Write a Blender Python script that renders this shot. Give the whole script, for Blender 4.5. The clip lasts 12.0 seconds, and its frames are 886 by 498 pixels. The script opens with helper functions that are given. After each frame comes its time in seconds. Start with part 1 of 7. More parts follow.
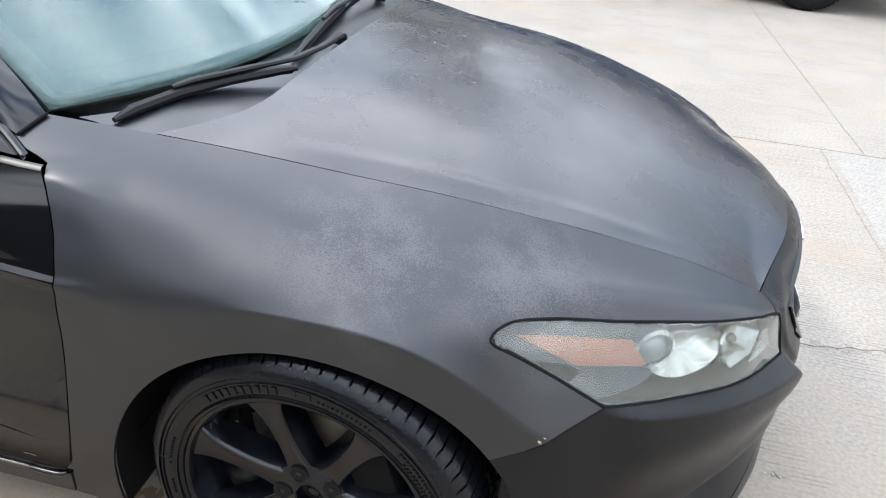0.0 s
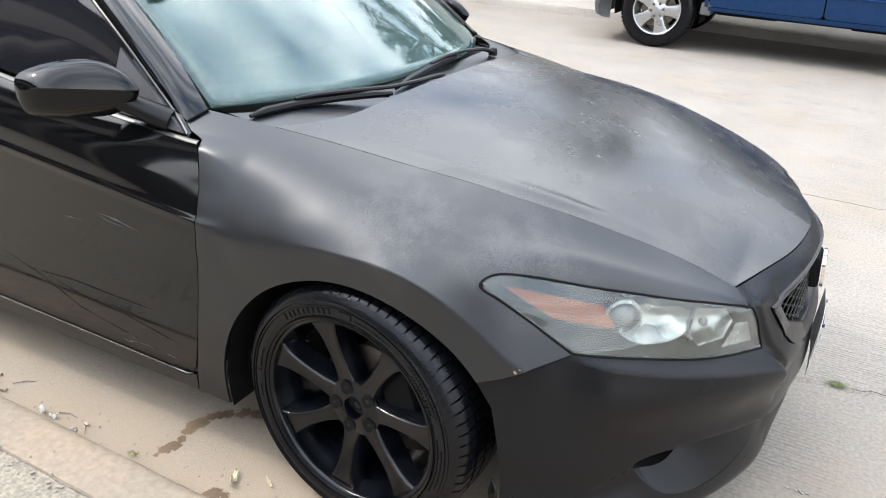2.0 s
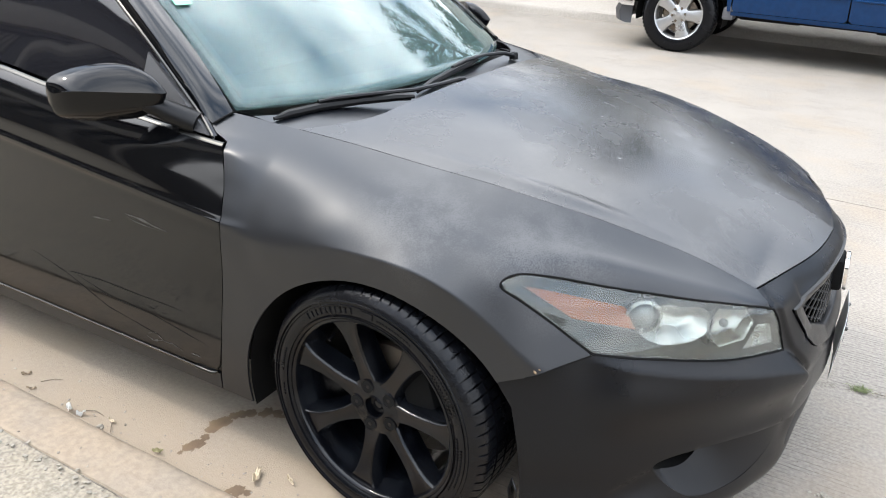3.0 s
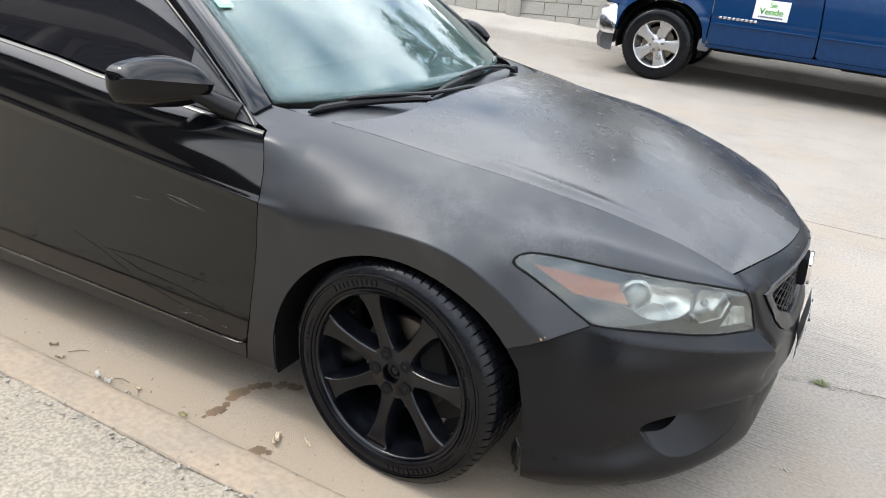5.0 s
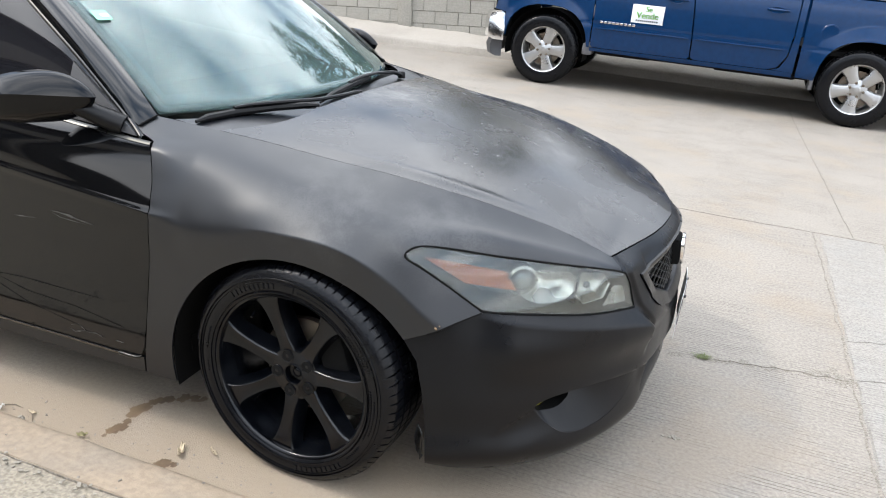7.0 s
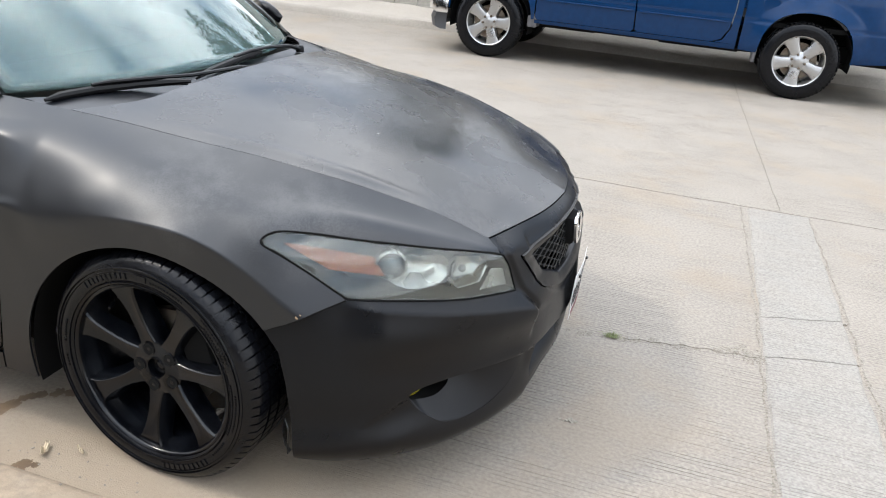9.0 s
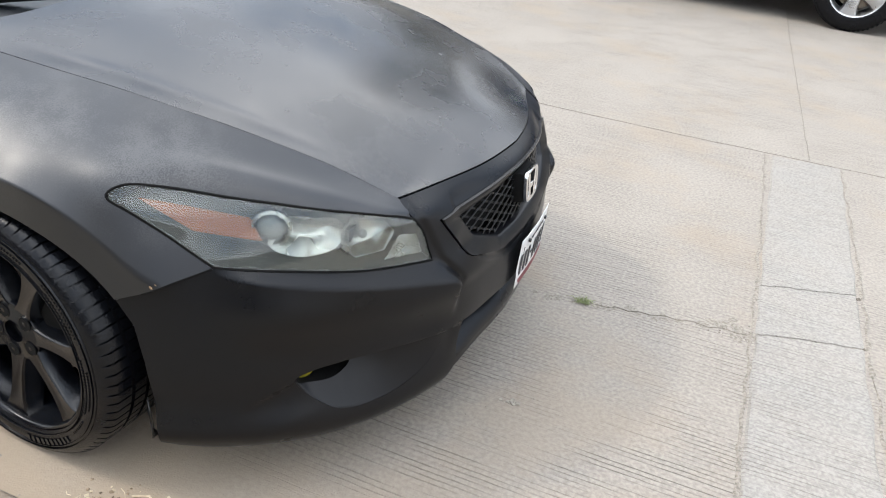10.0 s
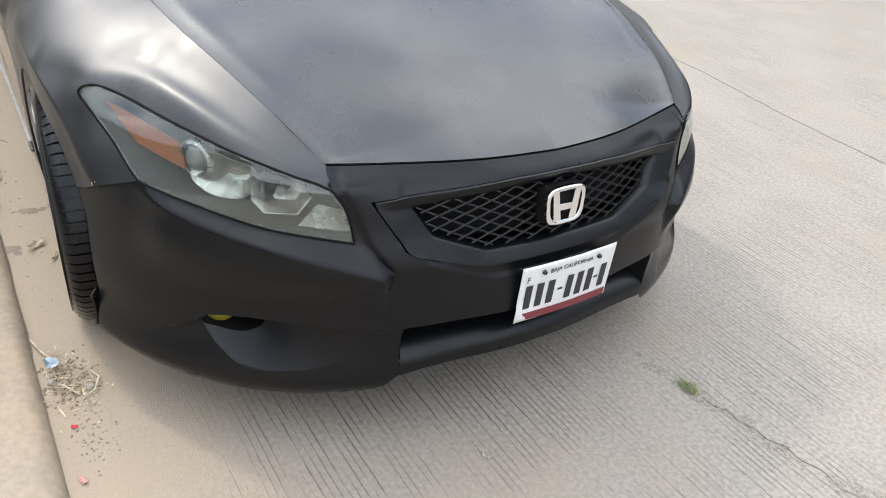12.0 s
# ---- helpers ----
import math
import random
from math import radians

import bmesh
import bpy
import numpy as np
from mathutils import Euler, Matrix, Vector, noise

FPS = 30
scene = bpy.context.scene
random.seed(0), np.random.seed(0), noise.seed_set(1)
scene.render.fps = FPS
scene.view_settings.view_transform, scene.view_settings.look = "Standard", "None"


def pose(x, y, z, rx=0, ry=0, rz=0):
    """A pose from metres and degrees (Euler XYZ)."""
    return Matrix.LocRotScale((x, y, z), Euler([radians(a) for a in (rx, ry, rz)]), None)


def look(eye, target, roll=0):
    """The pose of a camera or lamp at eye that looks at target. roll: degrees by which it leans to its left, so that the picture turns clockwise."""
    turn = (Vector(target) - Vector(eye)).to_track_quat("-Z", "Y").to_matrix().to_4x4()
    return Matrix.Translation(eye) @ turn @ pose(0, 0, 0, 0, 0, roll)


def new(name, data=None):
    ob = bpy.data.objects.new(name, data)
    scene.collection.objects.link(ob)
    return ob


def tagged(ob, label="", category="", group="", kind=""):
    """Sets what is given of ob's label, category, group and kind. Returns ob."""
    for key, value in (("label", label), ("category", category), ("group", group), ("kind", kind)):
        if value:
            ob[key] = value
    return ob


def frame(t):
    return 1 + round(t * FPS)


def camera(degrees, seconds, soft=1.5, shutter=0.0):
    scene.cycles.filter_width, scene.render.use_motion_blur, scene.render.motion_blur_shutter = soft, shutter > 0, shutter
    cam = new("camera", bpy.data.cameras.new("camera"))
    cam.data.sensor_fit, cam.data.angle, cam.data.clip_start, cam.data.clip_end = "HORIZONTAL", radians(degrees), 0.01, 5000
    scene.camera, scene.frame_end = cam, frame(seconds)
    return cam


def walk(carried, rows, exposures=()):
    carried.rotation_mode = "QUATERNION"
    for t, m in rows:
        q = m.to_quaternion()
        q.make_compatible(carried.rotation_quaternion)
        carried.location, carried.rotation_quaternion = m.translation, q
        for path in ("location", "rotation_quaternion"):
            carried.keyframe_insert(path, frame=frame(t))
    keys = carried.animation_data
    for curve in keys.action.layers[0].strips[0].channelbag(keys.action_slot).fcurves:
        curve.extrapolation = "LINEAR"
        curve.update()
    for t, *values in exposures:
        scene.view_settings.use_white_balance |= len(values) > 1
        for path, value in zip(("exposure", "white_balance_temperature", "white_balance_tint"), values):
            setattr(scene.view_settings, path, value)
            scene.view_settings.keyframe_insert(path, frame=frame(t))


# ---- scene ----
cam = camera(60.1, 12.0, 1.0)
PATH = [
    (0, (0.377, -1.888, 1.474), (0.072, -0.172, 0.493), 5.6),
    (0.5, (0.396, -2.012, 1.459), (-0.022, -0.360, 0.411), 7.8),
    (1, (0.555, -2.139, 1.492), (-0.055, -0.493, 0.533), 8.6),
    (1.5, (0.802, -2.212, 1.491), (0.035, -0.577, 0.633), 6.1),
    (2, (0.861, -2.22, 1.499), (0.057, -0.593, 0.658), 3.7),
    (2.5, (0.864, -2.225, 1.499), (0.041, -0.601, 0.672), 3.2),
    (3, (0.869, -2.239, 1.494), (0.016, -0.632, 0.665), 3.2),
    (3.5, (0.856, -2.283, 1.497), (-0.036, -0.708, 0.646), 3.8),
    (3.7, (0.873, -2.294, 1.493), (-0.079, -0.75, 0.649), 3.3),
    (5.3, (0.891, -2.555, 1.486), (0.151, -0.856, 0.734), 6.1),
    (5.5, (0.909, -2.565, 1.491), (0.209, -0.845, 0.749), 5.8),
    (6, (0.941, -2.562, 1.486), (0.318, -0.806, 0.758), 5.3),
    (6.5, (0.956, -2.569, 1.487), (0.359, -0.807, 0.754), 5.4),
    (8.3, (0.951, -2.576, 1.466), (0.403, -0.786, 0.761), 5.2),
    (8.5, (0.981, -2.526, 1.479), (0.454, -0.743, 0.743), 5.4),
    (9, (1.173, -2.39, 1.489), (0.676, -0.617, 0.709), 5.5),
    (9.5, (1.306, -2.195, 1.471), (0.796, -0.475, 0.586), 5.8),
    (10, (1.38, -1.946, 1.467), (0.818, -0.289, 0.498), 6.6),
    (10.5, (1.558, -1.686, 1.447), (0.72, -0.188, 0.421), 6.1),
    (11, (1.699, -1.392, 1.421), (0.601, -0.096, 0.364), 5.8),
    (11.5, (1.865, -1.196, 1.407), (0.569, -0.094, 0.354), 6.2),
    (12, (2.065, -1.097, 1.419), (0.678, -0.118, 0.362), 6.2),
]
walk(cam, [(t, look(eye, target, roll)) for t, eye, target, roll in PATH],
     ((0, 0.18, 6300, 10), (0.5, 0.30, 6500, 10), (1.5, 0.22, 6500, 10), (3.7, 0.16, 6550, 10), (5.5, -0.02, 6550, 10), (6.5, -0.05, 6550, 10), (8.5, -0.10, 6600, 10), (9.5, -0.14, 6600, 10), (12, -0.15, 6650, 10)))

from mathutils.geometry import delaunay_2d_cdt

# ---- daylight ----
SUN_AWAY = Vector((0.80, 0.30, -1.0))          # the way the sunlight travels
world = bpy.data.worlds.new("sky")
scene.world = world
world.use_nodes = True
wn, wl = world.node_tree.nodes, world.node_tree.links
wn.clear()
w_out, w_bg = wn.new("ShaderNodeOutputWorld"), wn.new("ShaderNodeBackground")
w_sky, w_mix, w_noise, w_ramp = wn.new("ShaderNodeTexSky"), wn.new("ShaderNodeMix"), wn.new("ShaderNodeTexNoise"), wn.new("ShaderNodeValToRGB")
w_co, w_map = wn.new("ShaderNodeTexCoord"), wn.new("ShaderNodeMapping")
w_sky.sky_type, w_sky.sun_disc = "NISHITA", False
w_sky.sun_elevation, w_sky.sun_rotation = radians(49.5), math.atan2(-SUN_AWAY.x, -SUN_AWAY.y)
w_sky.dust_density = 3.0
w_map.inputs["Scale"].default_value = (1.0, 1.0, 2.2)
w_noise.inputs["Scale"].default_value, w_noise.inputs["Detail"].default_value = 2.1, 5.0
w_ramp.color_ramp.elements[0].position, w_ramp.color_ramp.elements[1].position = 0.36, 0.68
w_ramp.color_ramp.elements[0].color, w_ramp.color_ramp.elements[1].color = (5.5, 7.3, 10.2, 1), (31.7, 32.3, 33.3, 1)
w_mix.data_type = "RGBA"
w_mix.inputs["Factor"].default_value = 0.88
wl.new(w_co.outputs["Generated"], w_map.inputs["Vector"])
wl.new(w_map.outputs["Vector"], w_noise.inputs["Vector"])
wl.new(w_noise.outputs["Fac"], w_ramp.inputs["Fac"])
wl.new(w_sky.outputs["Color"], w_mix.inputs["A"])
wl.new(w_ramp.outputs["Color"], w_mix.inputs["B"])
w_dot, w_pow, w_glow, w_add = wn.new("ShaderNodeVectorMath"), wn.new("ShaderNodeMath"), wn.new("ShaderNodeMath"), wn.new("ShaderNodeVectorMath")
w_dot.operation, w_pow.operation, w_glow.operation, w_add.operation = "DOT_PRODUCT", "POWER", "MULTIPLY_ADD", "SCALE"
w_dot.inputs[1].default_value = -SUN_AWAY.normalized()
w_pow.inputs[1].default_value, w_glow.inputs[1].default_value, w_glow.inputs[2].default_value = 22.0, 0.65, 1.0   # thin bright cloud round the sun
w_abs = wn.new("ShaderNodeMath")
w_abs.operation = "MAXIMUM"
w_abs.inputs[1].default_value = 0.0
wl.new(w_co.outputs["Generated"], w_dot.inputs[0])
wl.new(w_dot.outputs["Value"], w_abs.inputs[0])
wl.new(w_abs.outputs["Value"], w_pow.inputs[0])
wl.new(w_pow.outputs["Value"], w_glow.inputs[0])
wl.new(w_mix.outputs["Result"], w_add.inputs[0])
wl.new(w_glow.outputs["Value"], w_add.inputs["Scale"])
w_sep, w_rise, w_high = wn.new("ShaderNodeSeparateXYZ"), wn.new("ShaderNodeMapRange"), wn.new("ShaderNodeVectorMath")
w_high.operation = "SCALE"
for k, v in (("From Min", 0.20), ("From Max", 0.85), ("To Min", 0.88), ("To Max", 2.00)):      # thin cloud, brighter overhead
    w_rise.inputs[k].default_value = v
wl.new(w_co.outputs["Generated"], w_sep.inputs["Vector"])
wl.new(w_sep.outputs["Z"], w_rise.inputs["Value"])
wl.new(w_add.outputs["Vector"], w_high.inputs[0])
wl.new(w_rise.outputs["Result"], w_high.inputs["Scale"])
wl.new(w_high.outputs["Vector"], w_bg.inputs["Color"])
w_bg.inputs["Strength"].default_value = 0.114
wl.new(w_bg.outputs["Background"], w_out.inputs["Surface"])
sun = new("sun", bpy.data.lights.new("sun", "SUN"))
sun.data.energy, sun.data.angle, sun.data.color = 1.38, radians(2.6), (1.0, 0.92, 0.80)
sun.matrix_world = look((-8, -3, 10), Vector((-8, -3, 10)) + SUN_AWAY)


# ---- materials ----
def material(name, color, rough=0.5, metal=0.0, grain=0.0, grain_scale=40.0, stain=0.0, stain_scale=3.0, bump=0.0, bump_scale=120.0,
             tint=None, rough_var=0.0, coat=0.0, spec=0.5, random_value=0.0):
    m = bpy.data.materials.new(name)
    m.use_nodes = True
    n, l = m.node_tree.nodes, m.node_tree.links
    b = n["Principled BSDF"]
    b.inputs["Base Color"].default_value = (*color, 1)
    b.inputs["Roughness"].default_value, b.inputs["Metallic"].default_value = rough, metal
    b.inputs["Specular IOR Level"].default_value, b.inputs["Coat Weight"].default_value = spec, coat
    co = n.new("ShaderNodeTexCoord")

    def tex(scale, detail=6.0):
        t = n.new("ShaderNodeTexNoise")
        t.inputs["Scale"].default_value, t.inputs["Detail"].default_value = scale, detail
        l.new(co.outputs["Object"], t.inputs["Vector"])
        return t.outputs["Fac"]

    def ranged(sock, lo, hi, a, z):
        r = n.new("ShaderNodeMapRange")
        for k, v in zip(("From Min", "From Max", "To Min", "To Max"), (lo, hi, a, z)):
            r.inputs[k].default_value = v
        l.new(sock, r.inputs["Value"])
        return r.outputs["Result"]

    def mixed(a, z, fac):
        x = n.new("ShaderNodeMix")
        x.data_type = "RGBA"
        for sock, v in (("A", a), ("B", z), ("Factor", fac)):
            if isinstance(v, (tuple, float)):
                x.inputs[sock].default_value = v
            else:
                l.new(v, x.inputs[sock])
        return x.outputs["Result"]

    col = None
    base = (*color, 1)
    dark = (*(tint or [c * 0.5 for c in color]), 1)
    if stain:
        col = mixed(base, dark, ranged(tex(stain_scale), 0.42, 0.68, 0.0, stain))
    if grain:
        g = ranged(tex(grain_scale, 3.0), 0.35, 0.65, 1 - grain, 1 + grain)
        h = n.new("ShaderNodeHueSaturation")
        l.new(g, h.inputs["Value"])
        if col is None:
            h.inputs["Color"].default_value = base
        else:
            l.new(col, h.inputs["Color"])
        col = h.outputs["Color"]
    if random_value:
        o = n.new("ShaderNodeObjectInfo")
        h = n.new("ShaderNodeHueSaturation")
        l.new(ranged(o.outputs["Random"], 0, 1, 1 - random_value, 1 + random_value), h.inputs["Value"])
        if col is None:
            h.inputs["Color"].default_value = base
        else:
            l.new(col, h.inputs["Color"])
        col = h.outputs["Color"]
    if col is not None:
        l.new(col, b.inputs["Base Color"])
    if rough_var:
        l.new(ranged(tex(7.0), 0.35, 0.65, rough - rough_var, rough + rough_var), b.inputs["Roughness"])
    if bump:
        bu = n.new("ShaderNodeBump")
        bu.inputs["Strength"].default_value, bu.inputs["Distance"].default_value = min(1.0, bump), 0.004
        l.new(tex(bump_scale), bu.inputs["Height"])
        l.new(bu.outputs["Normal"], b.inputs["Normal"])
    return m


M = dict(
    satin=material("satin_black_paint", (0.0032, 0.0041, 0.0062), 0.36, rough_var=0.05, grain=0.10, grain_scale=300, bump=0.02, bump_scale=700, spec=0.68),
    # cloudy worn coat; its paler base also makes up for weak sky reflection
    faded=material("faded_black_bonnet_paint", (0.0065, 0.0072, 0.0092), 0.24, rough_var=0.06, grain=0.08, grain_scale=300, stain=0.8, stain_scale=2.6, tint=(0.016, 0.0165, 0.018), bump=0.012, bump_scale=900, spec=0.71),
    gloss=material("gloss_black_paint", (0.0020, 0.0022, 0.0028), 0.07, rough_var=0.025, spec=0.44),
    mirror_paint=material("gloss_black_mirror_paint", (0.0018, 0.0020, 0.0026), 0.06, rough_var=0.02, spec=0.27),
    bumper=material("matt_black_bumper_paint", (0.0028, 0.0031, 0.0042), 0.32, rough_var=0.05, grain=0.12, grain_scale=260, bump=0.03, bump_scale=500, spec=0.27),
    trim=material("black_trim", (0.004, 0.004, 0.0045), 0.30, rough_var=0.05, spec=0.4),
    wiper_black=material("dull_black_plastic", (0.004, 0.004, 0.0044), 0.42, rough_var=0.06, spec=0.22),
    # near black: dark plastic parts, also the shade in gaps and holes
    cavity=material("dark_plastic", (0.003, 0.003, 0.003), 0.85, spec=0.2),
    rubber=material("tyre_rubber", (0.0034, 0.0038, 0.0050), 0.22, rough_var=0.08, grain=0.3, grain_scale=60, bump=0.20, bump_scale=190, spec=0.24),
    rim=material("black_wheel_paint", (0.0012, 0.0015, 0.0024), 0.09, rough_var=0.05, stain=1.0, stain_scale=16, tint=(0.006, 0.007, 0.009), bump=0.10, bump_scale=260, spec=0.32),
    chrome=material("chrome", (0.056, 0.056, 0.054), 0.30, 1.0, rough_var=0.05),
    # same chrome, base colour raised to stand for a brighter reflection along the sill
    sill_chrome=material("worn_sill_chrome", (0.17, 0.17, 0.165), 0.22, 1.0, rough_var=0.06, stain=0.7, stain_scale=30, tint=(0.12, 0.115, 0.105)),
    paper=material("torn_paper", (0.50, 0.48, 0.44), 0.7),
    steel=material("brushed_steel", (0.21, 0.18, 0.145), 0.42, 0.8, stain=0.8, stain_scale=12, tint=(0.11, 0.07, 0.045)),
    alloy=material("silver_alloy", (0.46, 0.46, 0.455), 0.32, 0.9, rough_var=0.06),
    amber=material("amber_plastic", (0.30, 0.080, 0.012), 0.35, grain=0.1, grain_scale=90),
    # beige mottling in the colour imitates streaky reflections inside the lamp
    reflector=material("lamp_reflector", (0.47, 0.465, 0.44), 0.22, 0.85, rough_var=0.10, stain=0.7, stain_scale=26, tint=(0.25, 0.235, 0.205)),
    white=material("white_plastic", (0.62, 0.62, 0.61), 0.5, stain=0.3, stain_scale=20, tint=(0.5, 0.48, 0.42)),
    blue=material("metallic_blue_paint", (0.0016, 0.0255, 0.086), 0.20, 0.1, rough_var=0.04, grain=0.06, grain_scale=20, coat=0.22, spec=0.25),
    bright_chrome=material("bright_chrome", (0.82, 0.82, 0.82), 0.12, 1.0, rough_var=0.04),
    valance=material("dark_grey_plastic", (0.035, 0.035, 0.037), 0.5, rough_var=0.05),
    grey=material("grey_plastic", (0.10, 0.10, 0.105), 0.5),
    lamp_house=material("lamp_housing", (0.06, 0.064, 0.06), 0.45),
    concrete=material("old_concrete", (0.252, 0.224, 0.190), 0.9, grain=0.15, grain_scale=75, stain=0.40, stain_scale=1.3, tint=(0.205, 0.184, 0.158), bump=0.5, bump_scale=210),
    kerb=material("kerb_concrete", (0.306, 0.240, 0.172), 0.9, grain=0.10, grain_scale=45, stain=0.9, stain_scale=7, tint=(0.262, 0.216, 0.166), bump=0.3, bump_scale=170),
    rough_concrete=material("rough_concrete", (0.262, 0.226, 0.172), 0.95, grain=0.24, grain_scale=90, stain=0.6, stain_scale=14, tint=(0.225, 0.200, 0.160), bump=0.7, bump_scale=80),
    block=material("concrete_block", (0.31, 0.295, 0.26), 0.92, grain=0.10, grain_scale=40, stain=0.3, stain_scale=2, bump=0.5, bump_scale=80, random_value=0.06),
    wall_plain=material("dark_plaster", (0.060, 0.054, 0.047), 0.9, stain=0.3, stain_scale=1.0),
    patch=material("newer_concrete", (0.252, 0.231, 0.203), 0.9, grain=0.15, grain_scale=100, stain=0.4, stain_scale=5, tint=(0.24, 0.23, 0.21), bump=0.4, bump_scale=120),
    dirt=material("dirt_in_joints", (0.212, 0.187, 0.155), 0.95, grain=0.3, grain_scale=90, bump=0.6, bump_scale=150),
    cracked=material("crack_dirt", (0.105, 0.088, 0.066), 0.95, grain=0.4, grain_scale=120),
    dry_green=material("withered_leaf", (0.24, 0.215, 0.11), 0.8, grain=0.25, grain_scale=60),
    straw=material("dry_straw", (0.42, 0.345, 0.24), 0.8, grain=0.25, grain_scale=30),
    stone=material("pale_stone", (0.285, 0.255, 0.208), 0.85, grain=0.15, grain_scale=60),
    crumb=material("brown_crumbs", (0.20, 0.15, 0.10), 0.95, grain=0.5, grain_scale=120),
    pink=material("dry_pink_petal", (0.45, 0.24, 0.20), 0.7),
    red=material("red_petal", (0.45, 0.02, 0.03), 0.5),
    foil=material("silver_blue_wrapper", (0.35, 0.42, 0.46), 0.35, 0.4),
    grass=material("grass_blade", (0.19, 0.22, 0.085), 0.6, grain=0.3, grain_scale=20),
    wet=material("wet_oil_stain", (0.165, 0.112, 0.068), 0.5, stain=0.8, stain_scale=12, tint=(0.095, 0.064, 0.04), bump=0.15, bump_scale=90),
    sign_white=material("sign_white", (0.72, 0.75, 0.76), 0.5),
    sign_green=material("sign_green", (0.22, 0.70, 0.09), 0.5),
    sticker=material("green_sticker", (0.25, 0.62, 0.42), 0.5),
    leaf=material("tree_leaf", (0.055, 0.085, 0.028), 0.6, grain=0.3, grain_scale=3),
    bark=material("bark", (0.12, 0.095, 0.07), 0.9, grain=0.3, grain_scale=8, bump=0.8, bump_scale=20),
    plaster=material("house_plaster", (0.34, 0.31, 0.27), 0.9, stain=0.4, stain_scale=1.0, grain=0.06),
)


def glass(name, tint, rough=0.02, opaque=0.0):
    m = bpy.data.materials.new(name)
    m.use_nodes = True
    b = m.node_tree.nodes["Principled BSDF"]
    b.inputs["Base Color"].default_value = (*tint, 1)
    b.inputs["Roughness"].default_value, b.inputs["IOR"].default_value = rough, 1.5
    b.inputs["Transmission Weight"].default_value = 1 - opaque
    return m


M["windshield"] = glass("windshield_glass", (0.46, 0.66, 0.65), 0.0, 0.05)
M["dark_glass"] = glass("tinted_glass", (0.010, 0.010, 0.012), 0.03, 0.9)
M["dark_glass"].node_tree.nodes["Principled BSDF"].inputs["Specular IOR Level"].default_value = 0.40
M["lens"] = glass("hazed_lamp_lens", (0.88, 0.92, 0.89), 0.05, 0.026)
M["yellow_lens"] = material("yellow_fog_lens", (0.19, 0.165, 0.018), 0.12, grain=0.1, grain_scale=60)


# ---- mesh helpers ----
def natural(knots, x):
    """Rows of weights by which values at the knots give a natural cubic spline's values at x (straight past the ends)."""
    k, x = np.asarray(knots, float), np.atleast_1d(np.asarray(x, float))
    n, h = len(k), np.diff(k)
    a, b = np.eye(n), np.zeros((n, n))
    for i in range(1, n - 1):
        a[i, i - 1:i + 2] = h[i - 1], 2 * (h[i - 1] + h[i]), h[i]
        b[i, i - 1:i + 2] = 6 / h[i - 1], -6 / h[i - 1] - 6 / h[i], 6 / h[i]
    curve = np.linalg.solve(a, b)
    xi = np.clip(x, k[0], k[-1])
    i = np.clip(np.searchsorted(k, xi) - 1, 0, n - 2)
    u, e = (xi - k[i]) / h[i], np.eye(n)
    w = (1 - u)[:, None] * e[i] + u[:, None] * e[i + 1]
    w += ((((1 - u) ** 3 - (1 - u)) * h[i] ** 2 / 6)[:, None] * curve[i]) + (((u ** 3 - u) * h[i] ** 2 / 6)[:, None] * curve[i + 1])
    for end, j, other in ((x < k[0], 0, 1), (x > k[-1], n - 1, n - 2)):
        s = (e[j] - e[other]) / (k[j] - k[other])
        w[end] = e[j] + (x[end] - k[j])[:, None] * s
    return w


def spl(knots, values, x):
    return natural(knots, x) @ np.asarray(values, float)


def grid_bm(p, closed_u=False, closed_v=False):
    """A sheet of quads through the array p[u][v]."""
    bm = bmesh.new()
    nu, nv = len(p), len(p[0])
    vs = [[bm.verts.new(q) for q in row] for row in p]
    for i in range(nu - (not closed_u)):
        for j in range(nv - (not closed_v)):
            bm.faces.new((vs[i][j], vs[(i + 1) % nu][j], vs[(i + 1) % nu][(j + 1) % nv], vs[i][(j + 1) % nv]))
    return bm


def faced(bm, away):
    """Turns the faces so that most of them look away from a point."""
    bm.normal_update()
    c = Vector(away)
    if sum((f.calc_center_median() - c).dot(f.normal) * f.calc_area() for f in bm.faces) < 0:
        bmesh.ops.reverse_faces(bm, faces=bm.faces[:])
    return bm


def mirrored(bm, y0):
    b = bm.copy()
    for v in b.verts:
        v.co.y = 2 * y0 - v.co.y
    bmesh.ops.reverse_faces(b, faces=b.faces[:])
    return b


def box_bm(x0, x1, y0, y1, z0, z1, bevel=0.0, bm=None, m=None):
    own = bmesh.new()
    vs = [own.verts.new((x, y, z)) for x in (x0, x1) for y in (y0, y1) for z in (z0, z1)]
    for q in ((0, 1, 3, 2), (4, 6, 7, 5), (0, 4, 5, 1), (2, 3, 7, 6), (0, 2, 6, 4), (1, 5, 7, 3)):
        own.faces.new([vs[k] for k in q])
    bmesh.ops.recalc_face_normals(own, faces=own.faces[:])
    if bevel:
        bmesh.ops.bevel(own, geom=own.edges[:], offset=bevel, segments=2, affect="EDGES", profile=0.5)
    if m is not None:
        bmesh.ops.transform(own, matrix=m, verts=own.verts[:])
    if bm is None:
        return own
    joined(bm, own)
    return bm


def joined(bm, other):
    """Adds a copy of another bmesh, which is freed."""
    made = [bm.verts.new(v.co) for v in other.verts]
    other.verts.index_update()
    for f in other.faces:
        bm.faces.new([made[v.index] for v in f.verts])
    other.free()
    return bm


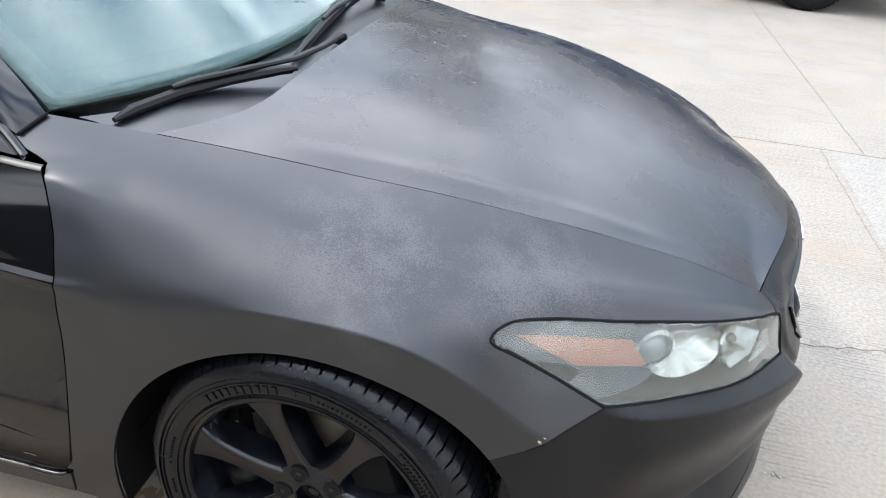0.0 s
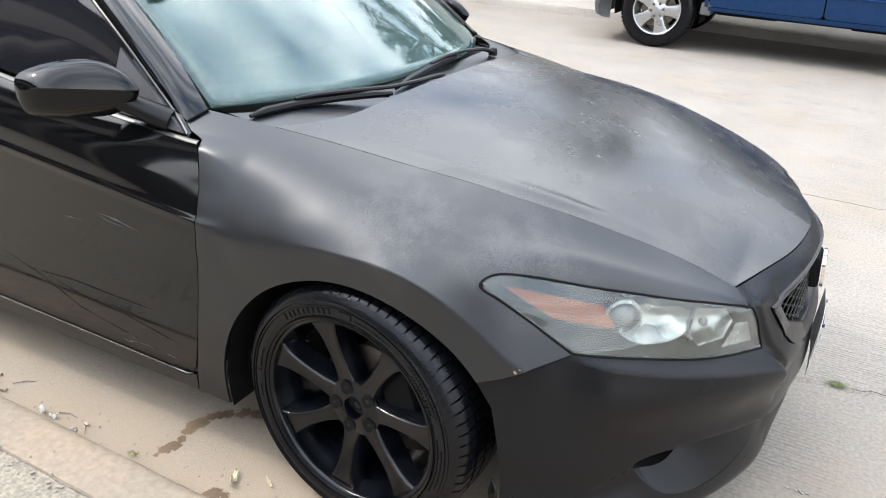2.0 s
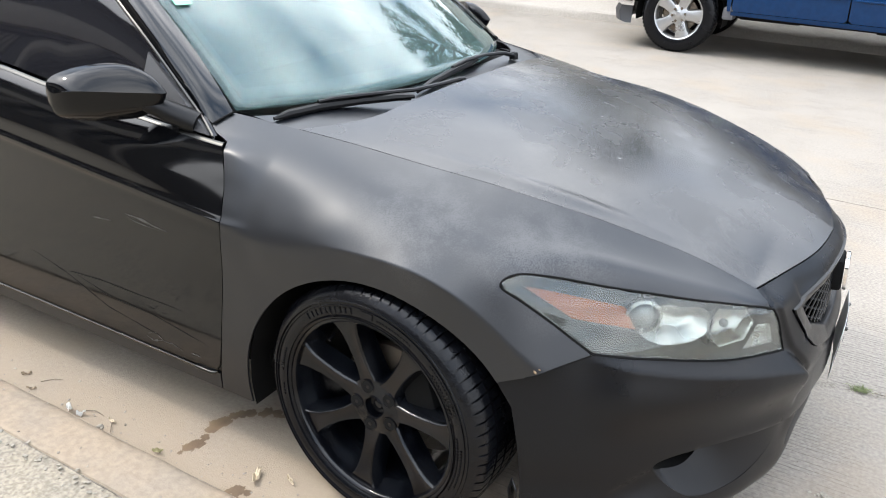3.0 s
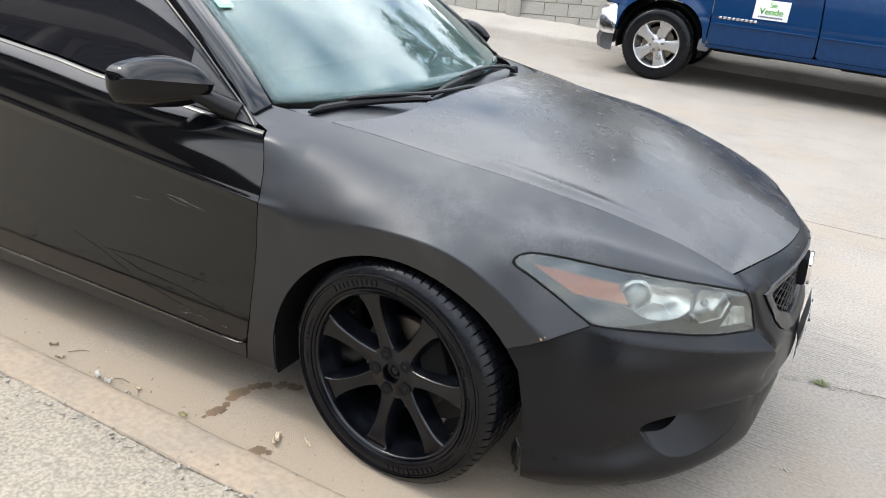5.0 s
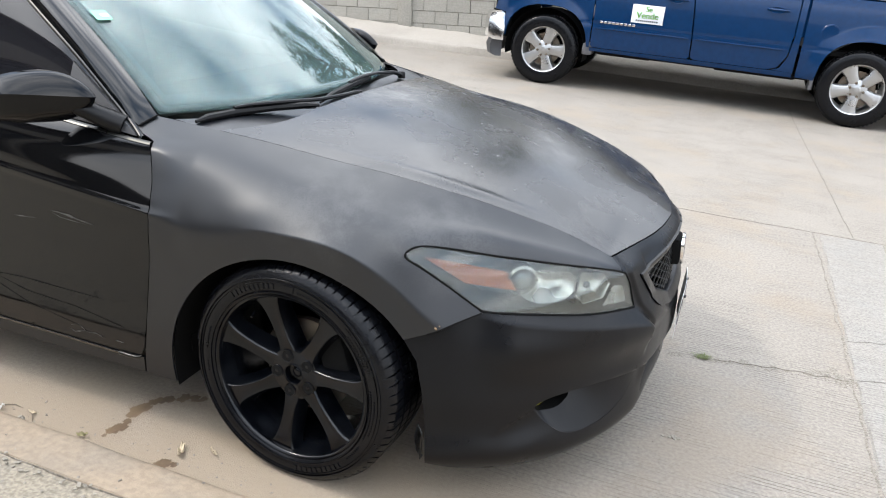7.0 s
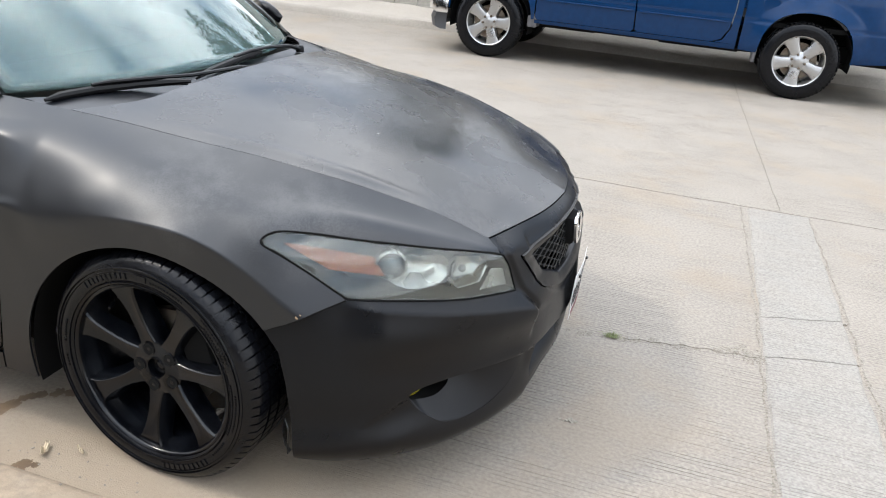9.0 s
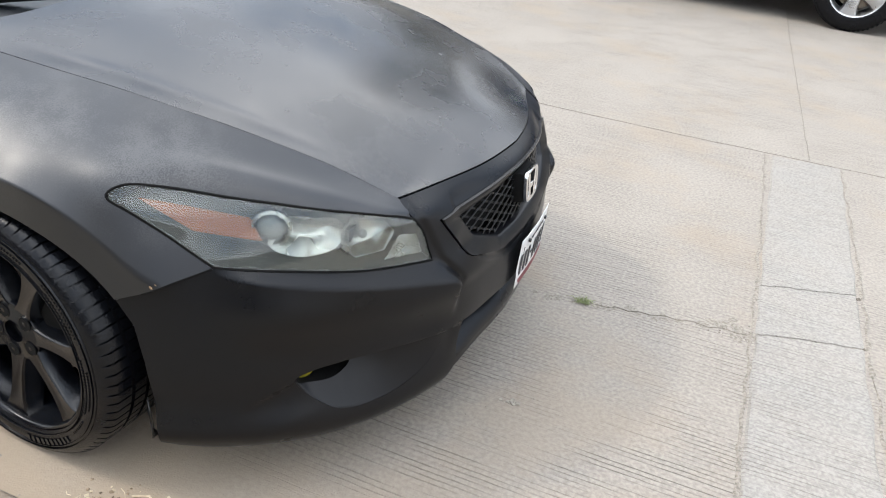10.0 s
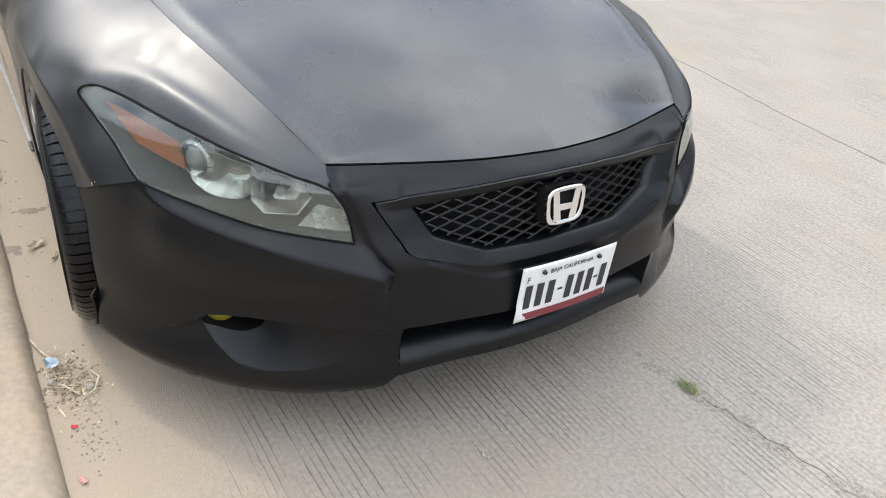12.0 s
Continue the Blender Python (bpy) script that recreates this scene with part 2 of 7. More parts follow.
def lathe_bm(profile, segments, closed=False, centre=(0, 0, 0)):
    """Turns (radius, y) points round the y axis."""
    p = [[(centre[0] + r * math.cos(2 * math.pi * k / segments), centre[1] + y, centre[2] + r * math.sin(2 * math.pi * k / segments)) for r, y in profile]
         for k in range(segments)]
    return grid_bm(p, closed_u=True, closed_v=closed)


def tube_bm(points, radius, sides=8, flat=1.0, bm=None):
    """A round (or flattened) bar along points, closed at both ends."""
    pts = [Vector(p) for p in points]
    rows = []
    for i, p in enumerate(pts):
        t = (pts[min(i + 1, len(pts) - 1)] - pts[max(i - 1, 0)]).normalized()
        a = t.cross(Vector((0, 0, 1)))
        a = a.normalized() if a.length > 1e-3 else Vector((1, 0, 0))
        b = a.cross(t)
        r = radius[i] if isinstance(radius, (list, tuple)) else radius
        rows.append([p + r * (math.cos(k * 2 * math.pi / sides) * a + flat * math.sin(k * 2 * math.pi / sides) * b) for k in range(sides)])
    own = grid_bm(rows, closed_v=True)
    own.verts.ensure_lookup_table()
    own.faces.new([own.verts[k] for k in range(sides)])
    own.faces.new([own.verts[(len(pts) - 1) * sides + k] for k in range(sides)])
    bmesh.ops.recalc_face_normals(own, faces=own.faces[:])
    return own if bm is None else joined(bm, own)


def part(name, bm, mat, parent, label="", smooth=True, thick=0.0, sharp=40, solid=False):
    """Links a bmesh as one mesh object under a thing or a part. thick: its open edges are turned inwards by so many metres, or all of it (solid)."""
    if thick and not solid:
        bm.normal_update()
        rim = [e for e in bm.edges if e.is_boundary]
        lip = [v for v in bmesh.ops.extrude_edge_only(bm, edges=rim)["geom"] if isinstance(v, bmesh.types.BMVert)]
        inward = {v: next((e.other_vert(v).normal.copy() for e in v.link_edges if e.other_vert(v) not in made), v.normal.copy()) for made in [set(lip)] for v in lip}
        for v in lip:
            v.co -= inward[v] * thick
    me = bpy.data.meshes.new(name)
    bm.to_mesh(me)
    bm.free()
    if smooth:
        me.shade_smooth()
        me.set_sharp_from_angle(angle=radians(sharp))
    me.materials.append(mat)
    ob = new(name, me)
    ob.parent = parent
    if solid:
        s = ob.modifiers.new("thickness", "SOLIDIFY")
        s.thickness, s.offset, s.use_rim = thick, -1, True
    return tagged(ob, label)


def thing(name, label, category, group="", kind="", at=None):
    ob = new(name)
    ob.empty_display_size = 0.1
    if at is not None:
        ob.matrix_world = at
    return tagged(ob, label, category, group, kind)


def inside(poly, x, y):
    """Which points lie in a polygon (even-odd)."""
    hit = np.zeros(len(x), bool)
    for (ax, ay), (bx, by) in zip(poly, np.roll(poly, -1, 0)):
        cross = (ay > y) != (by > y)
        with np.errstate(divide="ignore", invalid="ignore"):
            hit ^= cross & (x < (bx - ax) * (y - ay) / (by - ay) + ax)
    return hit


def snapped(polys, x, y, scale=1.0):
    """The nearest points on the outlines; scale: how much a unit of x counts against one of y."""
    best, px, py = np.full(len(x), 1e9), x.copy(), y.copy()
    for poly in polys:
        for (ax, ay), (bx, by) in zip(poly, np.roll(poly, -1, 0)):
            dx, dy = (bx - ax) * scale, by - ay
            t = np.clip(((x - ax) * scale * dx + (y - ay) * dy) / (dx * dx + dy * dy + 1e-12), 0, 1)
            qx, qy = ax + t * (bx - ax), ay + t * dy
            d = ((x - qx) * scale) ** 2 + (y - qy) ** 2
            near = d < best
            best[near], px[near], py[near] = d[near], qx[near], qy[near]
    return px, py, np.sqrt(best)


def smooth_poly(points, per=6, keep=()):
    """A closed outline through points, rounded but for the corners named by index in keep."""
    p, out = np.asarray(points, float), []
    n = len(p)
    for i in range(n):
        a, b, c, d = p[(i - 1) % n], p[i], p[(i + 1) % n], p[(i + 2) % n]
        t0 = (c - b) if i in keep else (c - a) / 2
        t1 = (c - b) if (i + 1) % n in keep else (d - b) / 2
        for k in range(per):
            u = k / per
            out.append((2 * u**3 - 3 * u**2 + 1) * b + (u**3 - 2 * u**2 + u) * t0 + (-2 * u**3 + 3 * u**2) * c + (u**3 - u**2) * t1)
    return np.array(out)


def trimmed_bm(surface, us, vs, outer, holes, scale=1.0):
    """A sheet over the grid us x vs of a surface's parameters, cut along an outline with holes. surface(u, v) gives the points; scale: how much
    a unit of u counts against one of v."""
    step = min((us[1] - us[0]) * scale, vs[1] - vs[0])
    flat = np.array((scale, 1.0))
    pts, edges = [], []
    for poly in (outer, *holes):
        q = np.asarray(poly, float) * flat
        ring = []
        for p0, p1 in zip(q, np.roll(q, -1, 0)):
            d = np.linalg.norm(p1 - p0)
            if d > 1e-7:
                ring += [p0 + (p1 - p0) * k / n for n in [max(1, int(math.ceil(d / step)))] for k in range(n)]
        at = len(pts)
        pts += ring
        edges += [(at + k, at + (k + 1) % len(ring)) for k in range(len(ring))]
    uu, vv = (g.ravel() for g in np.meshgrid(us, vs, indexing="ij"))
    keep = inside(outer, uu, vv)
    for h in holes:
        keep &= ~inside(h, uu, vv)
    uu, vv = uu[keep], vv[keep]
    rim = np.array(pts)
    near = np.full(len(uu), 1e9)
    for k in range(0, len(rim), 50):
        r = rim[k:k + 50]
        near = np.minimum(near, (((uu * scale)[:, None] - r[:, 0]) ** 2 + (vv[:, None] - r[:, 1]) ** 2).min(1))
    far = near > (0.62 * step) ** 2
    pts += list(np.c_[uu[far] * scale, vv[far]])
    flat_v, _, tris, *_ = delaunay_2d_cdt([Vector(p) for p in pts], edges, [], 0, 1e-7)
    v2 = np.array([tuple(v) for v in flat_v]) / flat
    tri = np.array([t for t in tris if len(t) == 3])
    mid = v2[tri].mean(1)
    keep = inside(outer, mid[:, 0], mid[:, 1])
    for h in holes:
        keep &= ~inside(h, mid[:, 0], mid[:, 1])
    tri = tri[keep]
    used = np.unique(tri)
    p3 = surface(v2[used, 0], v2[used, 1])
    bm = bmesh.new()
    made = {k: bm.verts.new(p) for k, p in zip(used.tolist(), p3)}
    for t in tri.tolist():
        bm.faces.new([made[k] for k in t])
    bmesh.ops.remove_doubles(bm, verts=bm.verts[:], dist=2e-5)
    bmesh.ops.dissolve_degenerate(bm, dist=1e-5, edges=bm.edges[:])
    bmesh.ops.join_triangles(bm, faces=bm.faces[:], angle_face_threshold=0.7, angle_shape_threshold=0.7)
    return bm


def grooved(m, depth, dark, wear):
    """Adds fine cast grooves along x to a concrete, worn away by a slow noise."""
    n, l = m.node_tree.nodes, m.node_tree.links
    b = n["Principled BSDF"]
    co = n.new("ShaderNodeTexCoord")
    wave, cut, worn, range_, prod, mix = (n.new("ShaderNode" + k) for k in ("TexWave", "MapRange", "TexNoise", "MapRange", "Math", "Mix"))
    wave.bands_direction, wave.wave_profile = "Y", "SIN"
    for k, v in (("Scale", 17.5), ("Distortion", 1.3), ("Detail", 3.0), ("Detail Scale", 0.35), ("Detail Roughness", 0.6)):
        wave.inputs[k].default_value = v
    l.new(co.outputs["Object"], wave.inputs["Vector"])
    for k, v in (("From Min", 0.13), ("From Max", 0.0), ("To Min", 0.0), ("To Max", 1.0)):
        cut.inputs[k].default_value = v
    l.new(wave.outputs["Fac"], cut.inputs["Value"])
    worn.inputs["Scale"].default_value, worn.inputs["Detail"].default_value = 1.9, 8.0
    l.new(co.outputs["Object"], worn.inputs["Vector"])
    for k, v in (("From Min", wear), ("From Max", wear + 0.16), ("To Min", 0.0), ("To Max", 1.0)):
        range_.inputs[k].default_value = v
    l.new(worn.outputs["Fac"], range_.inputs["Value"])
    prod.operation = "MULTIPLY"
    gaps, gap_cut, gap_map, first = (n.new("ShaderNode" + k) for k in ("TexNoise", "MapRange", "Mapping", "Math"))      # single grooves break off and start again
    gap_map.inputs["Scale"].default_value = (1.0, 11.0, 1.0)
    gaps.inputs["Scale"].default_value, gaps.inputs["Detail"].default_value = 3.2, 3.0
    l.new(co.outputs["Object"], gap_map.inputs["Vector"])
    l.new(gap_map.outputs["Vector"], gaps.inputs["Vector"])
    for k, v in (("From Min", 0.42), ("From Max", 0.56), ("To Min", 0.08), ("To Max", 1.0)):
        gap_cut.inputs[k].default_value = v
    l.new(gaps.outputs["Fac"], gap_cut.inputs["Value"])
    first.operation = "MULTIPLY"
    l.new(cut.outputs["Result"], first.inputs[0])
    l.new(gap_cut.outputs["Result"], first.inputs[1])
    l.new(first.outputs["Value"], prod.inputs[0])
    l.new(range_.outputs["Result"], prod.inputs[1])
    gut = n.new("ShaderNodeSeparateXYZ")
    band = n.new("ShaderNodeMapRange")
    l.new(co.outputs["Object"], gut.inputs["Vector"])
    for k, v in (("From Min", -0.85), ("From Max", -0.45), ("To Min", 0.0), ("To Max", 1.0)):      # the gutter was floated smooth
        band.inputs[k].default_value = v
    l.new(gut.outputs["Y"], band.inputs["Value"])
    both = n.new("ShaderNodeMath")
    both.operation = "MULTIPLY"
    l.new(prod.outputs["Value"], both.inputs[0])
    l.new(band.outputs["Result"], both.inputs[1])
    old = b.inputs["Base Color"].links[0].from_socket
    mix.data_type, mix.blend_type = "RGBA", "MULTIPLY"
    mix.inputs["B"].default_value = (dark, dark, dark * 0.97, 1)
    l.new(old, mix.inputs["A"])
    l.new(both.outputs["Value"], mix.inputs["Factor"])
    l.new(mix.outputs["Result"], b.inputs["Base Color"])
    bump = n.new("ShaderNodeBump")
    bump.invert = True
    bump.inputs["Strength"].default_value, bump.inputs["Distance"].default_value = depth, 0.006
    l.new(both.outputs["Value"], bump.inputs["Height"])
    l.new(b.inputs["Normal"].links[0].from_socket, bump.inputs["Normal"])
    l.new(bump.outputs["Normal"], b.inputs["Normal"])


grooved(M["concrete"], 0.7, 0.54, 0.39)
grooved(M["patch"], 0.6, 0.68, 0.36)


def worn_paint(m, spots, pale):
    """Dull, bubbled patches in the clear coat round some places: (x, y, z, radius)."""
    n, l = m.node_tree.nodes, m.node_tree.links
    b = n["Principled BSDF"]
    co = n.new("ShaderNodeTexCoord")
    total = None
    for x, y, z, r in spots:
        d, rng = n.new("ShaderNodeVectorMath"), n.new("ShaderNodeMapRange")
        d.operation = "DISTANCE"
        d.inputs[1].default_value = (x, y, z)
        l.new(co.outputs["Object"], d.inputs[0])
        for k, v in (("From Min", r), ("From Max", r * 0.35), ("To Min", 0.0), ("To Max", 1.0)):
            rng.inputs[k].default_value = v
        l.new(d.outputs["Value"], rng.inputs["Value"])
        if total is None:
            total = rng.outputs["Result"]
        else:
            mx = n.new("ShaderNodeMath")
            mx.operation = "MAXIMUM"
            l.new(total, mx.inputs[0])
            l.new(rng.outputs["Result"], mx.inputs[1])
            total = mx.outputs["Value"]
    fine, coarse, pick, prod, mul = (n.new("ShaderNode" + k) for k in ("TexNoise", "TexNoise", "MapRange", "Math", "Math"))
    fine.inputs["Scale"].default_value, fine.inputs["Detail"].default_value = 340.0, 4.0
    coarse.inputs["Scale"].default_value, coarse.inputs["Detail"].default_value = 13.0, 6.0
    l.new(co.outputs["Object"], fine.inputs["Vector"])
    l.new(co.outputs["Object"], coarse.inputs["Vector"])
    prod.operation = mul.operation = "MULTIPLY"
    l.new(fine.outputs["Fac"], prod.inputs[0])
    l.new(coarse.outputs["Fac"], prod.inputs[1])
    for k, v in (("From Min", 0.20), ("From Max", 0.33), ("To Min", 0.0), ("To Max", 1.0)):
        pick.inputs[k].default_value = v
    l.new(prod.outputs["Value"], pick.inputs["Value"])
    l.new(pick.outputs["Result"], mul.inputs[0])
    l.new(total, mul.inputs[1])
    mix = n.new("ShaderNodeMix")
    mix.data_type = "RGBA"
    old = b.inputs["Base Color"].links[0].from_socket
    mix.inputs["B"].default_value = (pale, pale, pale * 1.03, 1)
    l.new(old, mix.inputs["A"])
    l.new(mul.outputs["Value"], mix.inputs["Factor"])
    l.new(mix.outputs["Result"], b.inputs["Base Color"])
    add = n.new("ShaderNodeMath")
    add.operation = "MULTIPLY_ADD"
    add.inputs[1].default_value = 0.09
    l.new(mul.outputs["Value"], add.inputs[0])
    l.new(b.inputs["Roughness"].links[0].from_socket, add.inputs[2])
    l.new(add.outputs["Value"], b.inputs["Roughness"])
    bump = n.new("ShaderNodeBump")
    bump.inputs["Strength"].default_value, bump.inputs["Distance"].default_value = 0.10, 0.0008
    l.new(mul.outputs["Value"], bump.inputs["Height"])
    l.new(b.inputs["Normal"].links[0].from_socket, bump.inputs["Normal"])
    l.new(bump.outputs["Normal"], b.inputs["Normal"])


for painted, pale in (("satin", 0.036), ("faded", 0.013)):
    worn_paint(M[painted], ((0.06, -0.82, 0.83, 0.22), (0.34, -0.77, 0.79, 0.20), (0.66, -0.40, 0.80, 0.20), (0.72, 0.24, 0.78, 0.10), (0.10, -0.30, 0.95, 0.10)), pale)


def dusty(m):
    """Sandy dust swept into the gutter along the kerb."""
    n, l = m.node_tree.nodes, m.node_tree.links
    b = n["Principled BSDF"]
    co, sep, wob, add, band, mix = (n.new("ShaderNode" + k) for k in ("TexCoord", "SeparateXYZ", "TexNoise", "Math", "MapRange", "Mix"))
    wob.inputs["Scale"].default_value, wob.inputs["Detail"].default_value = 2.2, 7.0
    l.new(co.outputs["Object"], sep.inputs["Vector"])
    l.new(co.outputs["Object"], wob.inputs["Vector"])
    add.operation = "MULTIPLY_ADD"
    add.inputs[1].default_value = 1.1
    l.new(wob.outputs["Fac"], add.inputs[0])
    l.new(sep.outputs["Y"], add.inputs[2])
    for k, v in (("From Min", 0.25), ("From Max", -0.45), ("To Min", 0.0), ("To Max", 0.85)):
        band.inputs[k].default_value = v
    l.new(add.outputs["Value"], band.inputs["Value"])
    mix.data_type = "RGBA"
    mix.inputs["B"].default_value = (0.283, 0.222, 0.157, 1)
    l.new(b.inputs["Base Color"].links[0].from_socket, mix.inputs["A"])
    tan, tan_cut, most = (n.new("ShaderNode" + k) for k in ("TexNoise", "MapRange", "Math"))      # tan dirt worn into the slabs
    tan.inputs["Scale"].default_value, tan.inputs["Detail"].default_value, tan.inputs["Roughness"].default_value = 1.25, 9.0, 0.62
    l.new(co.outputs["Object"], tan.inputs["Vector"])
    for k, v in (("From Min", 0.50), ("From Max", 0.64), ("To Min", 0.0), ("To Max", 0.40)):
        tan_cut.inputs[k].default_value = v
    l.new(tan.outputs["Fac"], tan_cut.inputs["Value"])
    most.operation = "MAXIMUM"
    l.new(band.outputs["Result"], most.inputs[0])
    l.new(tan_cut.outputs["Result"], most.inputs[1])
    l.new(most.outputs["Value"], mix.inputs["Factor"])
    l.new(mix.outputs["Result"], b.inputs["Base Color"])


dusty(M["concrete"])

# ---- ground, kerbs and the street ----
xs = np.r_[-400, -120, -40, -20, np.arange(-12, 12.1, 0.5), 20, 40, 120, 400]
ys = np.r_[-400, -120, -40, -12, -6, -3, -1.2, -1.12, np.arange(-0.9, 9.2, 0.4), 12, 20, 40, 120, 400]
gx, gy = np.meshgrid(xs, ys, indexing="ij")
gz = -0.02 * (gy < -1.15)
ground = part("ground", grid_bm(np.stack([gx, gy, gz], -1).tolist()), M["concrete"], None, "worn pale concrete street with fine grooves")
tagged(ground, kind="structure", category="road")

# near kerb: a low rounded band of poured concrete, and the rough footpath behind it
profile = [(-1.080, -0.03), (-1.084, 0.002), (-1.092, 0.015), (-1.103, 0.028), (-1.122, 0.037), (-1.15, 0.041), (-1.22, 0.043), (-1.262, 0.044), (-1.272, 0.03), (-1.275, -0.03)]
rows = []
for k in range(241):
    x = -9 + k * 0.075
    rows.append([(x, y + 0.007 * noise.noise((x * 1.3, 0, y)) + 0.004 * noise.noise((x * 6, 3, y)), z + (z > 0) * 0.006 * noise.noise((x * 4, y * 9, 1))) for y, z in profile])
kerb = part("near_kerb", faced(grid_bm(rows), (0, -1.2, -1)), M["kerb"], None, "low worn sand-coloured concrete kerb")
tagged(kerb, kind="structure", category="kerb")
rows = []
for k in range(161):
    x = -9 + k * 0.1125
    rows.append([(x, y, 0.047 + 0.010 * noise.noise((x * 3, y * 3, 0)) + 0.007 * noise.noise((x * 11, y * 11, 5))) for y in np.r_[np.arange(-1.268, -2.6, -0.07), -3.2, -4.2, -5.2]])
path = part("footpath", faced(grid_bm(rows), (0, -2, -1)), M["rough_concrete"], None, "rough broken grey concrete footpath")
tagged(path, kind="structure", category="pavement")

# far kerb, footpath and block wall
rows = []
for k in range(201):
    x = -14 + k * 0.14
    rows.append([(x, y + 0.015 * noise.noise((x * 2, y * 5, 2)), z + (z > 0) * 0.018 * noise.noise((x * 3, y * 4, 7)) + (z > 0) * 0.010 * noise.noise((x * 11, y * 9, 2))) for y, z in
                 ((8.94, -0.05), (8.955, 0.0), (8.965, 0.06), (8.975, 0.105), (9.00, 0.124), (9.06, 0.132), (9.14, 0.142), (9.25, 0.165), (9.40, 0.20), (9.52, 0.23), (9.64, 0.26))])
fkerb = part("far_kerb", faced(grid_bm(rows), (0, 9, -2)), M["plaster"], None, "dusty concrete kerb and footpath across the street")
tagged(fkerb, kind="structure", category="kerb")

# ---- the parked black car ----
YC = 0.015
car = thing("car", "black two-door coupe with worn matt paint, parked at kerb", "car", at=pose(0, 0, 0))

# bonnet's surface
HX = (-0.36, -0.2, 0.0, 0.17, 0.286, 0.4, 0.516, 0.635, 0.768)
HG = (0.741, 0.711, 0.673, 0.658, 0.644, 0.619, 0.588, 0.554, 0.502)
HZ = (0.941, 0.923, 0.895, 0.880, 0.864, 0.843, 0.814, 0.779, 0.718)


CX = (-0.24, 0, 0.2, 0.4, 0.6, 0.75, 0.84, 0.892)
CZ = (0.984, 0.966, 0.937, 0.893, 0.835, 0.782, 0.746, 0.721)


def bonnet(u, w):
    a = np.abs(w)
    xr = spl((0, 0.3, 0.65, 0.85, 1.0), (-0.225, -0.228, -0.240, -0.275, -0.362), a)
    xf = spl((0, 0.28, 0.49, 0.66, 0.82, 1.0), (0.892, 0.877, 0.853, 0.824, 0.796, 0.766), a)

    def height(x):
        zg = spl(HX, HZ, np.minimum(x, 0.768))
        return zg + (spl(CX, CZ, x) - zg) * (1 - a ** 2.6)

    x = xr + (xf - xr) * u
    yg = spl(HX, HG, np.minimum(x, 0.768)) + YC - 0.003
    z = height(x) + 0.0035 * np.exp(-((a - 0.93) / 0.03) ** 2) * np.clip(1 - ((u - 0.50) / 0.36) ** 2, 0, 1)      # a soft fold beside the gap
    z += (spl((0, 0.5, 0.82, 1.0), (0.722, 0.719, 0.716, 0.717), a) - height(xf)) * u ** 5
    return np.stack([x, YC + w * yg, z], -1)


# nose: radius round an upright axis at (0.10, YC), over the angle from straight ahead and the height
PHI = (-80, -72, -64, -54, -44, -34, -27, -18, -9, 0)
ZED = (0.12, 0.18, 0.26, 0.34, 0.44, 0.52, 0.57, 0.61, 0.66, 0.70, 0.74)
NOSE = np.array([
    (0.945, 0.940, 0.934, 0.922, 0.897, 0.864, 0.840, 0.830, 0.825, 0.822),
    (0.992, 0.990, 0.985, 0.972, 0.950, 0.921, 0.900, 0.865, 0.850, 0.845),
    (0.985, 0.981, 0.975, 0.962, 0.943, 0.922, 0.908, 0.873, 0.858, 0.854),
    (0.980, 0.975, 0.966, 0.951, 0.935, 0.920, 0.912, 0.885, 0.874, 0.870),
    (0.970, 0.962, 0.952, 0.938, 0.925, 0.914, 0.910, 0.886, 0.870, 0.866),
    (0.955, 0.948, 0.938, 0.926, 0.917, 0.909, 0.904, 0.879, 0.863, 0.858),
    (0.943, 0.938, 0.925, 0.913, 0.910, 0.895, 0.886, 0.868, 0.857, 0.853),
    (0.932, 0.926, 0.915, 0.907, 0.909, 0.886, 0.872, 0.859, 0.851, 0.848),
    (0.926, 0.908, 0.894, 0.892, 0.900, 0.877, 0.852, 0.846, 0.842, 0.840),
    (0.936, 0.897, 0.876, 0.877, 0.885, 0.859, 0.808, 0.800, 0.806, 0.808),
    (0.924, 0.872, 0.853, 0.858, 0.866, 0.806, 0.745, 0.745, 0.745, 0.745)])
FOLD_PHI, FOLD_Z = (-61, -55, -53, -47, -41, -35, -30, -26), (0.262, 0.316, 0.334, 0.362, 0.363, 0.358, 0.354, 0.358)      # crease through the fog lamp
STEP_PHI, STEP_Z = (-26, -22, -18, -14, -12, 0), (0.562, 0.522, 0.492, 0.468, 0.456, 0.452)                                  # edge below the grille


def soft(t):
    t = np.clip(t, 0, 1)
    return t * t * (3 - 2 * t)


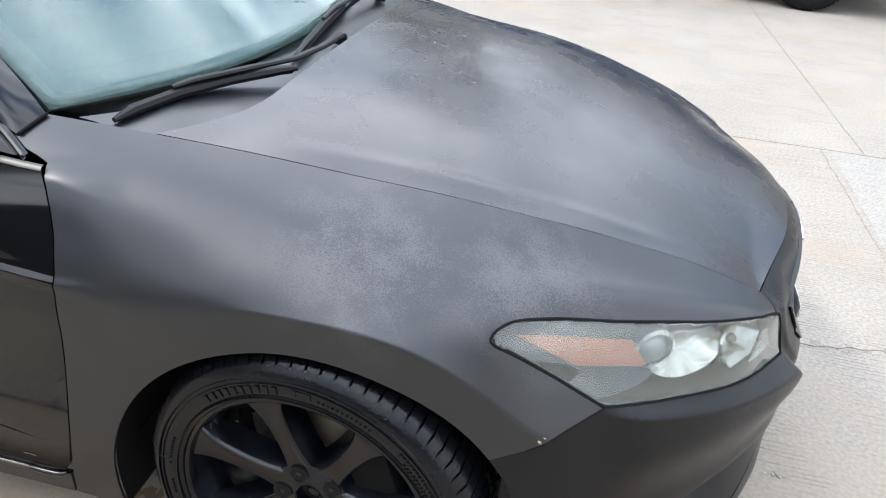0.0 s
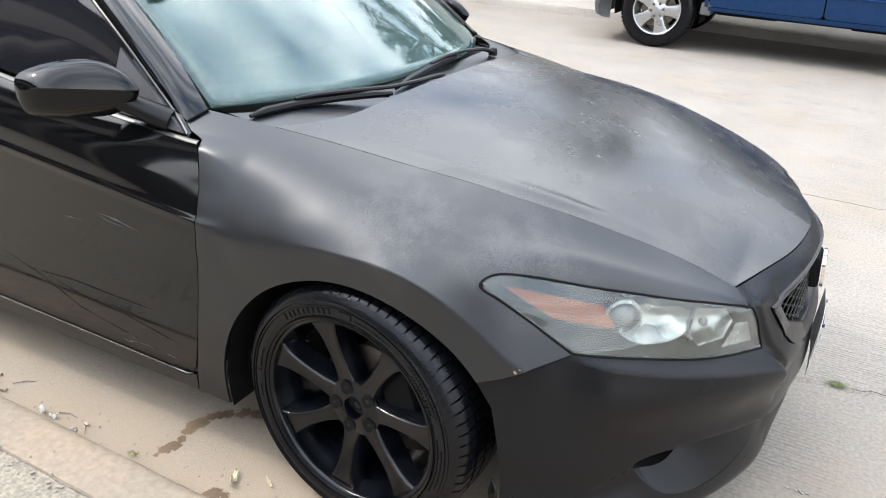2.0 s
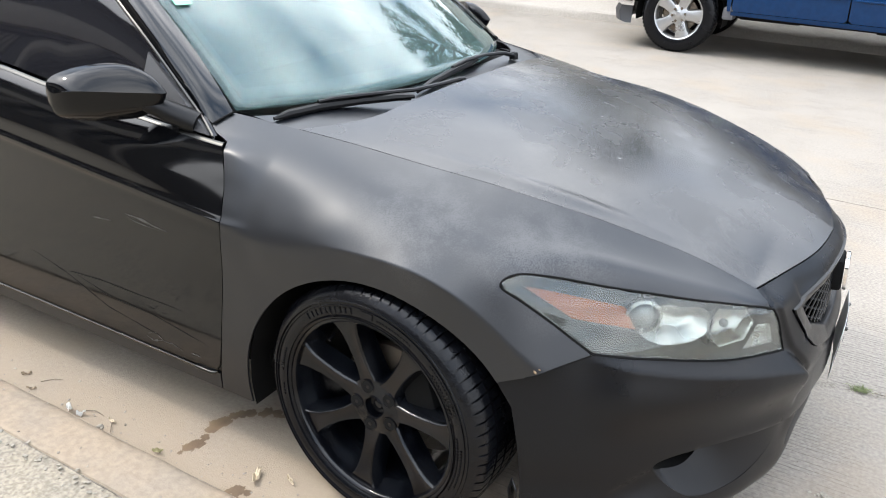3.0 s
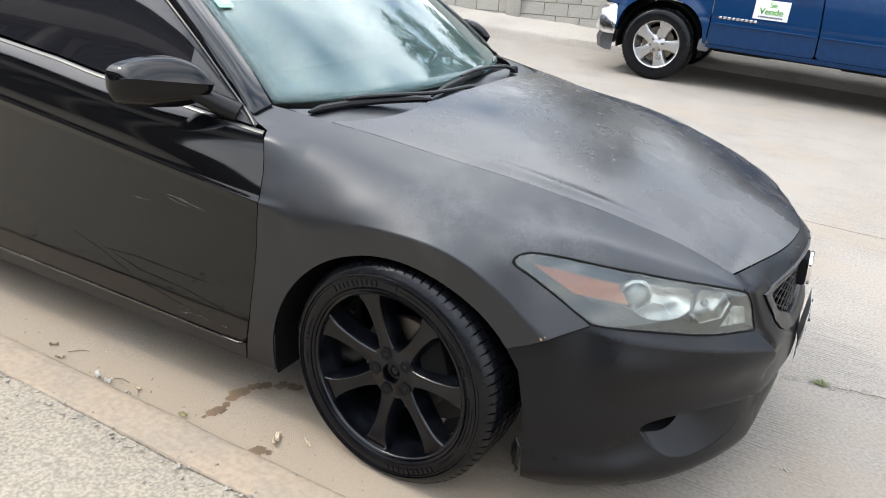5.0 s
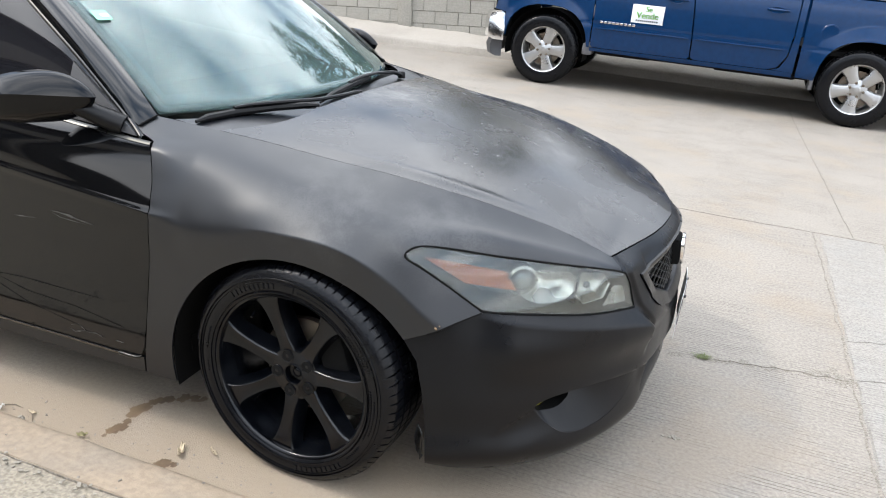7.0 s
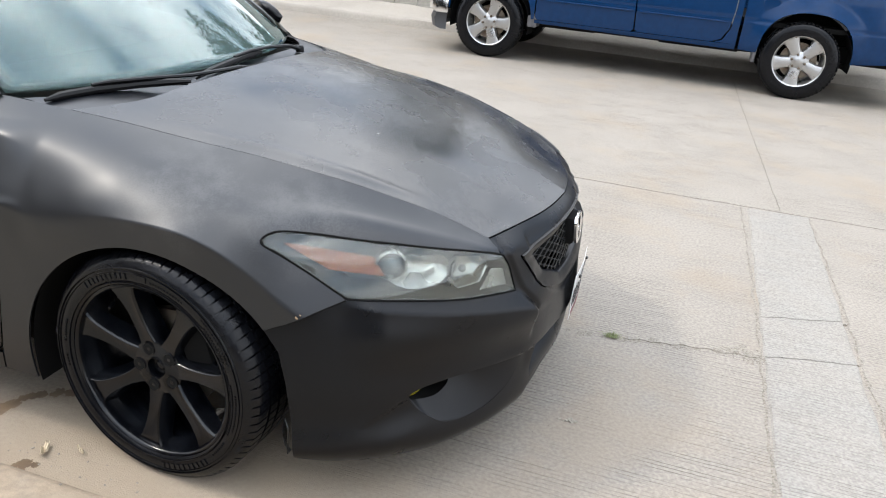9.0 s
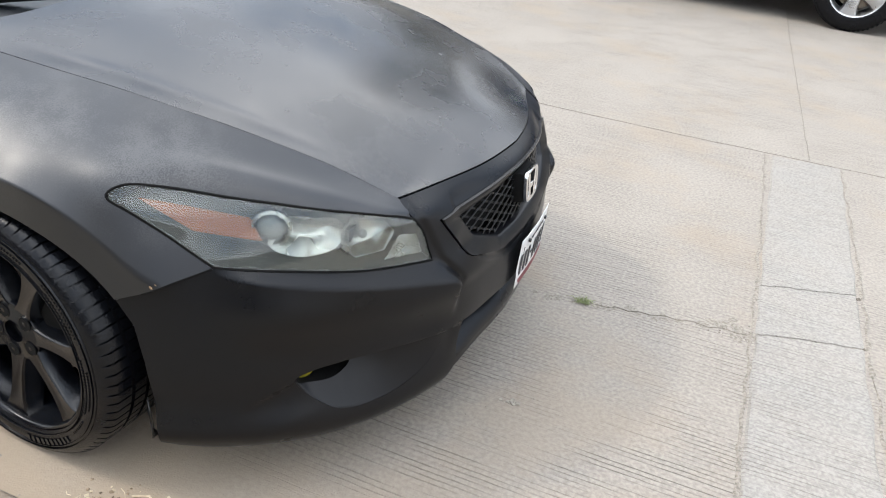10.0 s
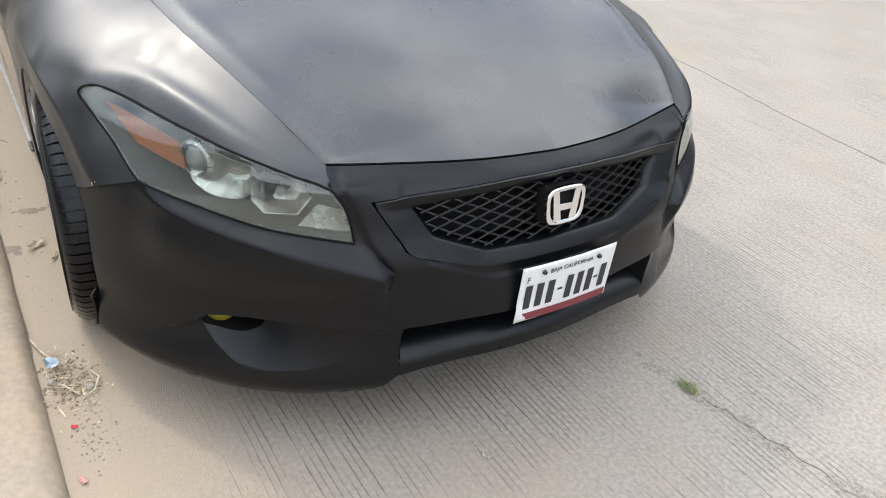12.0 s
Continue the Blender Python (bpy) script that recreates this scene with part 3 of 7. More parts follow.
def nose_radius(phi, z):
    r = np.einsum("ni,ji,nj->n", natural(PHI, phi), NOSE, natural(ZED, z))
    under = np.interp(phi, (-64.4, -59.5, -52, -42.5, -32.6, -27), (0.607, 0.599, 0.590, 0.577, 0.565, 0.545))      # lower edge of the lamp
    ledge = np.interp(phi, (-64.4, -55, -45, -35, -27.5), (0.590, 0.570, 0.551, 0.531, 0.506))                      # where the shelf below it turns down
    fold = np.interp(z, (0.50, 0.566, 0.68, 0.72), (-27.0, -31.2, -35.0, -37.0))                                    # the middle stands proud of the lamps
    out = soft((phi + 66) / 8) * soft((fold - phi) / 1.5)
    shelf = np.clip((under - z) / np.maximum(under - ledge, 0.004), 0, 1)
    r = r + np.clip(0.85 * (under - ledge), 0, 0.030) * out * shelf * soft((z - 0.38) / 0.13)
    r = r + 0.007 * soft((phi - fold) / 1.2) * soft((z - 0.46) / 0.05)
    fold_z = np.interp(phi, FOLD_PHI, FOLD_Z)
    r = r - 0.008 * soft((fold_z - z) / 0.006) * soft((z - fold_z + 0.11) / 0.09) * soft((phi + 63) / 8) * soft((-24.5 - phi) / 4)
    r = r - 0.007 * soft((z - np.interp(phi, STEP_PHI, STEP_Z)) / 0.009) * soft((phi + 27.5) / 1.5) * soft((0.70 - z) / 0.03)
    top = np.interp(phi, LID[:, 0], LID[:, 1])
    return r + np.interp(phi, LID[:, 0], LID_OFF) * soft((z - top + 0.045) / 0.045) * soft((phi + 40.5) / 3)


# the bonnet's front edge, by angle, height and radius, which the nose meets
lid_ = bonnet(np.ones(61), np.linspace(-1, 0, 61))
LID = np.c_[np.degrees(np.arctan2(lid_[:, 1] - YC, lid_[:, 0] - 0.10)), lid_[:, 2], np.hypot(lid_[:, 0] - 0.10, lid_[:, 1] - YC)]
LID_OFF = np.zeros(61)
LID_OFF = LID[:, 2] + 0.001 - nose_radius(LID[:, 0], LID[:, 1] - 0.005)


def nose(phi, z, off=0.0):
    r, a = nose_radius(phi, z) + off, np.radians(phi)
    return np.stack([0.10 + r * np.cos(a), YC + r * np.sin(a), z], -1)


LAMP = smooth_poly([(-77.9, 0.740), (-76.2, 0.763), (-71.2, 0.757), (-63, 0.7425), (-54.7, 0.731), (-46.2, 0.7155), (-40.5, 0.699), (-35.9, 0.678), (-34.0, 0.636),
                    (-32.6, 0.566), (-42.5, 0.580), (-52, 0.593), (-59.5, 0.601), (-64.4, 0.608), (-69.2, 0.655), (-74.3, 0.706)], 5, keep=(7, 9, 13))
GRILLE = np.array([(-30.8, 0.655), (-18.8, 0.673), (-9, 0.686), (2, 0.690), (2, 0.488), (-13.5, 0.490), (-24.0, 0.538), (-25.6, 0.551)])
GRILLE_IN = np.array([(-25.0, 0.634), (-18, 0.650), (-9, 0.662), (2, 0.666), (2, 0.520), (-13, 0.522), (-21.8, 0.572)])
INTAKE = smooth_poly([(-25.6, 0.262), (-25.4, 0.345), (-24.8, 0.358), (-12, 0.356), (2, 0.354), (2, 0.246), (-12, 0.247), (-24, 0.250)], 4, keep=(2, 3, 4, 5))
FOG = smooth_poly([(-54.0, 0.328), (-51.5, 0.350), (-46.5, 0.3605), (-41, 0.3615), (-35, 0.356), (-29.5, 0.345), (-31.5, 0.285), (-36.5, 0.246), (-42, 0.232), (-47.5, 0.236), (-52.0, 0.282)], 5)
OUTLINE = np.concatenate([
    [(-76.7, 0.523), (-73, 0.549), (-69, 0.576), (-64.4, 0.605)], LAMP[12 * 5:9 * 5 - 1:-1][1:], LAMP[9 * 5 - 1:7 * 5 - 1:-1],
    LID[::3, :2] - (0, 0.005), [(2, 0.717)],
    [(2, 0.220), (-12, 0.220), (-22, 0.222), (-25.8, 0.216), (-27.6, 0.185), (-32, 0.162), (-40, 0.145), (-50, 0.131), (-60, 0.132), (-66, 0.144), (-71.6, 0.172), (-72.2, 0.29), (-73.1, 0.385), (-74.4, 0.47)]])
clip = lambda poly: np.clip(poly, (-90, 0), (0, 1))
half = faced(trimmed_bm(nose, np.arange(-78, 0.0, 0.45), np.arange(0.127, 0.735, 0.0062), clip(OUTLINE), [LAMP, clip(GRILLE), clip(INTAKE), FOG], 0.0157), (0.1, YC, 0.45))
both = half.copy()
joined(both, mirrored(half, YC))
half.free()
bmesh.ops.remove_doubles(both, verts=both.verts[:], dist=0.0008)
bumper = part("bumper", both, M["bumper"], car, "matt black front bumper with chipped paint", thick=0.006)


def nose_sheet(poly, off, step=(0.6, 0.006)):
    """A piece of the nose's surface inside an outline, pushed in or out; off may be a function of angle and height."""
    lo, hi = poly.min(0), poly.max(0)
    f = (lambda u, v: nose(u, v, off(u, v))) if callable(off) else (lambda u, v: nose(u, v, off))
    return faced(trimmed_bm(f, np.arange(lo[0] - 1, hi[0] + 1, step[0]), np.arange(lo[1] - 0.01, hi[1] + 0.01, step[1]), poly, [], 0.0157), (0.1, YC, poly[:, 1].mean()))


def nose_any(phi, z, off=0.0):
    p = nose(-np.abs(phi), z, off)
    p[:, 1] = np.where(phi > 0, 2 * YC - p[:, 1], p[:, 1])
    return p


# grille: flat surround, dark back and a lattice of thin bars
G_OUT = np.concatenate([GRILLE[:3], [(0, 0.690)], GRILLE[2::-1] * (-1, 1), (GRILLE[7:4:-1] * (-1, 1)), GRILLE[5:]])
G_IN = np.concatenate([GRILLE_IN[:3], [(0, 0.666)], GRILLE_IN[2::-1] * (-1, 1), (GRILLE_IN[6:4:-1] * (-1, 1)), GRILLE_IN[5:]])


def frame_bm(outer, inner, surface, tilt=0.0):
    n, rows = 160, []

    def around(poly):
        q = np.vstack([poly, poly[:1]])
        a = np.unwrap(np.arctan2((q[:, 1] - 0.612) * 8, q[:, 0] / 25))
        t = np.linspace(-math.pi, math.pi, n, endpoint=False)
        a0 = a[0]
        order = np.argsort(np.mod(a[:-1] + math.pi, 2 * math.pi))
        aa, qq = np.mod(a[:-1] + math.pi, 2 * math.pi)[order] - math.pi, q[:-1][order]
        aa, qq = np.r_[aa[-1] - 2 * math.pi, aa, aa[0] + 2 * math.pi], np.vstack([qq[-1], qq, qq[0]])
        return np.c_[np.interp(t, aa, qq[:, 0]), np.interp(t, aa, qq[:, 1])]

    o, i = around(outer), around(inner)
    for w, off in ((0.05, -0.016), (0.05, 0.003), (0.08, 0.006), (0.30, 0.003), (0.86, -0.010), (0.95, -0.013), (1.0, -0.017), (1.0, -0.045)):
        q = o + w * (i - o)
        rows.append(surface(q[:, 0], q[:, 1], off).tolist())
    return grid_bm(rows, closed_v=True)


grille = part("grille_surround", faced(frame_bm(G_OUT, G_IN, nose_any), (0.1, YC, 0.6)), M["bumper"], car, "matt black grille surround")
lat = bmesh.new()
pitch_p, pitch_z = 4.2, 0.030
for side in (1, -1):
    for k in range(-30, 31):
        line = []
        for s in np.linspace(-30, 30, 161):
            z = 0.605 + side * (s - k * pitch_p) * pitch_z / pitch_p * 0.85
            if inside(G_IN, np.array([s]), np.array([z]))[0]:
                line.append(nose_any(np.array([s]), np.array([z]), -0.030 + 0.002 * side)[0])
        if len(line) > 2:
            tube_bm(line, 0.0025, 6, 1.3, lat)
            for k2 in range(-30, 31):                       # flat knots where the bars cross
                s = (k + k2) * pitch_p / 2
                z = 0.605 + (k2 - k) * pitch_z * 0.425
                if side == 1 and inside(G_IN, np.array([s]), np.array([z]))[0]:
                    knot = bmesh.new()
                    bmesh.ops.create_uvsphere(knot, u_segments=8, v_segments=5, radius=0.0058)
                    bmesh.ops.transform(knot, matrix=Matrix.Translation(nose_any(np.array([s]), np.array([z]), -0.030)[0]) @ Matrix.Diagonal((0.6, 1.25, 0.75, 1)), verts=knot.verts[:])
                    joined(lat, knot)
part("grille_mesh", lat, M["trim"], grille, "thin lattice bars")
part("grille_back", faced(grid_bm([nose_any(np.linspace(-29, 29, 60), np.full(60, z), -0.075).tolist() for z in (0.53, 0.56, 0.6, 0.64, 0.68)]), (0.1, YC, 0.6)), M["cavity"], grille)
part("inner_shield", faced(grid_bm([nose_any(np.linspace(-66, 66, 90), np.full(90, z), -0.11).tolist() for z in (0.19, 0.3, 0.4, 0.5, 0.6, 0.66, 0.69)]), (0.1, YC, 0.6)), M["cavity"], bumper)
part("intake_back", faced(grid_bm([nose_any(np.linspace(-30, 30, 60), np.full(60, z), -0.09).tolist() for z in (0.22, 0.3, 0.38)]), (0.1, YC, 0.3)), M["cavity"], bumper)
own = np.array([(-12, 0.247), (-24, 0.250), (-25.6, 0.262), (-25.5, 0.31), (-25.4, 0.345), (-24.8, 0.358), (-12, 0.356), (0, 0.354)])
loop = np.concatenate([own, own[-2::-1] * (-1, 1), [(0, 0.246)]])
part("intake_tunnel", grid_bm([nose_any(loop[:, 0], loop[:, 1], o).tolist() for o in (-0.003, -0.05, -0.11)], closed_v=True), M["cavity"], bumper)
lip = [[tuple(nose_any(np.array([p]), np.array([z]), o)[0]) for z, o in ((0.305, -0.10), (0.297, -0.07), (0.285, -0.04), (0.272, -0.018), (0.260, -0.005), (0.249, 0.0012), (0.240, 0.0012))] for p in np.linspace(-25.4, 25.4, 60)]
part("intake_floor", faced(grid_bm(lip), (0.9, YC, 0.0)), M["bumper"], bumper)

# torn flap of the wheel liner behind the bumper's lower corner
rows = [[(0.402 - 0.030 * k * (1 - 0.7 * abs(v - 0.45)) * (v < 0.98), -0.935 + 0.020 * k + 0.006 * math.sin(3 * v), 0.275 - 0.085 * v + 0.012 * k * (1 - v)) for k in np.linspace(0, 1, 6)] for v in np.linspace(0, 1, 9)]
part("liner_flap", grid_bm(rows), M["trim"], bumper, "torn black liner flap", thick=0.003, solid=True)

# fog lamp pockets: a scoop with a flat floor that runs in under the crease, and an oval hole at its rear end
HOLE = smooth_poly([(-53.7, 0.325), (-51.4, 0.347), (-46.9, 0.3585), (-45.4, 0.345), (-45.8, 0.318), (-47.8, 0.300), (-50.2, 0.297), (-52.6, 0.306)], 5)


def scoop(u, v):
    top = spl((-54, -51.5, -46.5, -41, -35, -29.5), (0.330, 0.351, 0.361, 0.362, 0.357, 0.346), u)
    low = spl((-54, -51, -46, -42, -36, -31), (0.326, 0.268, 0.234, 0.231, 0.246, 0.290), u)
    t = np.clip((v - low) / np.maximum(top - low, 0.004), 0, 1)
    rear = np.clip((-29.5 - u) / 17, 0, 1)
    edge = np.clip((u + 54.0) / 2, 0, 1)
    return -0.050 * t ** 0.85 * rear ** 1.7 * np.sqrt(edge) - 0.0006 * soft(rear * 4)


for flip in (0, 1):
    pocket = faced(trimmed_bm(lambda u, v: nose(u, v, scoop(u, v)), np.arange(-55, -29, 0.3), np.arange(0.228, 0.365, 0.003), FOG, [HOLE], 0.0157), (0.1, YC, 0.3))
    hole = grid_bm([nose(HOLE[:, 0] * (1 - k) + k * -48.8, HOLE[:, 1] * (1 - k) + k * 0.31, scoop(HOLE[:, 0], HOLE[:, 1]) * (1 - k) + o).tolist() for k, o in ((0, 0), (0.0, -0.05), (0.1, -0.12), (0.98, -0.14))], closed_v=True)
    lens = bmesh.new()
    bmesh.ops.create_uvsphere(lens, u_segments=24, v_segments=12, radius=0.040)
    at = (0.632, -0.704, 0.328)
    bmesh.ops.transform(lens, matrix=Matrix.Translation(at) @ pose(0, 0, 0, 0, 0, -50) @ Matrix.Diagonal((0.7, 1.15, 0.85, 1)), verts=lens.verts[:])
    if flip:
        pocket, lens, hole = mirrored(pocket, YC), mirrored(lens, YC), mirrored(hole, YC)
    part("fog_lamp_scoop", pocket, M["bumper"], bumper, sharp=75)
    part("fog_lamp_hole", hole, M["cavity"], bumper)
    part("fog_lamp", lens, M["yellow_lens"], bumper, "yellow fog lamp lens")

M["projector"] = material("projector_glass", (0.16, 0.17, 0.17), 0.08, spec=0.9)

# headlights
AMBER = smooth_poly([(-75.0, 0.731), (-67, 0.712), (-60.0, 0.696), (-58.2, 0.650), (-67.5, 0.668)], 4, keep=(0, 2, 3, 4))
BOWL = smooth_poly([(-57.5, 0.640), (-55, 0.694), (-51, 0.694), (-47.5, 0.690), (-46.5, 0.660), (-48.5, 0.624), (-53.5, 0.612)], 4)
CUP = np.array([(-47.2, 0.662), (-45.6, 0.692), (-40.6, 0.682), (-38.9, 0.650), (-40.6, 0.612), (-45.2, 0.606), (-47.0, 0.630)])
CLEAR = np.array([(-40.5, 0.588), (-38.0, 0.640), (-34.6, 0.628), (-33.6, 0.580)])


def lamp(flip):
    def done(bm):
        return mirrored(bm, YC) if flip else bm

    house = part("headlight", done(nose_sheet(LAMP, lambda u, v: -0.075 * np.clip(snapped([LAMP], u.copy(), v.copy(), 0.0157)[2] / 0.02, 0, 1) ** 0.7 - 0.004)), M["lamp_house"], car,
                 "hazed headlight with amber corner")
    part("lens", done(nose_sheet(LAMP, 0.0015)), M["lens"], house, "yellowed hazy clear lens", thick=0.002, solid=True)
    # black tube that draws the shaded gap round the lens
    gap_line = nose(LAMP[:, 0], LAMP[:, 1], 0.0020)
    part("lamp_seal", done(tube_bm(np.vstack([gap_line, gap_line[:2]]), 0.0026, 6)), M["cavity"], house)
    part("amber_reflector", done(nose_sheet(AMBER, -0.022)), M["amber"], house, "faded orange side reflector", thick=0.006)
    part("reflector_bowl", done(nose_sheet(BOWL, lambda u, v: -0.030 - 0.035 * np.clip(snapped([BOWL], u.copy(), v.copy(), 0.0157)[2] / 0.03, 0, 1))), M["reflector"], house, "chrome reflector")
    mid = CUP.mean(0)
    deep = [(nose(*(mid + (CUP - mid) * k).T, o)).tolist() for k, o in ((1.04, -0.026), (1.0, -0.020), (0.94, -0.024), (0.82, -0.045), (0.62, -0.058), (0.35, -0.064), (0.01, -0.066))]
    part("reflector_cup", done(faced(grid_bm(deep, closed_v=True), (0.1, YC, 0.64))), M["reflector"], house, "faceted chrome reflector cup", sharp=20)
    bulb = bmesh.new()
    bmesh.ops.create_uvsphere(bulb, u_segments=14, v_segments=8, radius=0.011)
    bmesh.ops.transform(bulb, matrix=Matrix.Translation(nose(mid[:1], mid[1:], -0.045)[0]), verts=bulb.verts[:])
    part("bulb", done(bulb), M["projector"], house)
    part("clear_reflector", done(nose_sheet(CLEAR, lambda u, v: -0.02 + 0.003 * np.sin(u * 9) * np.sin(v * 900), (0.12, 0.0012))), M["reflector"], house)
    c = nose(np.array([-57.0]), np.array([0.672]), -0.045)[0]
    turn = Matrix.Translation(c) @ pose(0, 0, 0, 0, 0, -30)
    ring = lathe_bm([(0.034, 0.03), (0.044, -0.010), (0.0435, -0.018), (0.037, -0.022), (0.033, -0.016), (0.031, 0.0)], 40)
    bmesh.ops.transform(ring, matrix=turn @ pose(0, 0, 0, 0, 0, 62), verts=ring.verts[:])
    part("projector_ring", done(faced(ring, c)), M["reflector"], house)
    ball = bmesh.new()
    bmesh.ops.create_uvsphere(ball, u_segments=24, v_segments=12, radius=0.032)
    bmesh.ops.transform(ball, matrix=Matrix.Translation(c), verts=ball.verts[:])
    part("projector", done(ball), M["projector"], house, "grey glass projector lens")


lamp(False)
lamp(True)

# body sides behind the front wing: half width over length and height
SX = (-3.85, -3.3, -2.74, -2.0, -1.3, -0.8, -0.49)
SZ = (0.18, 0.30, 0.45, 0.60, 0.735, 0.82, 0.90, 0.98, 1.05)
SY = np.array([
    (0.74, 0.88, 0.905, 0.925, 0.926, 0.926, 0.926),
    (0.78, 0.90, 0.92, 0.935, 0.935, 0.935, 0.935),
    (0.80, 0.91, 0.93, 0.940, 0.940, 0.940, 0.940),
    (0.81, 0.915, 0.94, 0.945, 0.945, 0.945, 0.945),
    (0.81, 0.915, 0.945, 0.951, 0.951, 0.950, 0.948),
    (0.80, 0.90, 0.936, 0.940, 0.938, 0.935, 0.922),
    (0.77, 0.87, 0.890, 0.888, 0.886, 0.884, 0.884),
    (0.73, 0.83, 0.825, 0.815, 0.808, 0.802, 0.800),
    (0.68, 0.76, 0.74, 0.74, 0.73, 0.72, 0.71)])


def side(x, z):
    rise = 0.084 * np.clip(-0.44 - x, 0, 1.6)                    # the crease climbs towards the tail
    low = z - rise * soft((z - 0.45) / 0.25)
    return np.stack([x, -np.einsum("ni,ji,nj->n", natural(SX, x), SY, natural(SZ, low)) - 0.005 * np.exp(-((low - 0.728) / 0.012) ** 2) - 0.0026 * np.exp(-((low - 0.733) / 0.0042) ** 2) * soft((-0.44 - x) / 0.06), z], -1)


# front wing: sections from the bonnet gap down to the sill, splined along the car
WX = (-0.60, -0.49, -0.25, -0.125, 0.0, 0.15, 0.30, 0.45, 0.60, 0.77, 0.81)
UT, LT = (0.0, 0.17, 0.32, 0.45), (0.45, 0.60, 0.74, 0.87, 1.0)
# rows: bonnet gap, shoulder, lamp line, crease over the arch | then down to the sill
UY = -np.array([
    (0.790, 0.768, 0.719, 0.695, 0.672, 0.659, 0.640, 0.605, 0.563, 0.499, 0.474),
    (0.895, 0.879, 0.838, 0.819, 0.801, 0.777, 0.746, 0.691, 0.630, 0.528, 0.485),
    (0.924, 0.919, 0.907, 0.902, 0.893, 0.873, 0.837, 0.763, 0.687, 0.555, 0.495),
    (0.950, 0.948, 0.947, 0.945, 0.944, 0.939, 0.908, 0.872, 0.765, 0.588, 0.515)])
UZ = np.array([
    (0.966, 0.956, 0.926, 0.909, 0.893, 0.880, 0.859, 0.828, 0.788, 0.716, 0.691),
    (0.895, 0.894, 0.881, 0.870, 0.857, 0.839, 0.816, 0.794, 0.765, 0.709, 0.686),
    (0.815, 0.811, 0.811, 0.811, 0.806, 0.793, 0.764, 0.747, 0.731, 0.699, 0.678),
    (0.725, 0.717, 0.722, 0.748, 0.755, 0.740, 0.648, 0.550, 0.590, 0.668, 0.664)])
LY = -np.array([
    (0.950, 0.948, 0.947, 0.945, 0.944, 0.939, 0.908, 0.872, 0.765, 0.588, 0.515),
    (0.946, 0.945, 0.944, 0.9425, 0.941, 0.937, 0.917, 0.885, 0.830, 0.750, 0.710),
    (0.940, 0.940, 0.939, 0.9375, 0.936, 0.932, 0.922, 0.895, 0.840, 0.760, 0.720),
    (0.935, 0.935, 0.934, 0.933, 0.932, 0.929, 0.922, 0.900, 0.850, 0.780, 0.740),
    (0.926, 0.926, 0.926, 0.926, 0.926, 0.924, 0.920, 0.900, 0.850, 0.780, 0.740)])
LZ = np.array([
    (0.725, 0.717, 0.722, 0.748, 0.755, 0.740, 0.648, 0.550, 0.590, 0.668, 0.664),
    (0.600, 0.600, 0.600, 0.610, 0.620, 0.610, 0.550, 0.470, 0.440, 0.440, 0.440),
    (0.430, 0.430, 0.430, 0.435, 0.440, 0.440, 0.430, 0.400, 0.390, 0.390, 0.390),
    (0.300, 0.300, 0.300, 0.300, 0.300, 0.300, 0.300, 0.300, 0.300, 0.300, 0.300),
    (0.180, 0.180, 0.180, 0.180, 0.180, 0.180, 0.180, 0.180, 0.180, 0.180, 0.180)])


def plain_wing(x, t):
    a, up, low = natural(WX, x), natural(UT, t), natural(LT, t)
    top = t < 0.45
    y = np.where(top, np.einsum("ni,ji,nj->n", a, UY, up), np.einsum("ni,ji,nj->n", a, LY, low))
    z = np.where(top, np.einsum("ni,ji,nj->n", a, UZ, up), np.einsum("ni,ji,nj->n", a, LZ, low))
    whole, mild = natural(UT + LT[1:], t), soft((x + 0.40) / 0.10) * soft((-0.06 - x) / 0.14)      # no crease between the door and the arch
    y = y + mild * (np.einsum("ni,ji,nj->n", a, np.vstack([UY, LY[1:]]), whole) - y)
    z = z + mild * (np.einsum("ni,ji,nj->n", a, np.vstack([UZ, LZ[1:]]), whole) - z)
    y = y + (side(np.minimum(x, -0.40), np.clip(z, 0.18, 0.95))[:, 1] - y) * soft((-0.35 - x) / 0.10) * soft((0.922 - z) / (0.03 + 0.25 * np.clip(x + 0.46, 0, 0.3)))      # runs flush into the door
    return np.stack([x, y, z], -1)


def wing_t(x, z):
    """The section parameter at which the wing has the height z."""
    out = []
    ts = np.linspace(-0.05, 1.02, 215)
    for xx, zz in zip(x, z):
        h = plain_wing(np.full(len(ts), xx), ts)[:, 2]
        out.append(np.interp(-zz, -h, ts))
    return np.array(out)


# how far the sections must shift to meet the lamp's rim and the bonnet's edge
rear_, top_ = nose(*LAMP[65:80:3].T, 0.002), nose(*LAMP[0:34:3].T, 0.002)
rim_ = np.concatenate([rear_, top_])
lid_edge = bonnet(np.linspace(0.08, 0.96, 12), -np.ones(12)) - np.outer(np.interp(np.linspace(0.08, 0.96, 12), (0.30, 0.55), (0.0025, 0.0011)), (0, 1, 0))
KEY_X = np.r_[rim_[:, 0], lid_edge[:, 0]]
KEY_T = np.r_[wing_t(rear_[:, 0], rear_[:, 2]), np.where(top_[:, 0] > 0.33, 0.32, wing_t(top_[:, 0], top_[:, 2])), np.zeros(12)]


def near(x, t):
    return np.exp(-((x[:, None] - KEY_X) / 0.07) ** 2 - ((t[:, None] - KEY_T) / 0.10) ** 2)


SHIFT = np.linalg.solve(near(KEY_X, KEY_T) + 0.05 * np.eye(len(KEY_X)), np.vstack([rim_, lid_edge])[:, 1:] - plain_wing(KEY_X, KEY_T)[:, 1:])


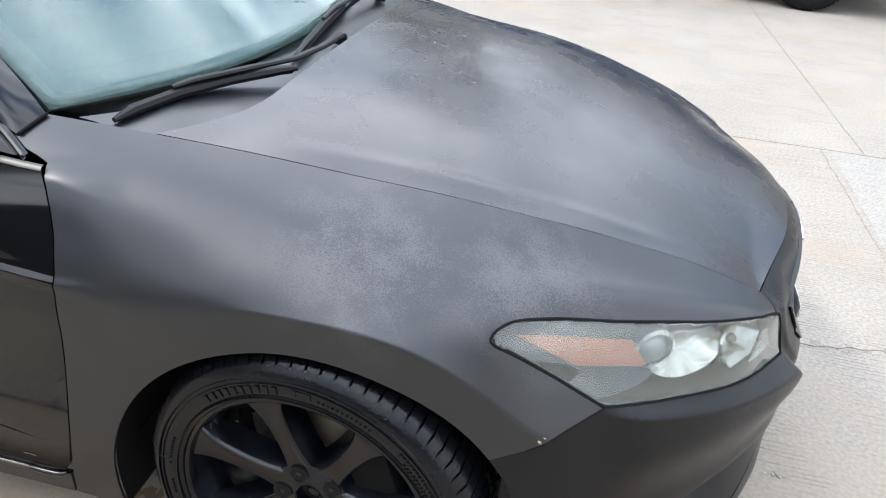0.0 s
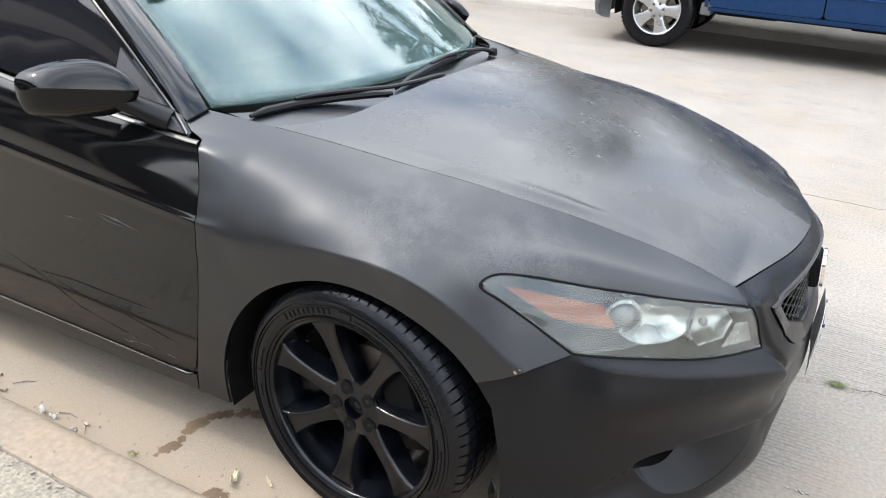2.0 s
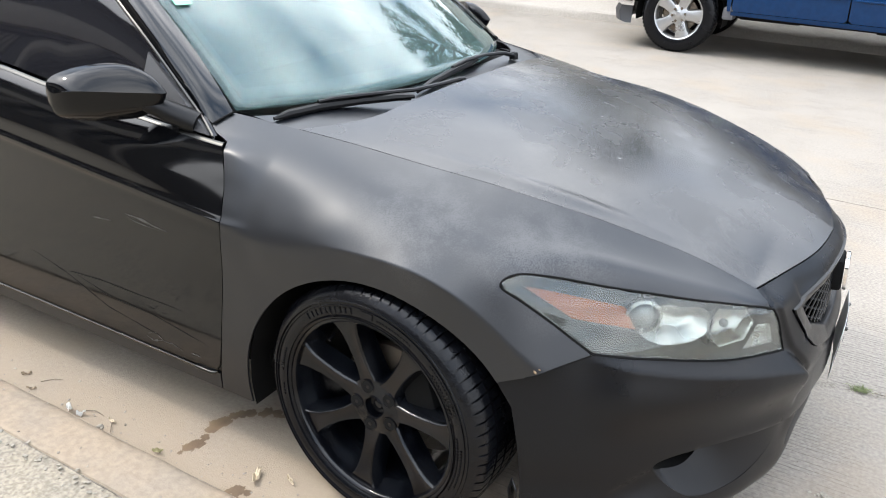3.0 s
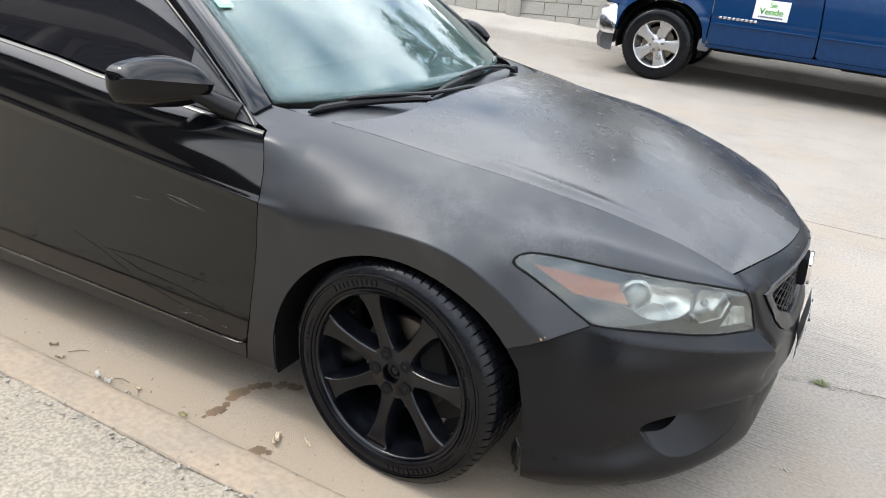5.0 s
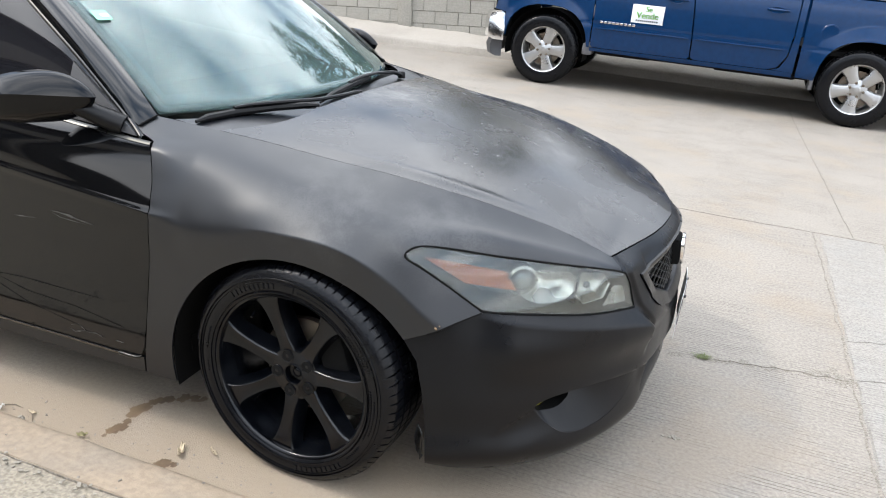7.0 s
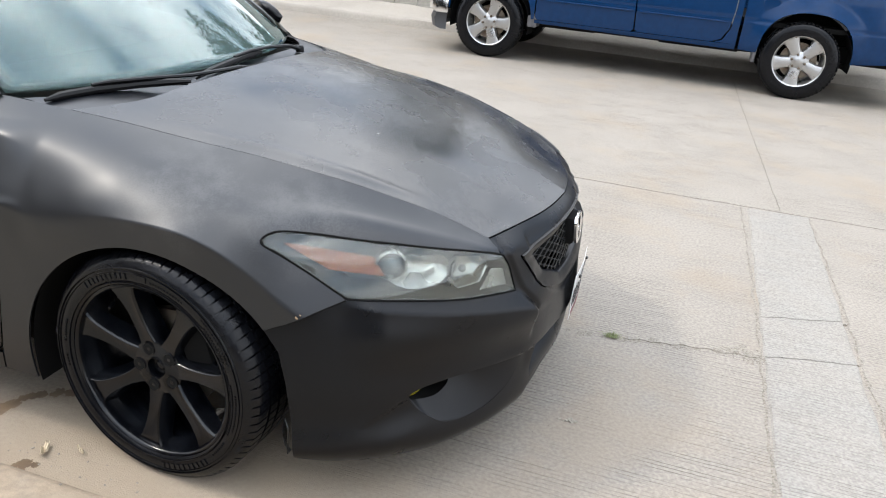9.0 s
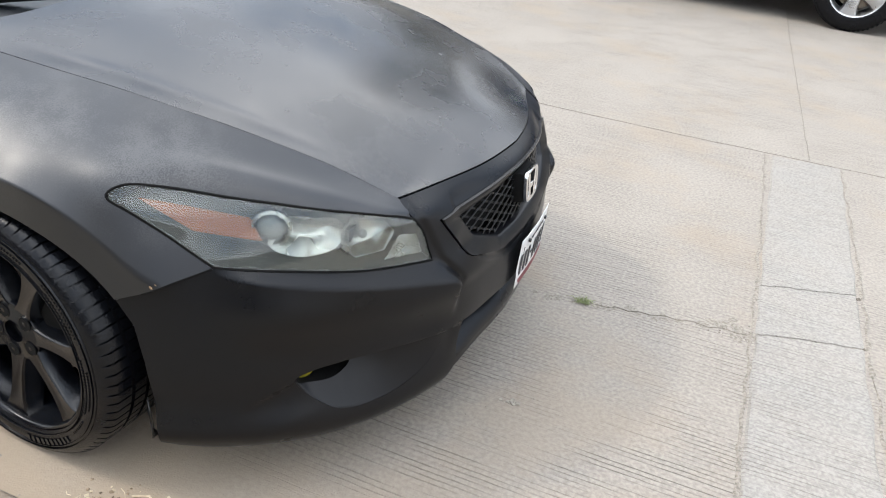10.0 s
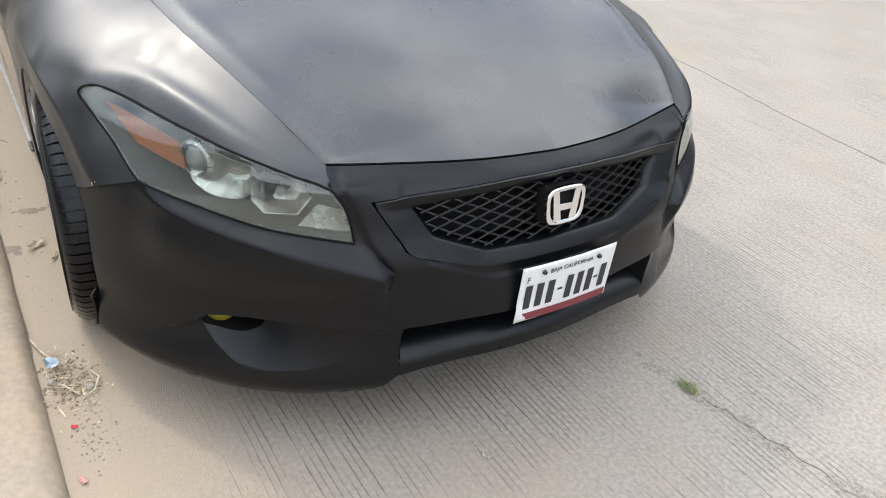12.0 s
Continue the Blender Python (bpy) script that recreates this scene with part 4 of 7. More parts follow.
def wing(x, t):
    p = plain_wing(x, t)
    p[:, 1:] += near(x, t) @ SHIFT
    return p


ARCH = [(0.405 * math.cos(math.radians(a)), 0.275 + 0.407 * math.sin(math.radians(a))) for a in np.linspace(191, 38, 40)]
edge_xz = np.array([(-0.580, 0.950), (-0.572, 0.938), (-0.540, 0.924), (-0.492, 0.912), (-0.4835, 0.900), (-0.4735, 0.882), (-0.4620, 0.852), (-0.4525, 0.81), (-0.4470, 0.74), (-0.4545, 0.63), (-0.472, 0.49), (-0.488, 0.37), (-0.505, 0.25), (-0.508, 0.197), (-0.408, 0.197)]
                   + ARCH + [(0.376, 0.550), (0.43, 0.577), (0.494, 0.606), (0.449, 0.638), (0.396, 0.672), (0.343, 0.706), (0.289, 0.738), (0.291, 0.752), (0.309, 0.763)])
edge_xz = np.concatenate([[p0 + (p1 - p0) * k / 4 for k in range(4)] for p0, p1 in zip(edge_xz[:-1], edge_xz[1:])] + [edge_xz[-1:]])
WING = np.concatenate([np.c_[edge_xz[:, 0], wing_t(edge_xz[:, 0], edge_xz[:, 1])], [(x, 0.32) for x in np.linspace(0.335, 0.806, 40)], [(0.795, 0.16), (0.771, 0.0), (0.6, 0.0), (0.3, 0.0), (0, 0), (-0.25, 0.0), (-0.36, 0.0), (-0.575, 0.0)]])
half = faced(trimmed_bm(wing, np.arange(-0.62, 0.82, 0.0065), np.linspace(-0.009, 1.017, 122), WING, [], 1.3), (0, YC, 0.4))
seam = wing(np.linspace(0.378, 0.494, 24), wing_t(np.linspace(0.378, 0.494, 24), np.interp(np.linspace(0.378, 0.494, 24), (0.376, 0.43, 0.494), (0.549, 0.576, 0.605)))) + (0.0, 0.0006, 0.0)
wing_left = part("front_wing", mirrored(half, YC), M["satin"], car, thick=0.006, sharp=60)
wing_right = part("front_wing", half, M["satin"], car, "matt black wing with bubbled faded clear coat", thick=0.006, sharp=60)
# black tubes give the wing and bumper joint its dark gap, nothing is recessed
part("bumper_seam", tube_bm(seam, 0.0020, 6), M["cavity"], wing_right)
part("bumper_seam", mirrored(tube_bm(seam, 0.0020, 6), YC), M["cavity"], wing_left)

# bonnet
uu, ww = np.meshgrid(np.linspace(0, 1, 90), np.linspace(-1, 1, 121), indexing="ij")
part("bonnet", faced(grid_bm(bonnet(uu.ravel(), ww.ravel()).reshape(90, 121, 3).tolist()), (0, YC, 0.3)), M["faded"], car, "matt black bonnet with cloudy worn clear coat", thick=0.012)

def belt(x):
    return np.interp(x, (-2.6, -1.9, -1.32, -1.175, -0.55, -0.50), (1.045, 1.022, 0.979, 0.963, 0.912, 0.909))


DOOR = np.array([(-0.4920, 0.9075), (-0.4860, 0.898), (-0.4762, 0.881), (-0.4646, 0.851), (-0.4551, 0.81), (-0.4496, 0.74), (-0.4571, 0.63), (-0.4745, 0.49), (-0.4905, 0.37), (-0.507, 0.285), (-0.522, 0.258), (-0.56, 0.252), (-1.92, 0.245), (-1.95, 0.27), (-1.97, 0.75)]
                + [(x, belt(x)) for x in np.linspace(-1.93, -0.51, 14)])
ROCKER = np.array([(-0.512, 0.25), (-0.513, 0.197), (-0.9, 0.193), (-2.33, 0.19), (-2.33, 0.239), (-0.62, 0.246), (-0.52, 0.248)])
REAR_ARCH = [(-2.74 + 0.40 * math.cos(math.radians(a)), 0.275 + 0.40 * math.sin(math.radians(a))) for a in np.linspace(-10, 190, 40)]
QUARTER = np.array([(-1.976, 0.75), (-1.956, 0.27), (-1.94, 0.243), (-2.34, 0.24)] + REAR_ARCH[1:-1] + [(-3.2, 0.22), (-3.84, 0.24), (-3.84, 0.92)]
                   + [(-3.5, 0.975), (-3.0, 1.02), (-2.6, 1.045), (-2.3, 1.036), (-1.94, 1.024)])
for flip in (0, 1):
    for name, outline, mat, label in (("door", DOOR, "gloss", "scratched gloss black door"), ("rocker_panel", ROCKER, "satin", ""), ("quarter_panel", QUARTER, "gloss", "")):
        lo, hi = outline.min(0), outline.max(0)
        bm = faced(trimmed_bm(side, np.arange(lo[0] - 0.03, hi[0] + 0.03, 0.014), np.arange(lo[1] - 0.02, hi[1] + 0.02, 0.0035 if name == "door" else 0.012), outline, []), (-1.5, YC, 0.5))
        ob = part(name, mirrored(bm, YC) if flip else bm, M[mat], car, label, thick=0.012)
        if name == "door" and not flip:
            door = ob
    # bright strips: window sill and door bottom
    xs_ = np.linspace(-0.489, -1.93, 44)
    strip = [[tuple(side(np.array([x]), np.array([belt(x) + dz]))[0] + (0, -dy, 0)) for dz, dy in ((-0.003, 0.0), (-0.003, 0.004), (0.003, 0.004), (0.005, 0.0))] for x in xs_]
    bm = faced(grid_bm(strip), (-1.2, YC, 0.9))
    part("window_sill_trim", mirrored(bm, YC) if flip else bm, M["chrome"], car, "chrome strip")
    strip = [[tuple(side(np.array([x]), np.array([0.243 + dz]))[0] + (0, -dy, 0)) for dz, dy in ((-0.003, 0.0), (-0.003, 0.005), (0.003, 0.005), (0.004, 0.0))] for x in np.linspace(-0.545, -1.93, 30)]
    bm = faced(grid_bm(strip), (-1.2, YC, 0.24))
    trim_ = part("sill_trim", mirrored(bm, YC) if flip else bm, M["sill_chrome"], car, "chrome strip")
    tip = [side(np.array([x]), np.array([z]))[0] + (0, -dy, 0) for x, z, dy in ((-0.605, 0.2445, 0.003), (-0.598, 0.2445, 0.004), (-0.570, 0.2440, 0.004), (-0.540, 0.2450, 0.004), (-0.524, 0.2500, 0.003), (-0.519, 0.2560, 0.001))]
    bm = tube_bm(tip, [0.0030, 0.0062, 0.0062, 0.0060, 0.0045, 0.0020], 12)
    part("trim_tip", mirrored(bm, YC) if flip else bm, M["chrome"], trim_)

# top of the rear quarters, between the side and the glass
for flip in (0, 1):
    rows = []
    for x in np.linspace(-1.92, -3.83, 40):
        z = float(np.interp(-x, (1.92, 2.3, 2.6, 3.0, 3.5, 3.84), (1.021, 1.033, 1.042, 1.017, 0.972, 0.917)))
        p = side(np.array([x]), np.array([z]))[0]
        rows.append([tuple(p + np.array((0, k * 0.9 * (0.68 + YC + p[1]) * -1, 0.022 * k))) for k in np.linspace(0, 1, 6)])
    bm = faced(grid_bm(rows), (-2.8, YC, 0.4))
    part("quarter_top", mirrored(bm, YC) if flip else bm, M["gloss"], car)

# greenhouse
def screen(u, w):
    a = np.abs(w)
    base = np.stack([-0.345 - 0.205 * a ** 2.4, YC + 0.78 * w, 0.966 + 0.006 * (1 - a)], -1)
    top = np.stack([-1.08 - 0.13 * a ** 2, YC + 0.635 * w, 1.405 - 0.03 * a ** 2], -1)
    p = base + (top - base) * u[:, None]
    p[:, 2] += 0.10 * u * (1 - u)
    return p


def sheet(f, nu, nw, w0=-1.0, w1=1.0, u0=0.0, u1=1.0):
    a, b = np.meshgrid(np.linspace(u0, u1, nu), np.linspace(w0, w1, nw), indexing="ij")
    return grid_bm(f(a.ravel(), b.ravel()).reshape(nu, nw, 3).tolist())


def roof(u, w):
    a = np.abs(w)
    x = -1.08 - 0.13 * a ** 2 - u * (1.22 - 0.13 * a ** 2 + 0.10 * a ** 2)
    z = 1.405 - 0.03 * a ** 2 + 0.10 * u * (1 - u) + 0.012 * (1 - a ** 2) * u
    return np.stack([x, YC + w * (0.635 - 0.02 * u + 0.02 * u * (1 - u)), z], -1)


def backlight(u, w):
    a = np.abs(w)
    top = roof(np.ones_like(u), w)
    low = np.stack([-3.05 + 0.10 * a ** 2, YC + 0.70 * w, 1.045 + 0 * a], -1)
    p = top + (low - top) * u[:, None]
    p[:, 2] += 0.12 * u * (1 - u)
    return p


def boot(u, w):
    a = np.abs(w)
    low = np.stack([-3.05 + 0.10 * a ** 2, YC + 0.70 * w, 1.045 + 0 * a], -1)
    end = np.stack([-3.80 + 0.10 * a ** 2, YC + 0.70 * w, 0.99 - 0.02 * a], -1)
    p = low + (end - low) * u[:, None]
    p[:, 2] += 0.03 * u * (1 - u)
    return p


glass_ = part("windshield", faced(sheet(screen, 24, 41), (-1.2, YC, 0.6)), M["windshield"], car, "windshield with greenish tint", thick=0.005, solid=True)
glass_.visible_shadow = False
frit = bmesh.new()
for u0, u1, w0, w1 in ((0.0, 0.09, -1, 1), (0.93, 1.0, -1, 1), (0.09, 0.93, -1, -0.93), (0.09, 0.93, 0.93, 1)):
    a_, b_ = np.meshgrid(np.linspace(u0, u1, 12), np.linspace(w0, w1, 41), indexing="ij")
    pts_ = screen(a_.ravel(), b_.ravel()).reshape(12, 41, 3) + np.array((-0.006, 0, -0.008))
    joined(frit, grid_bm(pts_.tolist()))
part("windshield_border", faced(frit, (-1.2, YC, 0.6)), M["cavity"], glass_, "black border under the glass")
part("roof", faced(sheet(roof, 20, 31), (-1.6, YC, 0.8)), M["gloss"], car, thick=0.01)
part("rear_window", faced(sheet(backlight, 16, 31), (-2.4, YC, 0.6)), M["dark_glass"], car, thick=0.005, solid=True)
part("boot_lid", faced(sheet(boot, 16, 31), (-3.3, YC, 0.5)), M["gloss"], car, thick=0.01)


def tail(u, w):
    a = np.abs(w)
    z = 0.24 + u * (0.985 - 0.24)
    return np.stack([-3.90 + 0.12 * a ** 3 + 0.10 * u ** 3 + 0.05 * (1 - u) ** 2, YC + w * (0.80 - 0.1 * u ** 3), z], -1)


part("rear_bumper", faced(sheet(tail, 20, 31), (-3.0, YC, 0.5)), M["gloss"], car, thick=0.01)


# pillars and side glass: between the windshield's edge, the window line and the roof
def window_line(s):
    """From the wing's rear corner up along the pillar and back over the door."""
    k = (0.0, 0.05, 0.14, 0.23, 0.34, 0.5, 0.7, 0.85, 1.0)
    return np.stack([spl(k, (-0.528, -0.572, -0.664, -0.790, -0.970, -1.28, -1.80, -2.20, -2.62), s), spl(k, (-0.872, -0.852, -0.826, -0.800, -0.752, -0.680, -0.668, -0.70, -0.80), s),
                     spl(k, (0.920, 0.946, 1.004, 1.092, 1.195, 1.335, 1.372, 1.29, 1.055), s)], -1)


def pillar_top(s):
    out = []
    for v in s:
        if v < 0.5:
            out.append(screen(np.array([v / 0.5]), np.array([-1.0]))[0])
        elif v < 0.85:
            out.append(roof(np.array([(v - 0.5) / 0.35]), np.array([-1.0]))[0])
        else:
            out.append(backlight(np.array([(v - 0.85) / 0.15]), np.array([-1.0]))[0])
    return np.array(out)


s_ = np.linspace(0, 1, 60)
lo_, hi_ = window_line(s_), pillar_top(s_)
bulge = np.array([(0, -0.5, 0.5)]) * 0.035
rows = [(lo_ + (hi_ - lo_) * k + bulge * 4 * k * (1 - k)).tolist() for k in np.linspace(0, 1, 9)]
seam = wing(np.linspace(-0.566, -0.545, 9), np.linspace(wing_t([-0.566], [0.938])[0], 0.0, 9)) + (0, -0.003, 0.003)
rows = np.array(rows)
pull = (1 - np.clip(s_ / 0.14, 0, 1)) ** 2
rows = (rows + (seam - rows[:, 0])[:, None] * pull[None, :, None]).tolist()
part("pillar_seam", tube_bm(seam + (0.003, 0, 0.0005), 0.0028, 6), M["cavity"], car)
bm = faced(grid_bm(rows), (-1.3, YC, 0.9))
part("roof_pillar", mirrored(bm, YC), M["gloss"], car, thick=0.01)
part("roof_pillar", bm, M["gloss"], car, thick=0.01)
low_line = np.stack([np.linspace(-0.530, -2.62, 60), np.interp(np.linspace(-0.530, -2.62, 60), (-2.62, -1.9, -0.575), (-0.80, -0.865, -0.872)), belt(np.linspace(-0.530, -2.62, 60)) + 0.004], -1)
up_line = np.stack([np.interp(low_line[:, 0], lo_[::-1, 0], lo_[::-1, k]) for k in range(3)], -1)
rows = [(low_line + (up_line - low_line) * k + np.array((0, -0.012, 0)) * 4 * k * (1 - k) + (0, 0.012, 0)).tolist() for k in np.linspace(0, 1, 8)]
bm = faced(grid_bm(rows), (-1.3, YC, 1.0))
part("side_window", mirrored(bm, YC), M["dark_glass"], car)
part("side_window", bm, M["dark_glass"], car, "dark tinted side window")
strip = [(lo_[:48] + d).tolist() for d in (np.array((0, 0.004, -0.003)), np.array((0, -0.004, -0.007)), np.array((0, -0.006, 0.003)), np.array((0, -0.002, 0.007)))]
bm = faced(grid_bm(strip), (-1.3, YC, 0.9))
part("window_frame_trim", mirrored(bm, YC), M["chrome"], car, "chrome strip")
part("window_frame_trim", bm, M["chrome"], car, "chrome strip")

# cabin: a dark closed floor, dash and seats behind the glass
part("dashboard", box_bm(-0.95, -0.42, -0.70, 0.73, 0.70, 0.945, 0.05), M["cavity"], car)
part("cabin_floor", box_bm(-3.0, -0.42, -0.82, 0.85, 0.24, 0.30), M["cavity"], car)
part("engine_bay", box_bm(-0.45, 0.70, -0.60, 0.63, 0.25, 0.66), M["cavity"], car)
for y in (-0.36, 0.39):
    seat = part("seat", box_bm(-1.75, -1.20, y - 0.25, y + 0.25, 0.30, 0.60, 0.06), M["cavity"], car)
    part("backrest", box_bm(-0.07, 0.07, -0.24, 0.24, 0, 0.70, 0.06, m=pose(-1.72, y, 0.55, 0, -14, 0)), M["cavity"], seat)


# wheels
def tyre_bm(R, rim_r, half_w, lugs=76, floor_z=-9.0):
    prof = []
    s = half_w
    prof += [(rim_r - 0.004, s - 0.012), (rim_r + 0.004, s - 0.004), (rim_r + 0.012, s + 0.002), (rim_r + 0.030, s + 0.006), (R - 0.030, s + 0.002), (R - 0.016, s - 0.006), (R - 0.007, s - 0.016)]
    tread = []
    n = 4
    for k in range(n + 1):
        a = (s - 0.026) * (1 - 2 * k / n)
        w = 0.004
        if 0 < k < n:
            tread += [(R, a + w + 0.001, 1), (R - 0.008, a + w, 0), (R - 0.008, a - w, 0), (R, a - w - 0.001, 1)]
        else:
            tread += [(R - 0.001, a, 1)]
    full = [(r, y, 0) for r, y in prof] + tread + [(r, -y, 0) for r, y in prof[::-1]]
    steps = ((0.0, 0), (0.40, 0), (0.81, 0), (0.835, 1), (0.975, 1))
    out = []
    for k in range(lugs * len(steps)):
        a = 2 * math.pi * (k // len(steps) + steps[k % len(steps)][0]) / lugs
        notch = steps[k % len(steps)][1]
        row = []
        for i, (r, y, kind) in enumerate(full):
            rr = r
            shoulder = abs(y) > s - 0.03 and r > R - 0.012
            if notch and (kind == 1 or shoulder):
                rr = r - (0.007 if kind == 1 else 0.005)
            row.append((rr * math.cos(a), y, max(rr * math.sin(a), floor_z)))
        out.append(row)
    return faced(grid_bm(out, closed_u=True), (0, 0, 0))


def spoke_bm(angle):
    """A spoke from the hub to the barrel: a narrow flat face with crisp edges, deep hollow flanks, and a splayed foot under the rim's lip."""
    rows = []
    for r, w, y, d in ((0.030, 0.022, -0.074, 0.035), (0.060, 0.026, -0.077, 0.045), (0.080, 0.0220, -0.079, 0.050), (0.105, 0.0180, -0.082, 0.052), (0.14, 0.0170, -0.086, 0.052),
                       (0.175, 0.0190, -0.090, 0.050), (0.200, 0.0225, -0.0935, 0.046), (0.220, 0.0280, -0.096, 0.040), (0.234, 0.0350, -0.0975, 0.034), (0.2435, 0.0430, -0.0975, 0.030)):
        side_ = [(w + 0.016, y + d), (w + 0.0085, y + 0.022), (w + 0.0028, y + 0.0075), (w + 0.0004, y + 0.0016), (w - 0.0018, y), (w * 0.45, y + 0.0016)]
        rows.append([(-x, yy, r) for x, yy in side_] + [(x, yy, r) for x, yy in side_[::-1]])
    bm = faced(grid_bm(rows), (0, 0.2, 0.13))
    bmesh.ops.transform(bm, matrix=Matrix.Rotation(radians(90 - angle), 4, "Y"), verts=bm.verts[:])
    return bm


def wheel(name_at, turn, label, spokes=7, first=110.0):
    rim = lathe_bm([(0.246, 0.11), (0.225, 0.10), (0.216, 0.02), (0.222, -0.030), (0.232, -0.062), (0.2385, -0.080), (0.2415, -0.094), (0.2425, -0.103), (0.2455, -0.109), (0.2495, -0.1115), (0.2545, -0.110), (0.257, -0.104), (0.2575, -0.098)], 96)
    faced(rim, (0, 0, 0))
    bmesh.ops.reverse_faces(rim, faces=rim.faces[:])
    w = part("wheel", rim, M["rim"], car, label, thick=0.003, solid=True)
    tyre = part("tyre", tyre_bm(0.337, 0.250, 0.113, floor_z=-0.3245), M["rubber"], w, "wet-looking black low-profile tyre")
    for r, h in ((0.262, 0.0012), (0.2935, 0.0014), (0.302, 0.0010)):
        y = -0.1195 + (0.0006 if r < 0.27 else 0.001 * (r - 0.28) * 40)
        part("sidewall_ring", faced(lathe_bm([(r - 0.0014, y + 0.003), (r - 0.0008, y - h), (r + 0.0008, y - h), (r + 0.0014, y + 0.003)], 120), (0, 0.5, 0)), M["rubber"], tyre, sharp=80)
    for a0, a1, r, wd in ((98, 132, 0.281, 0.0078), (62, 84, 0.279, 0.0026), (86, 93, 0.282, 0.0085), (276, 312, 0.281, 0.0078), (22, 50, 0.284, 0.0024), (24, 46, 0.273, 0.0022), (-22, 12, 0.273, 0.0026), (-18, 6, 0.283, 0.0022), (160, 176, 0.276, 0.0026), (184, 192, 0.276, 0.0026), (318, 332, 0.276, 0.003)):
        bars = bmesh.new()
        n = max(4, int((a1 - a0) / (3.4 if wd > 0.005 else 1.7)))
        for k in range(n):
            a = radians(a0 + (a1 - a0) * (k + 0.5) / n)
            half = (0.0052 if wd > 0.005 else 0.0024) * (0.75 + 0.45 * abs(noise.noise((a * 9, wd * 300, 2))))
            box_bm(-half, half, -0.1208, -0.113, -wd, wd, 0, bars, Matrix.Translation((r * math.cos(a), 0, r * math.sin(a))) @ Matrix.Rotation(math.pi / 2 - a, 4, "Y"))
        part("sidewall_marking", bars, M["rubber"], tyre, smooth=False)
    for k in range(spokes):
        part("spoke", spoke_bm(first + 360 * k / spokes), M["rim"], w, sharp=33)
    hub = faced(lathe_bm([(0.082, -0.04), (0.082, -0.066), (0.078, -0.0745), (0.070, -0.0775), (0.036, -0.0785), (0.0315, -0.081), (0.0285, -0.0795), (0.0265, -0.060), (0.016, -0.057), (0.0145, -0.064), (0.011, -0.067), (0.0001, -0.0675)], 48), (0, 0.2, 0))
    part("hub_cap", hub, M["rim"], w)
    for k in range(5):
        a = radians(first + 3 + 72 * k)
        c = (0.0575 * math.cos(a), 0, 0.0575 * math.sin(a))
        part("lug_hole", faced(lathe_bm([(0.0200, -0.0765), (0.0196, -0.0800), (0.0184, -0.0806), (0.0168, -0.0798)], 24, centre=c), (c[0], 0.5, c[2])), M["rim"], w)
        # flat black disc on the hub, drawn for the shade inside the hole
        part("lug_shadow", faced(lathe_bm([(0.0170, -0.0797), (0.0001, -0.0796)], 20, centre=c), (c[0], 0.5, c[2])), M["cavity"], w)
        part("lug_nut", faced(lathe_bm([(0.0058, -0.0790), (0.0056, -0.0801), (0.0050, -0.0804), (0.0038, -0.0804), (0.0034, -0.0802), (0.0001, -0.0801)], 12, centre=c), (c[0], 0.5, c[2])), M["rim"], w)
    valve = radians(first + 27)
    part("valve", tube_bm([(0.212 * math.cos(valve), -0.052, 0.212 * math.sin(valve)), (0.207 * math.cos(valve), -0.066, 0.207 * math.sin(valve)), (0.203 * math.cos(valve), -0.078, 0.203 * math.sin(valve))], [0.0042, 0.0038, 0.0042], 8), M["rubber"], w)
    part("brake_disc", faced(lathe_bm([(0.06, 0.012), (0.145, 0.012), (0.145, -0.010), (0.075, -0.010), (0.070, -0.035), (0.0001, -0.035)], 48), (0, 0.2, 0)), M["steel"], w, "rusty steel disc")
    part("brake_caliper", box_bm(0.085, 0.175, -0.055, 0.045, -0.06, 0.10, 0.012, m=pose(0, 0, 0, 0, -20, 0)), M["cavity"], w)
    w.matrix_basis = name_at @ turn
    return w


wheel(pose(0, -0.832, 0.325), pose(0, 0, 0, 0, 0, -4.5), "glossy black seven-spoke alloy wheel")
front_right = [o for o in car.children if o.name.startswith("wheel")][0]
for x, y, turn in ((-2.74, -0.838, 0), (0.0, 0.868, 180), (-2.74, 0.868, 180)):
    made = {}
    for o in (front_right, *front_right.children_recursive):
        made[o] = o.copy()
        scene.collection.objects.link(made[o])
        made[o].parent = made.get(o.parent, car)
    made[front_right].matrix_basis = pose(x, y, 0.325, 0, 0, turn)
# wheel housings
for x in (0.0, -2.74):
    for y0, y1 in ((-0.90, -0.60), (0.93, 0.63)):
        rows = [[(x + 0.425 * math.cos(a), y, 0.27 + 0.425 * math.sin(a)) for a in np.linspace(-0.25, math.pi + 0.25, 40)] for y in (y0, y1)]
        rows.append([(x, y1, 0.27)] * 40)
        part("wheel_liner", grid_bm(rows), M["cavity"], car)

